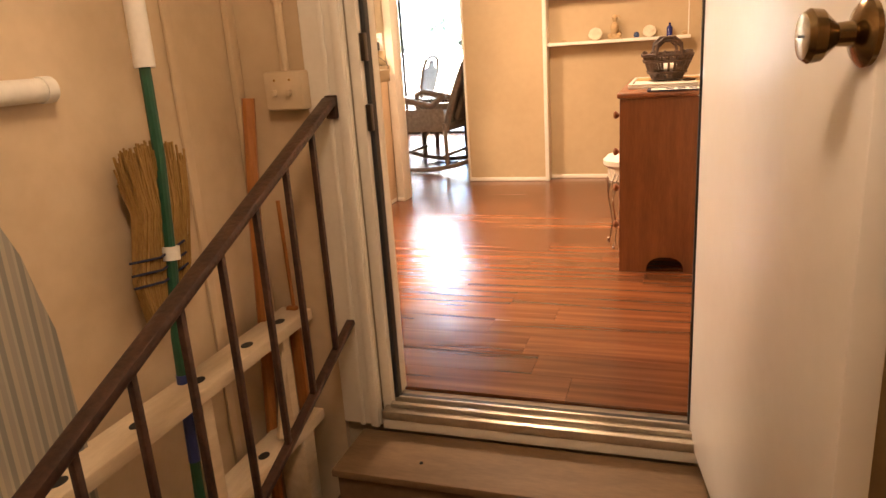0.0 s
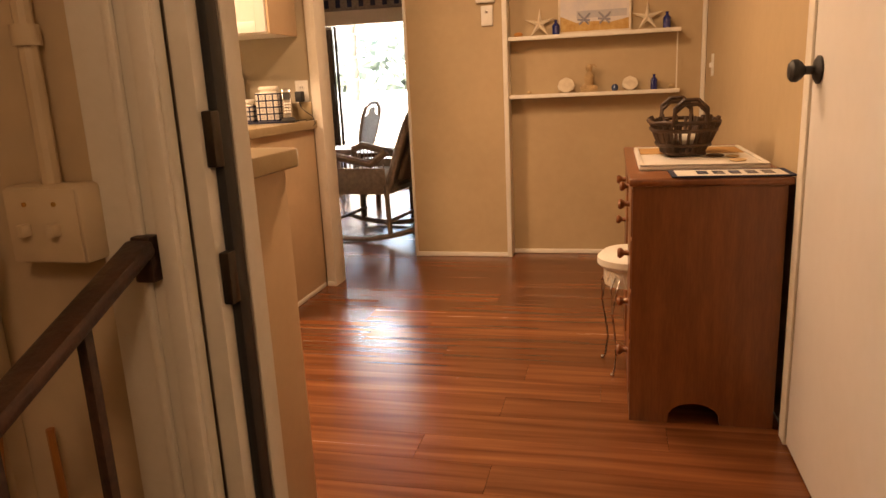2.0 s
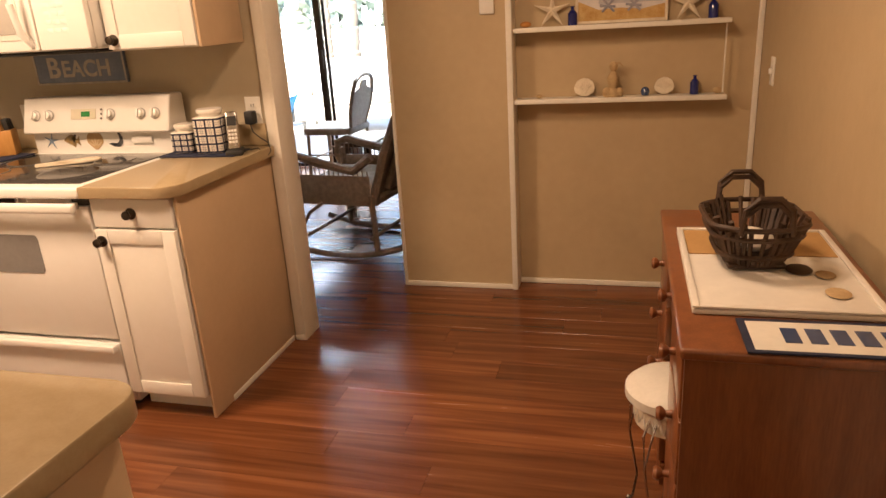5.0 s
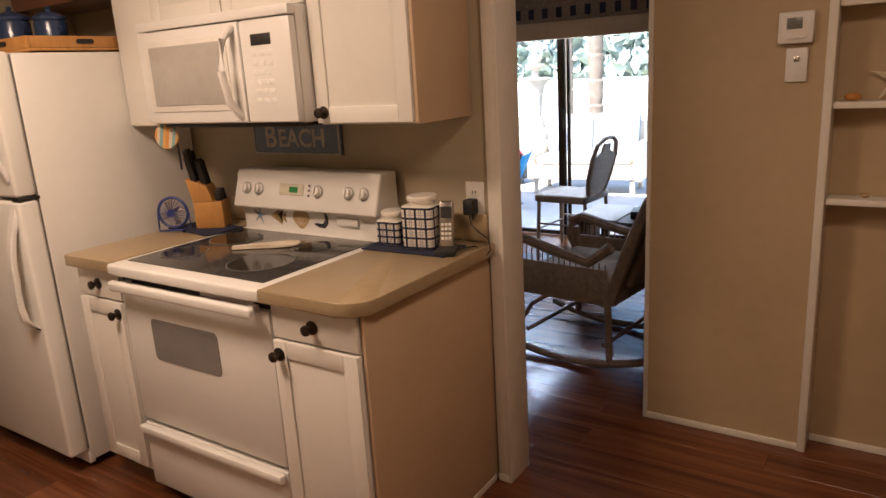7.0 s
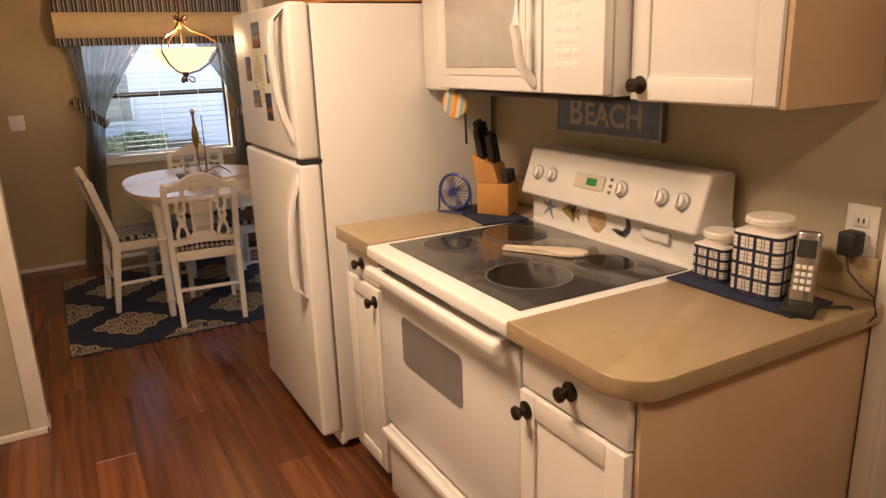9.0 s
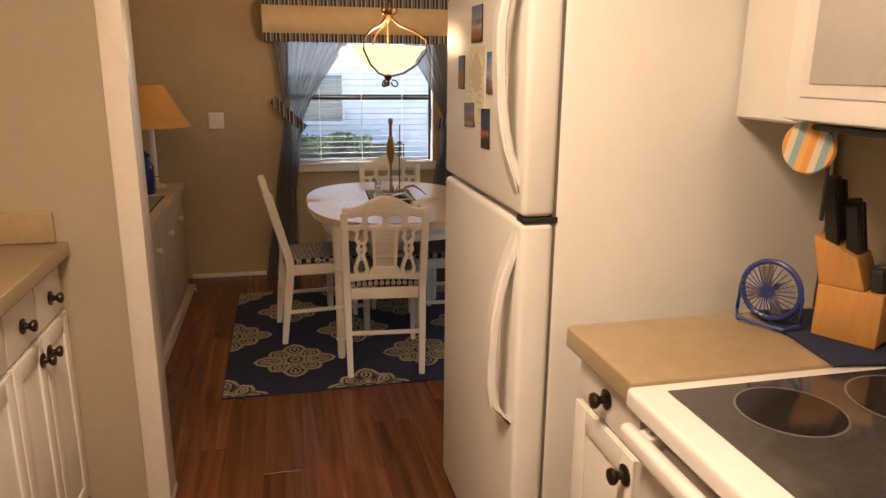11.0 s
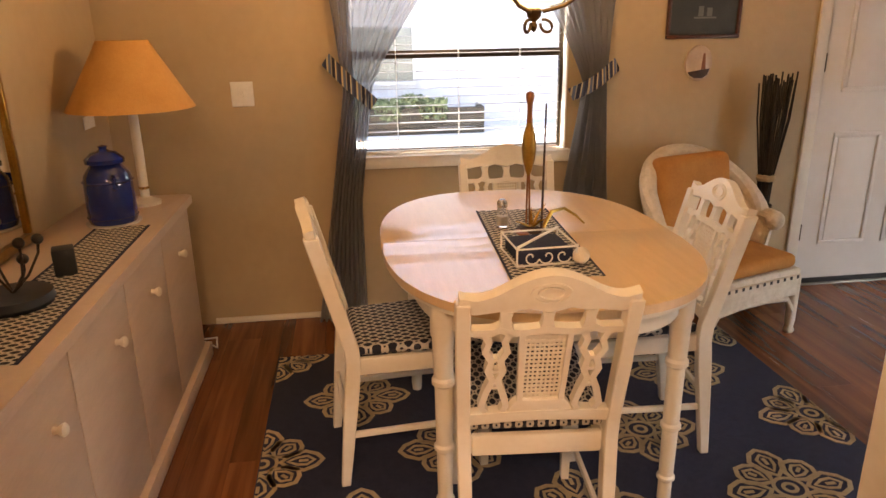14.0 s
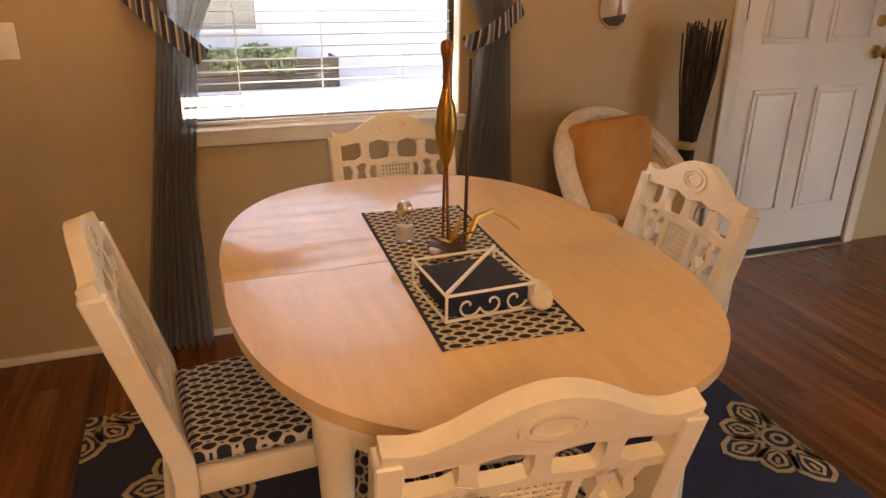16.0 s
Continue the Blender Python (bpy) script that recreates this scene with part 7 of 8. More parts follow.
for k in range(3):
    a = radians(75 + 120 * k)
    c, s = math.cos(a), math.sin(a)
    pts = [(0.022, 1.405), (0.08, 1.420), (0.145, 1.462), (0.196, 1.53), (0.190, 1.585), (0.130, 1.625), (0.06, 1.65), (0.022, 1.685), (0.016, 1.72)]
    part("frame_arm", bm_tube([(r * c, r * s, z) for r, z in pts], 0.0055, 8), M_SCROLL, pn)
    part("lower_scroll", bm_tube([((0.02 + 0.022 * math.sin(t) + 0.004 * t) * c, (0.02 + 0.022 * math.sin(t) + 0.004 * t) * s, 1.385 - 0.022 * (1 - math.cos(t)) + 0.004 * t) for t in [0.45 * q for q in range(11)]], 0.0045, 7), M_SCROLL, pn)
    part("upper_scroll", bm_tube([((0.016 + 0.024 * math.sin(t) + 0.004 * t) * c, (0.016 + 0.024 * math.sin(t) + 0.004 * t) * s, 1.70 + 0.022 * (1 - math.cos(t)) - 0.004 * t) for t in [0.45 * q for q in range(11)]], 0.0045, 7), M_SCROLL, pn)
part("finial", bm_lathe([(0, 1.352), (0.007, 1.358), (0.010, 1.37), (0.006, 1.38), (0.018, 1.392), (0.022, 1.408), (0.014, 1.416)], 20), M_SCROLL, pn)
part("cap", bm_lathe([(0.004, 1.66), (0.016, 1.68), (0.022, 1.70), (0.014, 1.715), (0.006, 1.72)], 20), M_SCROLL, pn)
part("rod", bm_cyl((0, 0, 1.556), (0, 0, 1.665), 0.004), M_SCROLL, pn)
z = 1.735
k = 0
while z < CEIL - 0.03:
    part("chain_link", xform(bm_tube([(0.011 * math.cos(t), 0, 0.018 * math.sin(t)) for t in [2 * math.pi * q / 14 for q in range(14)]], 0.0025, 6, closed=True), Matrix.Translation((0, 0, z)) @ pose(0, 0, 0, 0, 0, 90 * (k % 2))), M_SCROLL, pn)
    z += 0.031
    k += 1
part("ceiling_rose", bm_lathe([(0, CEIL - 0.03), (0.03, CEIL - 0.025), (0.06, CEIL - 0.008), (0.062, CEIL - 0.0005)], 24), M_SCROLL, pn)

# ---- pictures on the west wall ----
M_MAHOG = mat("dark_mahogany", (0.085, 0.030, 0.018), (0.05, 0.018, 0.011), 10, 0.35, stretch=(8, 1, 8))
pf = thing("framed_picture", "small dark framed ship picture on the wall", "picture", m=pose(WX + 0.001, 5.368, 1.40, 0, 0, 90))
part("canvas", bm_box(-0.165, 0.165, -0.010, 0, -0.095, 0.095), mat("dark_ship_canvas", (0.045, 0.05, 0.045), (0.03, 0.034, 0.03), 14, 0.5), pf)
for a in ((-0.182, 0.182, 0.092, 0.110), (-0.182, 0.182, -0.110, -0.092), (-0.182, -0.164, -0.092, 0.092), (0.164, 0.182, -0.092, 0.092)):
    part("frame", bm_box(a[0], a[1], -0.020, 0, a[2], a[3], 0.005), M_MAHOG, pf)
for a in ((-0.05, 0.06, -0.02, -0.012), (-0.03, -0.005, -0.01, 0.035), (0.012, 0.038, -0.01, 0.028)):
    part("painted_ship", bm_box(a[0], a[1], -0.0112, -0.0102, a[2], a[3]), M_SCREEN, pf)
for y, z in ((5.285, 1.725), (5.362, 1.178)):
    pt = thing("wall_plaque", "oval pictorial plaque hung on the wall", "plaque", "oval plaques", m=pose(WX + 0.001, y, z, 0, 0, 90))
    part("disc", bm_prism([(0.066 * math.cos(t), 0.083 * math.sin(t)) for t in [2 * math.pi * k / 36 for k in range(36)]], 0, 0.016, m=pose(0, 0, 0, 90, 0, 0), bevel=0.006), mat("plaque_glaze", (0.52, 0.42, 0.32), (0.45, 0.34, 0.26), 8, 0.25, coat=0.4), pt)
    part("painted_land", bm_prism([(-0.055, -0.04), (0.055, -0.025), (0.045, -0.055), (0.02, -0.07), (-0.02, -0.07), (-0.045, -0.055)], 0.016, 0.0172, m=pose(0, 0, 0, 90, 0, 0)), M_DARKWOOD, pt)
    part("painted_tower", bm_prism([(0.012, -0.03), (0.034, -0.028), (0.028, 0.045), (0.018, 0.045)], 0.016, 0.0172, m=pose(0, 0, 0, 90, 0, 0)), M_DRESSER, pt)

# ---- front door in the west wall ----
ed = thing("door_3", "white six panel front door, closed, black sweep", "door")
tagged(ed, kind="structure")
part("leaf", bm_box(WX - 0.03, WX - 0.002, EY0 + 0.004, EY1 - 0.004, 0.02, 2.045, 0.002), M_DOOR, ed)
for ya, yb in ((EY0 + 0.115, EY0 + 0.385), (EY0 + 0.485, EY0 + 0.755)):
    for za, zb in ((0.22, 0.82), (1.02, 1.62), (1.72, 1.93)):
        f = part("panel", bm_box(WX - 0.002, WX + 0.004, ya + 0.03, yb - 0.03, za + 0.03, zb - 0.03, 0.004), M_DOOR, ed)
        for a in ((ya, yb, za, za + 0.022), (ya, yb, zb - 0.022, zb), (ya, ya + 0.022, za + 0.022, zb - 0.022), (yb - 0.022, yb, za + 0.022, zb - 0.022)):
            part("moulding", bm_box(WX - 0.002, WX + 0.007, *a, 0.004), M_DOOR, f)
part("sweep", bm_box(WX - 0.03, WX + 0.006, EY0 + 0.004, EY1 - 0.004, 0.004, 0.032, 0.002), M_BLACK, ed)
for a in ((EY0 - 0.062, EY0 - 0.002, 0, 2.11), (EY1 + 0.002, EY1 + 0.062, 0, 2.11)):
    part("casing", bm_box(WX + 0.001, WX + 0.018, *a, 0.005), M_TRIM, ed)
part("casing", bm_box(WX + 0.001, WX + 0.018, EY0 - 0.062, EY1 + 0.062, 2.11, 2.17, 0.005), M_TRIM, ed)
part("threshold", bm_box(WX - 0.09, WX + 0.03, EY0 - 0.01, EY1 + 0.01, 0.0005, 0.006, 0.002), M_ALU, ed)
for z in (0.25, 1.12, 1.85):
    part("hinge", bm_box(WX - 0.001, WX + 0.009, EY0 - 0.004, EY0 + 0.010, z, z + 0.09, 0.002), M_BLACKMET, ed)
part("door_knob", xform(bm_lathe([(0, 0), (0.032, 0), (0.030, 0.010), (0.012, 0.016), (0.011, 0.036), (0.024, 0.046), (0.027, 0.060), (0.018, 0.068), (0, 0.069)], 22), Matrix.Translation((WX - 0.002, EY1 - 0.07, 0.97)) @ pose(0, 0, 0, 0, 90, 0)), M_BRASS, ed, "brass knob")
part("deadbolt", xform(bm_lathe([(0, 0), (0.028, 0), (0.026, 0.012), (0, 0.014)], 20), Matrix.Translation((WX - 0.002, EY1 - 0.07, 1.11)) @ pose(0, 0, 0, 0, 90, 0)), M_BRASS, ed)

# ---- wicker armchair ----
def wicker_armchair(m):
    w = thing("wicker_armchair", "white wicker tub chair with rust orange cushions", "armchair", m=m)
    def roll(z0, z1):
        return z0
    outer = []
    for k in range(37):
        a = radians(-20 + 220 * k / 36)
        outer.append((0.30 * math.cos(a), 0.27 * math.sin(a), 0.52 + 0.30 * max(0, math.sin(a)) ** 0.8 if a > 0 and a < math.pi else 0.52))
    part("rolled_rim", bm_tube([(x, y, z) for x, y, z in outer], 0.038, 10), M_WICKERW, w)
    for s in (0, -1):
        x, y, z = outer[s]
        part("arm_end", bm_ball((x, y - 0.0, z - 0.01), 0.044, (1, 1, 1.1)), M_WICKERW, w)
    bm = bmesh.new()
    rows = []
    for v in range(13):
        f = v / 12
        row = []
        for x, y, z in outer:
            row.append(bm.verts.new((x * (0.86 + 0.14 * f), y * (0.88 + 0.12 * f), 0.30 + (z - 0.30) * f)))
        rows.append(row)
    inner_rows = [[bm.verts.new((v.co.x * 0.93, v.co.y * 0.93, v.co.z)) for v in r] for r in rows]
    for rr_ in (rows, inner_rows):
        for a, b in zip(rr_, rr_[1:]):
            for k in range(36):
                bm.faces.new((a[k], a[k + 1], b[k + 1], b[k]))
    part("woven_back", bm, M_WICKERW, w)
    for v in range(2, 24):
        f = v / 24
        part("weave", bm_tube([(x * (0.862 + 0.14 * f), y * (0.882 + 0.12 * f), 0.30 + (z - 0.30) * f + 0.003 * ((k + v) % 2)) for k, (x, y, z) in enumerate(outer)], 0.0075, 6), M_WICKERW, w)
    part("seat_frame", bm_prism([(0.27 * math.cos(radians(a)), 0.245 * math.sin(radians(a)) - 0.02) for a in range(-10, 191, 10)] + [(-0.27, -0.27), (0.27, -0.27)], 0.27, 0.33, bevel=0.012), M_WICKERW, w)
    part("apron", bm_box(-0.26, 0.26, -0.285, -0.262, 0.20, 0.30, 0.006), M_WICKERW, w)
    for k in range(13):
        x = -0.24 + 0.04 * k
        part("apron_gap", bm_box(x - 0.006, x + 0.006, -0.287, -0.2845, 0.285, 0.30), M_BLACK, w)
    part("apron_arch", bm_tube([(-0.24, -0.275, 0.12), (-0.20, -0.275, 0.185), (-0.08, -0.275, 0.20), (0.08, -0.275, 0.20), (0.20, -0.275, 0.185), (0.24, -0.275, 0.12)], 0.014, 8), M_WICKERW, w)
    for x, y in ((-0.255, -0.265), (0.255, -0.265), (-0.20, 0.20), (0.20, 0.20)):
        part("leg", bm_lathe([(0, 0), (0.020, 0), (0.024, 0.012), (0.018, 0.03), (0.022, 0.06), (0.022, 0.28), (0.016, 0.30)], 14, m=Matrix.Translation((x, y, 0))), M_WICKERW, w)
    bm = bm_box(-0.235, 0.235, -0.28, 0.18, 0.335, 0.405, 0.03, 3)
    part("seat_cushion", bm, M_ORANGE, w, "rust orange seat cushion")
    bm = bm_box(-0.205, 0.205, -0.055, 0.055, 0, 0.42, 0.045, 4)
    part("back_pillow", xform(bm, Matrix.Translation((0, 0.10, 0.41)) @ pose(0, 0, 0, -10, 0, 0)), M_ORANGE, w, "rust orange back pillow")
wicker_armchair(pose(-6.66, 5.31, 0.001, 0, 0, 108) @ Matrix.Diagonal((1.05, 1.0, 0.95, 1)))

# dried sticks in a floor vase
vs_ = thing("stick_bundle", "tall bundle of dark dried sticks in a vase", "dried sticks", m=pose(-6.90, 5.70, 0))
part("vase", bm_lathe([(0, 0.001), (0.055, 0.001), (0.06, 0.02), (0.045, 0.2), (0.040, 0.42), (0.046, 0.50), (0.044, 0.50), (0.036, 0.42)], 22), M_DARKWOOD, vs_)
part("raffia_tie", bm_lathe([(0.040, 0.62), (0.045, 0.635), (0.040, 0.65)], 16), M_SAND, vs_, "tan raffia tie")
rng = random.Random(9)
M_STICK = mat("dark_dried_twig", (0.045, 0.035, 0.022), (0.022, 0.017, 0.011), 30, 0.8)
for k in range(46):
    a, r = rng.uniform(0, 2 * math.pi), math.sqrt(rng.uniform(0, 1))
    top = rng.uniform(1.07, 1.14)
    part("stick", bm_tube([(0.016 * r * math.cos(a), 0.016 * r * math.sin(a), 0.10), (0.033 * r * math.cos(a), 0.033 * r * math.sin(a), 0.64), (0.060 * r * math.cos(a + 0.1), 0.078 * r * math.sin(a + 0.1), 0.92), (0.066 * r * math.cos(a), 0.088 * r * math.sin(a), top)], 0.0042, 5), M_STICK, vs_)

# ---- living room beyond the doorway ----
def rocking_chair(m):
    r = thing("rocking_chair", "brown wicker rocking chair with a pale cushion", "rocking chair", m=m)
    for s in (-1, 1):
        x = s * 0.265
        part("rocker", bm_tube([(x, 0.40 - 0.80 * k / 14, 0.018 + 0.085 * ((k / 14 - 0.45) / 0.55) ** 2) for k in range(15)], 0.017, 8), M_WICKERB, r)
        part("front_leg", bm_tube([(x, 0.25, 0.03), (x, 0.25, 0.30), (x, 0.26, 0.50)], 0.017, 8), M_WICKERB, r)
        part("rear_leg", bm_tube([(x, -0.20, 0.035), (x, -0.19, 0.36)], 0.016, 8), M_WICKERB, r)
        part("arm", bm_tube([(x, 0.25, 0.36), (x, 0.295, 0.46), (x, 0.285, 0.53), (x, 0.22, 0.555), (x, 0.08, 0.52), (x, -0.10, 0.485), (x * 0.95, -0.20, 0.56)], 0.024, 8), M_WICKERB, r)
        for k in range(16):
            y = 0.24 - 0.028 * k
            part("arm_stake", bm_cyl((x, y, 0.33), (x, y, 0.545 - 0.004 * k), 0.0035, n=6), M_WICKERB, r)
        part("arm_panel", bm_box(x - 0.004, x + 0.004, -0.19, 0.235, 0.30, 0.46, 0.002), M_WICKERB, r)
        part("brace", bm_tube([(x, 0.25, 0.16), (x, 0.19, 0.25), (x, 0.10, 0.31)], 0.010, 6), M_WICKERB, r)
    part("seat", bm_box(-0.26, 0.26, -0.22, 0.26, 0.30, 0.355, 0.012), M_WICKERB, r)
    part("cushion", bm_box(-0.225, 0.225, -0.18, 0.24, 0.357, 0.415, 0.024, 3), mat("faded_floral_cloth", (0.42, 0.36, 0.28), (0.26, 0.22, 0.18), 12, 0.9), r, "faded floral cushion")
    out = [(-0.25, 0.0), (0.25, 0.0), (0.285, 0.25), (0.27, 0.45), (0.20, 0.56), (0.10, 0.605), (0.0, 0.615), (-0.10, 0.605), (-0.20, 0.56), (-0.27, 0.45), (-0.285, 0.25)]
    Bk = Matrix.Translation((0, -0.20, 0.34)) @ pose(0, 0, 0, 90 + 22, 0, 0)
    part("woven_back", bm_prism(out, -0.008, 0.008, m=Bk), M_WICKERB, r)
    part("back_rim", xform(bm_tube([(x, y, 0) for x, y in out], 0.026, 8, closed=True), Bk), M_WICKERB, r)
    part("back_pad", xform(bm_box(-0.20, 0.20, 0.05, 0.45, 0.010, 0.05, 0.018, 3), Bk), M_WICKERB, r)
    for y in (-0.17, 0.22):
        part("cross_rail", bm_cyl((-0.26, y, 0.12), (0.26, y, 0.12), 0.011), M_WICKERB, r)
rocking_chair(pose(-2.14, 6.33, 0.0, 0, 0, 83) @ Matrix.Scale(1.14, 4))


M_CUSHC = mat("worn_grey_cushion", (0.34, 0.30, 0.26), (0.24, 0.21, 0.18), 14, 0.7)
M_WICKERC = mat("grey_brown_wicker", (0.40, 0.33, 0.25), (0.29, 0.23, 0.17), 40, 0.55, bump=0.8, bscale=110)


def wicker_side_chair(m):
    c = thing("wicker_side_chair", "grey-brown wicker dining chair with a padded seat", "chair", m=m)
    for x, y in ((-0.20, 0.2), (0.20, 0.2), (-0.19, -0.2), (0.19, -0.2)):
        part("leg", bm_tube([(x * 1.06, y * 1.08, 0.0), (x, y, 0.45)], 0.016, 8), M_WICKERC, c)
    part("seat", bm_box(-0.225, 0.225, -0.22, 0.235, 0.42, 0.485, 0.022, 3), M_CUSHC, c)
    Bk = Matrix.Translation((0, -0.20, 0.47)) @ pose(0, 0, 0, 90 + 14, 0, 0)
    out = [(0.14, 0), (0.20, 0.15), (0.21, 0.32), (0.17, 0.42), (0.09, 0.46), (0, 0.468), (-0.09, 0.46), (-0.17, 0.42), (-0.21, 0.32), (-0.20, 0.15), (-0.14, 0)]
    part("back_rim", xform(bm_tube([(x, y, 0) for x, y in out], 0.018, 8, closed=True), Bk), M_WICKERC, c)
    part("woven_back", bm_prism([(0.13, 0), (0.19, 0.15), (0.20, 0.32), (0.07, 0.36), (0.05, 0.42), (-0.05, 0.42), (-0.07, 0.36), (-0.20, 0.32), (-0.19, 0.15), (-0.13, 0)], -0.008, 0.008, m=Bk), M_WICKERC, c)
    for y in (-0.2, 0.2):
        part("stretcher", bm_cyl((-0.2, y, 0.2), (0.2, y, 0.2), 0.008), M_WICKERC, c)
    for x in (-0.2, 0.2):
        part("stretcher", bm_cyl((x, -0.2, 0.24), (x, 0.2, 0.24), 0.008), M_WICKERC, c)
wicker_side_chair(pose(-3.07, 8.2, 0.0, 0, 0, 86))
stb = thing("side_table", "low dark side table draped with a white cloth", "table", m=pose(-2.30, 7.25, 0))
part("top", bm_box(-0.26, 0.26, -0.24, 0.24, 0.50, 0.53, 0.006), M_DARKWOOD, stb)
for x in (-0.22, 0.22):
    for y in (-0.2, 0.2):
        part("leg", bm_box(x - 0.02, x + 0.02, y - 0.02, y + 0.02, 0.0, 0.5, 0.003), M_DARKWOOD, stb)
bm = bm_box(-0.27, 0.02, -0.245, 0.245, 0.532, 0.54, 0.004)
bm_box(-0.278, -0.266, -0.245, 0.245, 0.30, 0.54, 0.004, bm=bm)
single("white_cloth", bm, M_IVORYCLOTH, "white cloth draped over the side table", "cloth", m=pose(-2.30, 7.25, 0))
single("folded_paper", bm_prism([(-0.10, -0.07), (0.10, -0.07), (0.10, 0.07), (-0.10, 0.07)], 0, 0.05, bevel=0.008), M_BLACK, "dark folded case on the side table", "case", m=pose(-2.14, 7.2, 0.531, 0, 0, 12))

sl = thing("window_2", "dark framed sliding glass door to the patio", "sliding door")
tagged(sl, kind="structure")
SM = -3.345
for a in ((SX0, SX0 + 0.05), (SX1 - 0.05, SX1), (SM - 0.035, SM + 0.03)):
    part("window_frame", bm_box(a[0], a[1], SY + 0.02, SY + 0.06, 0.0, 2.03, 0.003), M_BLACKMET, sl)
part("window_frame", bm_box(SM + 0.032, SM + 0.062, SY + 0.062, SY + 0.085, 0.03, 2.0, 0.003), M_BLACKMET, sl)
for a in ((0.0, 0.035), (1.98, 2.03)):
    part("window_frame", bm_box(SX0 + 0.05, SX1 - 0.05, SY + 0.021, SY + 0.059, *a, 0.003), M_BLACKMET, sl)
for a in ((SX0 + 0.05, SM - 0.035), (SM + 0.03, SX1 - 0.05)):
    p = part("pane", bm_box(a[0], a[1], SY + 0.036, SY + 0.042, 0.035, 1.98), M_PANE, sl)
    p.visible_shadow = False
part("handle", bm_box(SM + 0.0, SM + 0.02, SY + 0.0, SY + 0.02, 0.95, 1.12, 0.004), M_BLACKMET, sl)
vb = thing("slider_valance", "tan valance with dark patterned band over the slider", "valance")
part("tan_band", bm_box(SX0 - 0.1, SX1 + 0.1, SY - 0.10, SY - 0.01, 1.70, 1.84, 0.01), M_PANELTAN, vb)
part("pattern_band", bm_box(SX0 - 0.1, SX1 + 0.1, SY - 0.105, SY - 0.01, 1.842, 2.20, 0.01), M_WICKERB, vb)
for k in range(18):
    x = SX0 + 0.0 + k * 0.125
    part("pattern_motif", bm_box(x, x + 0.05, SY - 0.108, SY - 0.1055, 1.87, 1.95), M_NAVY, vb)
bm = bmesh.new()
rows = []
for z in (0.02, 1.0, 1.72):
    rows.append([bm.verts.new((-2.47 + 0.22 * k / 40, SY - 0.06 + 0.018 * math.sin(k * 1.25), z)) for k in range(41)])
for a, b in zip(rows, rows[1:]):
    for k in range(40):
        bm.faces.new((a[k], a[k + 1], b[k + 1], b[k]))
sc = thing("side_curtain", "pale gathered curtain beside the sliding door", "curtain")
part("cloth", bm, M_IVORYCLOTH, sc)

# ---- outdoors ----
M_CONC = mat("sunlit_concrete", (0.62, 0.60, 0.56), (0.52, 0.50, 0.46), 3, 0.85, bump=0.2, bscale=60)
M_GRASS = mat("dry_lawn", (0.10, 0.14, 0.035), (0.16, 0.17, 0.06), 3, 0.9, bump=0.5, bscale=40)
M_SIDING = mat("white_lap_siding", (0.80, 0.80, 0.80), (0.76, 0.76, 0.77), 2, 0.6)
M_LEAF = mat("hedge_leaf", (0.12, 0.15, 0.065), (0.07, 0.10, 0.04), 8, 0.6, random_tint=0.0)
M_TRUNK = mat("palm_trunk", (0.25, 0.20, 0.15), (0.16, 0.12, 0.09), 10, 0.9, bump=0.8, bscale=30)
M_SAND = mat("pale_dry_ground", (0.40, 0.38, 0.29), (0.30, 0.31, 0.20), 1.5, 0.9, bump=0.4, bscale=40)
setting("ground", bm_box(-90, 90, -60, 120, -0.62, -0.56), M_SAND)
setting("pavement_patio", bm_box(-7.0, 1.0, 8.72, 13.0, -0.20, -0.03), M_CONC)
setting("pavement_path", bm_box(-15.6, -7.2, -4, 14, -0.50, -0.30), M_CONC)
# neighbouring house, white siding
M_LAP = mat("pale_grey_lap_siding", (0.46, 0.47, 0.49), (0.42, 0.43, 0.45), 2, 0.6)
nb_ = thing("house", "pale neighbouring house with lap siding", "house", m=pose(-4.65, 0, 0))
part("wall", bm_box(-11.2, -10.95, -6, 14, -0.4, 3.4), M_LAP, nb_)
for k in range(22):
    z = -0.35 + k * 0.16
    bm = bm_box(-10.95, -10.935, -6, 14, z, z + 0.155)
    for v in bm.verts:
        if v.co.z > z + 0.1 and v.co.x > -10.94:
            v.co.x -= 0.011
    part("siding_board", bm, M_LAP, nb_)
wn_ = part("window", bm_box(-10.93, -10.90, 3.75, 4.80, 0.46, 1.30, 0.004), M_SCREEN, nb_)
part("frame", bm_box(-10.90, -10.885, 3.70, 4.85, 0.40, 0.46, 0.003), M_LAP, wn_)
part("frame", bm_box(-10.90, -10.885, 4.80, 4.85, 0.46, 1.34, 0.003), M_LAP, wn_)
part("roof", bm_box(-11.6, -10.4, -6.3, 14.3, 3.4, 3.55, 0.01), M_WICKERB, nb_)
pb = thing("planter_wall", "dark low slatted planter wall around the hedge", "planter")
for k in range(4):
    part("slat", bm_box(-14.76, -14.72, 3.3, 5.84, -0.298 + k * 0.105, -0.203 + k * 0.105, 0.006), M_STICK, pb)
    part("slat", bm_box(-15.3, -14.76, 5.80, 5.84, -0.298 + k * 0.105, -0.203 + k * 0.105, 0.006), M_STICK, pb)
for y in (3.35, 4.5, 5.76):
    part("post", bm_box(-14.82, -14.765, y - 0.03, y + 0.03, -0.299, 0.115, 0.004), M_STICK, pb)
hb = thing("hedge", "clipped green hedge in front of the neighbouring house", "hedge")
rng = random.Random(3)
bm = bmesh.new()
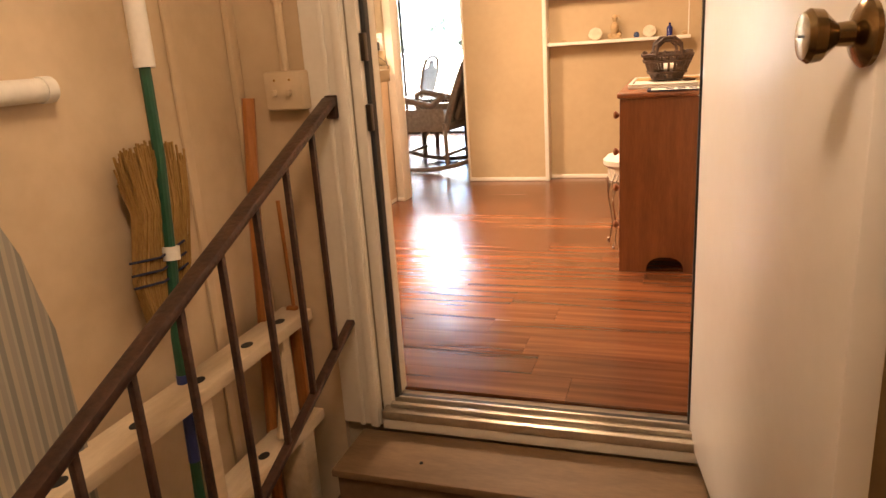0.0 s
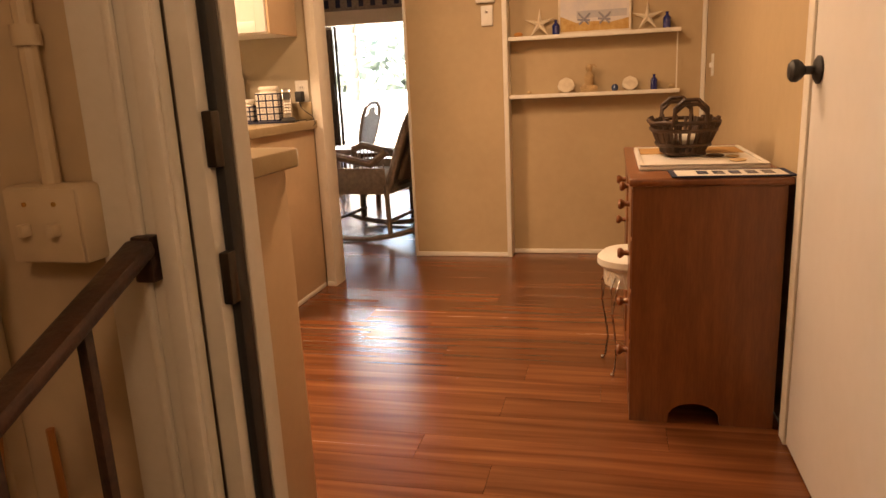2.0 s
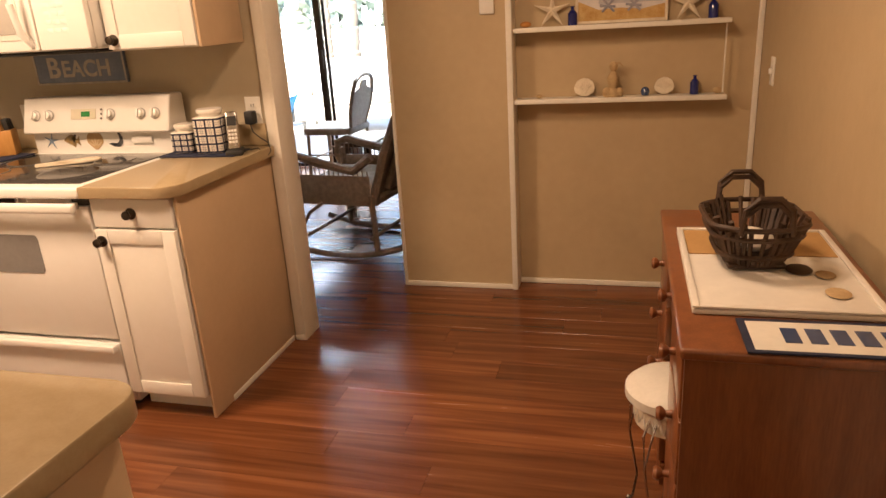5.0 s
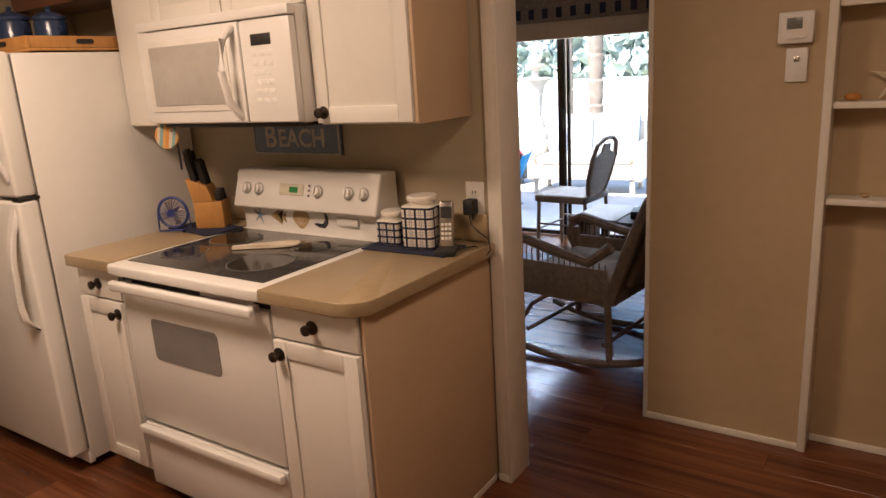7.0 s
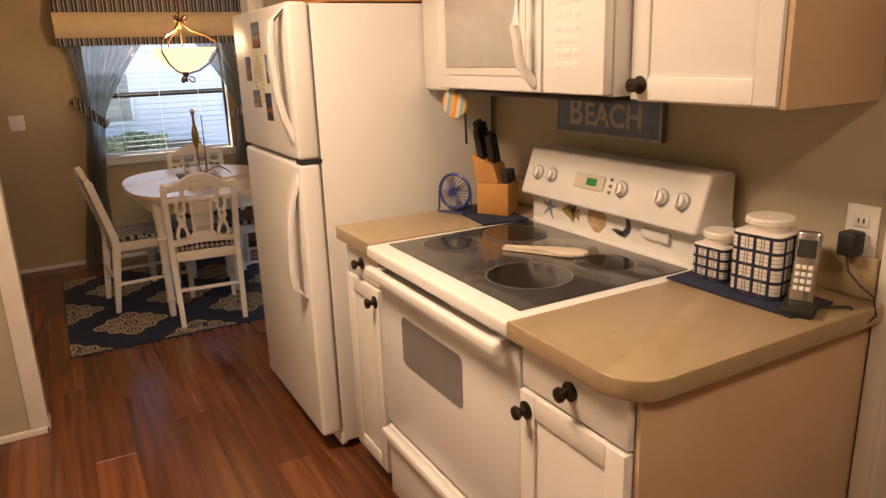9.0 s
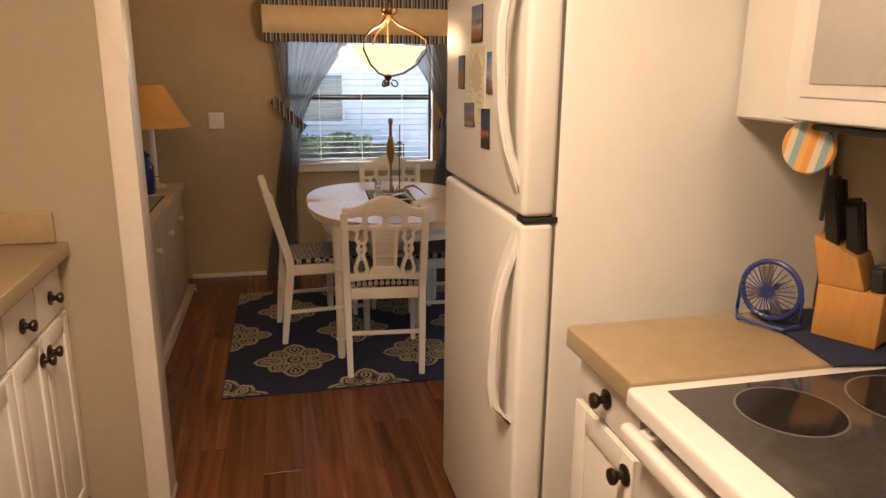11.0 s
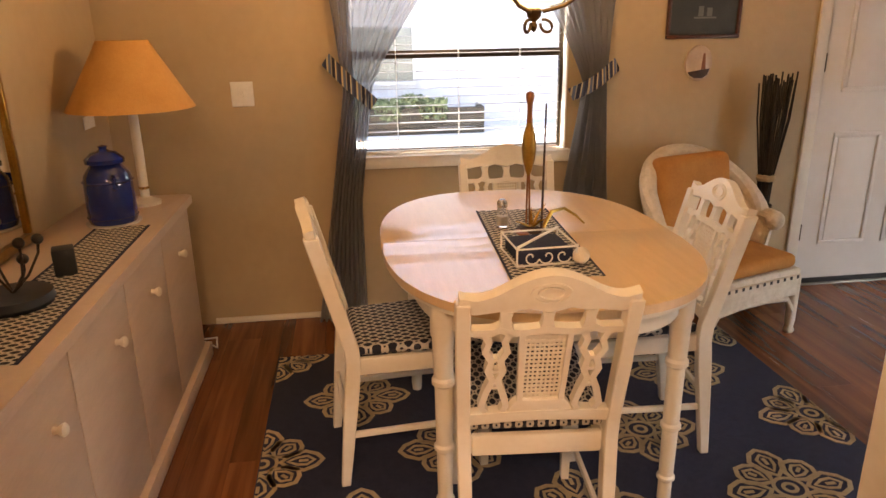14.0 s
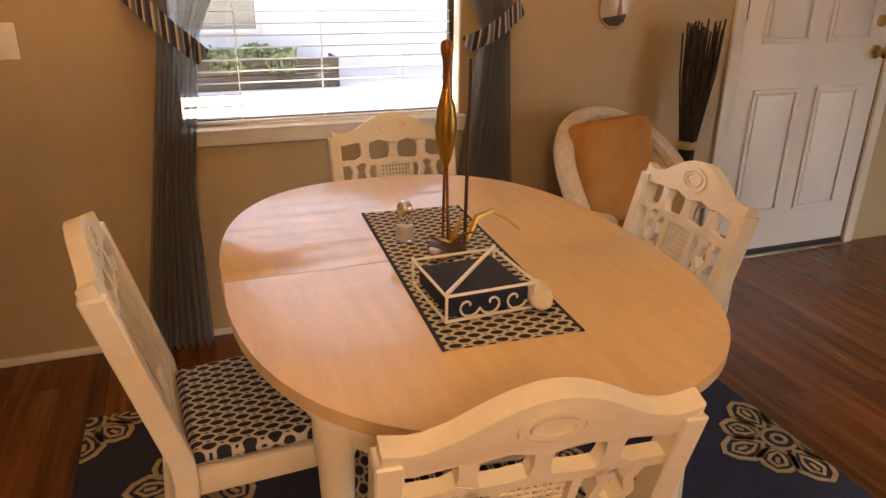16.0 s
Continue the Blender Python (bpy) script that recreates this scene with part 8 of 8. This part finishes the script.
for k in range(3600):
    c = Vector((rng.uniform(-15.2, -14.72), rng.uniform(3.2, 5.25), rng.uniform(-0.12, 0.18)))
    c.x += 0.07 * math.sin(c.y * 9) + (0.06 if c.z > -0.05 else -0.06)
    if rng.random() < 0.3:
        c.z = rng.uniform(0.14, 0.26) + 0.03 * math.sin(c.y * 7)
    s = rng.uniform(0.025, 0.06)
    q = Euler((rng.uniform(0, 6), rng.uniform(0, 6), rng.uniform(0, 6))).to_matrix()
    vs = [bm.verts.new(c + q @ Vector(p)) for p in ((-s, 0, 0), (0, -s * 0.5, s * 0.1), (s, 0, 0), (0, s * 0.5, s * 0.1))]
    bm.faces.new(vs)
part("leaves", bm, M_LEAF, hb)
part("stems", bm_box(-15.2, -14.85, 3.4, 5.1, -0.299, 0.02, 0.02), M_STICK, hb)
eg = thing("brick_edging", "low white brick edging beside the path", "edging")
for k in range(3):
    for i in range(4):
        part("brick", bm_box(-13.4, -13.2, 6.2 + i * 0.21 + 0.1 * (k % 2), 6.4 + i * 0.21 + 0.1 * (k % 2), -0.2995 + k * 0.075, -0.2305 + k * 0.075, 0.006), M_SIDING, eg)

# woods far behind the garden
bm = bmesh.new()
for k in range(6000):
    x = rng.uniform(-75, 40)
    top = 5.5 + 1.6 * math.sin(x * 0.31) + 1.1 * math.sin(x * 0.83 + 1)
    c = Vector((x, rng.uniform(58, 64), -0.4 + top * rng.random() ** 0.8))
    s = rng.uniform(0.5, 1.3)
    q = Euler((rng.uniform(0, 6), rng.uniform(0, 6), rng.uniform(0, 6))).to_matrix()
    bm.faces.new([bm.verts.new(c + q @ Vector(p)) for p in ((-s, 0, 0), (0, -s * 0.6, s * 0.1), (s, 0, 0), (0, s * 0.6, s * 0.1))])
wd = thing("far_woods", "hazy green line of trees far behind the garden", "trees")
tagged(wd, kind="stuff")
# Distance haze is put into this pale leaf colour.
part("foliage", bm, mat("haze_paled_foliage", (0.46, 0.52, 0.48), (0.36, 0.43, 0.39), 0.5, 0.9), wd)

# patio things
def loveseat(m):
    l = thing("patio_loveseat", "wicker patio loveseat with striped back cushions", "loveseat", m=m)
    part("base", bm_box(-0.62, 0.62, -0.32, 0.34, 0.18, 0.36, 0.03), M_WICKERW, l)
    part("seat_cushion", bm_box(-0.56, 0.56, -0.25, 0.34, 0.362, 0.46, 0.03, 3), M_IVORYCLOTH, l)
    st_ = stripe_mat("grey_striped_cushion", [(0, (0.62, 0.62, 0.62)), (0.5, (0.16, 0.18, 0.22)), (0.7, (0.55, 0.55, 0.55)), (0.85, (0.25, 0.28, 0.32))], 0.11, 0)
    for s in (-1, 1):
        part("back_cushion", xform(bm_box(-0.28, 0.28, -0.06, 0.06, 0, 0.48, 0.04, 3), Matrix.Translation((s * 0.285, -0.23, 0.44)) @ pose(0, 0, 0, 12, 0, 0)), st_, l, "striped back cushion")
        part("arm", bm_box(s * 0.64 - 0.05, s * 0.64 + 0.05, -0.30, 0.32, 0.16, 0.60, 0.03), M_WICKERW, l)
        for y in (-0.26, 0.28):
            part("leg", bm_cyl((s * 0.58, y, 0), (s * 0.58, y, 0.19), 0.03), M_WICKERW, l)
    part("back", xform(bm_box(-0.62, 0.62, -0.02, 0.02, 0, 0.52, 0.015), Matrix.Translation((0, -0.33, 0.30)) @ pose(0, 0, 0, 10, 0, 0)), M_WICKERW, l)
loveseat(pose(-4.05, 11.0, -0.03, 0, 0, 188))
bc = thing("folding_chair", "bright blue folding beach chair on the patio", "chair", m=pose(-4.60, 9.75, -0.03, 0, 0, 100) @ Matrix.Scale(0.78, 4))
M_SKYBLUE = mat("bright_blue_canvas", (0.02, 0.28, 0.55), (0.015, 0.22, 0.45), 10, 0.8)
part("seat_sling", bm_box(-0.24, 0.24, -0.20, 0.22, 0.30, 0.315, 0.004), M_SKYBLUE, bc)
part("back_sling", xform(bm_box(-0.24, 0.24, -0.008, 0.008, 0, 0.50, 0.004), Matrix.Translation((0, -0.20, 0.31)) @ pose(0, 0, 0, 25, 0, 0)), M_SKYBLUE, bc)
for s in (-1, 1):
    part("leg_tube", bm_tube([(s * 0.25, 0.25, 0.0), (s * 0.25, -0.20, 0.33), (s * 0.25, -0.41, 0.80)], 0.011, 8), M_BLACKMET, bc)
    part("leg_tube", bm_tube([(s * 0.25, -0.25, 0.0), (s * 0.25, 0.22, 0.33)], 0.011, 8), M_BLACKMET, bc)
gr = thing("patio_grill", "low dark portable grill with a red lid on the patio", "grill", m=pose(-5.22, 11.3, -0.03) @ Matrix.Scale(0.52, 4))
part("cart", bm_box(-0.3, 0.3, -0.22, 0.22, 0.12, 0.62, 0.01), M_BLACK, gr)
part("lid", bm_lathe([(0.24, 0.62), (0.23, 0.74), (0.15, 0.84), (0, 0.87)], 20), mat("red_enamel", (0.40, 0.03, 0.03), None, 10, 0.3), gr)
for x in (-0.25, 0.25):
    part("wheel", bm_cyl((x, -0.2, 0.07), (x, -0.15, 0.07), 0.07), M_BLACK, gr)
ft = thing("garden_fountain", "pale tiered stone fountain on the lawn", "fountain", m=pose(-6.2, 14.0, -0.56))
M_PALES = mat("pale_cast_stone", (0.55, 0.50, 0.43), (0.44, 0.39, 0.33), 9, 0.8, bump=0.4, bscale=60)
part("pedestal", bm_lathe([(0.0, 0), (0.34, 0), (0.34, 0.10), (0.24, 0.16), (0.20, 0.30), (0.24, 0.62), (0.30, 0.72), (0.32, 0.95), (0.16, 1.02), (0.12, 1.2), (0.0, 1.2)], 24), M_PALES, ft)
part("bowl", bm_lathe([(0.10, 1.2), (0.12, 1.55), (0.16, 1.72), (0.26, 1.84), (0.24, 1.87), (0.12, 1.82), (0.0, 1.82)], 24), M_PALES, ft)
part("bowl", bm_lathe([(0.06, 1.82), (0.06, 1.98), (0.17, 2.06), (0.155, 2.09), (0.06, 2.06), (0.0, 2.06)], 24), M_PALES, ft)
part("finial", bm_lathe([(0.04, 2.06), (0.05, 2.16), (0.08, 2.20), (0.04, 2.26), (0.045, 2.30), (0.0, 2.40)], 16), M_PALES, ft)
for x, y in ((-5.12, 14.0), (-8.6, 21.0)):
    t = thing("palm_tree", "tall palm with a rough ringed trunk", "tree", "palm trees", m=pose(x, y, -0.56))
    prof = []
    for k in range(30):
        prof += [(0.115 - 0.012 * (k % 2), 0.2 * k), (0.128, 0.2 * k + 0.16)]
    part("trunk", bm_lathe([(0.17, 0)] + prof[1:], 14), M_TRUNK, t)
    bm = bmesh.new()
    for k in range(16):
        a = 2 * math.pi * k / 16
        prev = None
        for j in range(12):
            r = 0.22 * j
            z = 6.0 + 0.9 * math.sin(j / 11 * 2.4) - 0.06 * j
            w = 0.20 * math.sin((j + 0.5) / 12 * 3.0) + 0.02
            cur = [bm.verts.new((r * math.cos(a) - s * w * math.sin(a), r * math.sin(a) + s * w * math.cos(a), z - (0.12 if s else 0))) for s in (-1, 0, 1)]
            if prev:
                bm.faces.new((prev[0], prev[1], cur[1], cur[0]))
                bm.faces.new((prev[1], prev[2], cur[2], cur[1]))
            prev = cur
    part("crown", bm, M_LEAF, t)
wf = thing("garden_fence", "pale boundary wall behind the lawn", "wall", m=pose(0, 0, 0))
part("wall", bm_box(-30, 20, 30, 30.2, -0.58, 0.9, 0.01), M_SIDING, wf)

# ---- porch by the entrance ----
pstep = thing("porch_step", "worn brown wooden step below the entrance door", "step")
part("tread", bm_box(-1.03, 0.0, 1.98, 2.20, -0.092, -0.07, 0.004), M_STEP, pstep)
part("riser", bm_box(-1.02, -0.01, 1.995, 2.015, -0.26, -0.092, 0.002), M_STEP, pstep)
part("side", bm_box(-1.02, -1.0, 2.015, 2.20, -0.26, -0.092, 0.002), M_STEP, pstep)
part("nail_head", bm_ball((-0.80, 2.06, -0.069), 0.005), M_BLACK, pstep)
lstep = thing("porch_step", "worn brown wooden lower porch step", "step")
part("tread", bm_box(-1.10, 0.30, 1.55, 2.20, -0.285, -0.262, 0.004), M_STEP, lstep)
part("riser", bm_box(-1.09, 0.29, 1.565, 1.585, -0.448, -0.285, 0.002), M_STEP, lstep)

rl = thing("stair_railing", "dark worn iron stair railing with slim balusters", "railing")
RX = -1.03
A0, A1 = Vector((RX, 2.205, 0.888)), Vector((RX, 1.0, 0.36))
bm = bmesh.new()
bm_box(-0.011, 0.011, -0.019, 0.019, 0, (A1 - A0).length, 0.006, 2, bm=bm)
d = (A1 - A0).normalized()
fr_ = Matrix.Translation(A0) @ Matrix((Vector((0, d.z, -d.y)).to_4d() * 0 + Vector((0, d.z, -d.y, 0)), Vector((1, 0, 0, 0)), Vector((d.x, d.y, d.z, 0)), Vector((0, 0, 0, 1)))).transposed()
part("handrail", xform(bm, fr_), M_IRON, rl)
B0, B1 = Vector((RX, 2.19, 0.275)), Vector((RX, 1.0, -0.22))
bm = bmesh.new()
bm_box(-0.008, 0.008, -0.012, 0.012, 0, (B1 - B0).length, 0.003, 2, bm=bm)
d = (B1 - B0).normalized()
fr_ = Matrix.Translation(B0) @ Matrix((Vector((0, d.z, -d.y, 0)), Vector((1, 0, 0, 0)), Vector((d.x, d.y, d.z, 0)), Vector((0, 0, 0, 1)))).transposed()
part("bottom_rail", xform(bm, fr_), M_IRON, rl)
for k in range(9):
    y = 2.085 - k * 0.1415
    f = (2.205 - y) / 1.205
    g = (2.19 - y) / 1.19
    part("baluster", bm_box(RX - 0.007, RX + 0.007, y - 0.007, y + 0.007, 0.275 - 0.495 * g, 0.880 - 0.528 * f, 0.002), M_IRON, rl)
part("wall_bracket", bm_box(RX - 0.014, RX + 0.014, 2.20, 2.222, 0.84, 0.90, 0.003), M_IRON, rl)
part("post", bm_box(RX - 0.014, RX + 0.014, 1.0, 1.028, -0.449, 0.37, 0.003), M_IRON, rl)

eb = thing("electric_box", "cream painted double switch box on the porch wall", "switch box", m=pose(-1.15, 2.234, 0.918))
part("box", bm_box(-0.056, 0.056, -0.05, 0, -0.05, 0.05, 0.006), M_PORCHWALL, eb)
part("cover", bm_box(-0.053, 0.053, -0.054, -0.0505, -0.047, 0.047, 0.002), M_PORCHWALL, eb)
for x in (-0.022, 0.022):
    part("toggle", bm_box(x - 0.005, x + 0.005, -0.070, -0.054, -0.012, 0.004, 0.002), M_PORCHWALL, eb)
    part("screw", bm_cyl((x, -0.056, 0.028), (x, -0.0535, 0.028), 0.003), M_BRASS, eb)
part("conduit", bm_tube([(-0.005, -0.022, 0.05), (-0.005, -0.022, 1.0)], 0.012, 10), M_PORCHWALL, eb)
part("coupling", bm_cyl((-0.005, -0.022, 0.22), (-0.005, -0.022, 0.245), 0.017), M_PORCHWALL, eb)
board("trim_porch_corner", -1.318, -1.30, 2.20, 2.234, -0.45, 1.95, M_PORCHWALL)
for y in (1.0, 1.96):
    board("trim_porch_batten", -1.319, -1.309, y, y + 0.03, -0.45, 1.95, M_PORCHWALL)

M_STRAW = mat("broom_straw", (0.42, 0.26, 0.075), (0.27, 0.15, 0.04), 20, 0.8, bump=0.5, bscale=200, stretch=(12, 12, 1))
M_GREENH = mat("green_painted_handle", (0.012, 0.085, 0.045), (0.01, 0.06, 0.03), 10, 0.4)
bro = thing("corn_broom", "corn broom with green handle hanging upside down on wall", "broom", m=pose(-1.275, 1.775, -0.04))
part("handle", bm_tube([(0.020, 0.033, 1.25), (0.036, 0.008, 0.85), (0.042, -0.022, 0.60), (0.040, -0.045, 0.45), (0.040, -0.062, 0.10), (0.040, -0.08, -0.30)], 0.0125, 10), M_GREENH, bro)
part("grip", bm_tube([(0.006, 0.055, 1.60), (0.017, 0.038, 1.32), (0.028, 0.022, 1.04)], 0.022, 12), M_WHITE, bro, "white plastic grip")
part("clip", bm_cyl((0.041, -0.017, 0.625), (0.040, -0.013, 0.655), 0.020), M_WHITE, bro)
part("tape", bm_tube([(0.040, -0.050, 0.36), (0.040, -0.060, 0.14)], 0.0135, 10), M_BLUEFAN, bro)
rng = random.Random(11)
bm = bmesh.new()
for k in range(420):
    u = rng.uniform(-1, 1)
    th_ = rng.uniform(-0.012, 0.016)
    top = 0.86 + rng.uniform(-0.05, 0.03) - 0.02 * u * u
    y_t, y_m, y_b = 0.002 + 0.085 * u, -0.030 + 0.082 * u, -0.050 + 0.036 * u
    bm_tube([(0.016 + th_, y_b, 0.485 - 0.012 * (1 - u * u)), (0.018 + th_, y_m, 0.60), (0.016 + th_ * 1.4, y_t - 0.01 * u, 0.74), (0.010 + th_ * 1.6, y_t + rng.uniform(-0.012, 0.012), top)], 0.0024, 4, bm=bm)
tagged(part("straw", bm, M_STRAW, bro, "golden straw bristles"), kind="stuff")
for k, z in enumerate((0.585, 0.612, 0.640)):
    part("stitching", bm_tube([(0.036, -0.135 + 0.0 * k, z + 0.012), (0.041, -0.05, z), (0.036, 0.04, z + 0.014)], 0.0028, 6), M_NAVY, bro)

sv = thing("wooden_handle_tool", "orange wooden handled spade leaning in the corner", "spade")
M_HANDLE = mat("varnished_ash_handle", (0.42, 0.17, 0.045), (0.32, 0.12, 0.03), 12, 0.4, stretch=(8, 8, 1))
part("handle", bm_tube([(-1.245, 2.16, 0.905), (-1.255, 2.13, 0.60), (-1.262, 2.10, 0.20), (-1.268, 2.07, -0.15), (-1.27, 2.05, -0.448)], 0.017, 10), M_HANDLE, sv)
s2 = thing("wooden_handle_tool", "short brown handled tool hanging beside the ladder", "hand tool")
part("shaft", bm_tube([(-1.225, 2.205, 0.62), (-1.215, 2.20, 0.30)], 0.006, 8), M_HANDLE, s2)
part("blade", bm_box(-1.235, -1.20, 2.185, 2.205, -0.12, 0.31, 0.006), M_HANDLE, s2)

M_LADDER = mat("cream_painted_plank", (0.74, 0.62, 0.45), (0.64, 0.52, 0.36), 9, 0.5, stretch=(6, 1, 6), bump=0.1)
ldr = thing("wooden_ladder", "cream painted wooden ladder lying on its side", "ladder")
for z in (0.265, -0.06):
    st_ = part("side_rail", bm_box(-1.262, -1.165, 1.10, 2.215, z, z + 0.034, 0.005), M_LADDER, ldr)
    for y in (2.10, 1.94, 1.74, 1.54, 1.34):
        part("rung_hole", bm_lathe([(0, 0), (0.014, 0), (0.014, 0.0012), (0, 0.0012)], 18, m=Matrix.Translation((-1.205, y, z + 0.0345)) @ Matrix.Diagonal((1, 1.35, 1, 1))), M_BLACK, st_)
for y in (2.10, 1.74, 1.34):
    part("rung", bm_box(-1.225, -1.19, y - 0.018, y + 0.018, -0.026, 0.265, 0.005), M_LADDER, ldr)
part("brace", bm_tube([(-1.20, 2.02, -0.02), (-1.20, 2.10, 0.25)], 0.010, 8), M_LADDER, ldr)
for y in (1.2, 2.12):
    part("foot_block", bm_box(-1.26, -1.17, y - 0.03, y + 0.03, -0.449, -0.06, 0.005), M_LADDER, ldr)

M_IRONB = stripe_mat("grey_striped_board_cover", [(0, (0.30, 0.28, 0.24)), (0.3, (0.36, 0.34, 0.28)), (0.45, (0.22, 0.22, 0.20)), (0.75, (0.38, 0.34, 0.27))], 0.035, 1)
ib = thing("ironing_board", "ironing board in striped cover leaning on porch wall", "ironing board", m=pose(-1.275, 1.24, 0))
out = [(0.20, -0.45), (0.21, 0.30), (0.20, 0.55), (0.17, 0.70), (0.12, 0.82), (0.06, 0.885), (0.0, 0.90), (-0.06, 0.885), (-0.12, 0.82), (-0.17, 0.70), (-0.20, 0.55), (-0.21, 0.30), (-0.20, -0.448)]
part("cover", bm_prism(out, 0, 0.03, m=Matrix(((0, 0, 1, 0), (1, 0, 0, 0), (0, 1, 0, 0), (0, 0, 0, 1))), bevel=0.008), M_IRONB, ib)
cr = single("closet_rod", bm_tube([(-1.29, 0.6, 0.975), (-1.29, 1.56, 0.972)], 0.022, 14), M_WHITE, "white tube fixed along the porch wall", "rod")
part("end_cap", bm_cyl((-1.29, 1.56, 0.972), (-1.29, 1.583, 0.972), 0.025), M_WHITE, cr)
part("wall_strap", bm_box(-1.318, -1.29, 1.40, 1.42, 0.945, 1.0, 0.003), M_WHITE, cr)

# ---- floor planks ----
floor = thing("floor", "glossy red-brown wood plank floor", "floor")
tagged(floor, kind="structure")
PW, PL = 0.148, 1.21
lengths = {}
rng = random.Random(5)
y = 2.346
k = 0
while y < 8.59:
    w = min(PW, 8.598 - y)
    x = WX + 0.004 - rng.uniform(0, PL * 0.9)
    while x < 0.056:
        a, b = max(x, WX + 0.004), min(x + PL, 0.056)
        if b - a > 0.02:
            part("plank", bm_box(a + 0.0003, b - 0.0003, y + 0.0003, y + w - 0.0003, -0.012, 0.0, 0.0005, 1), M_PLANK, floor)
        x += PL
    y += PW
    k += 1
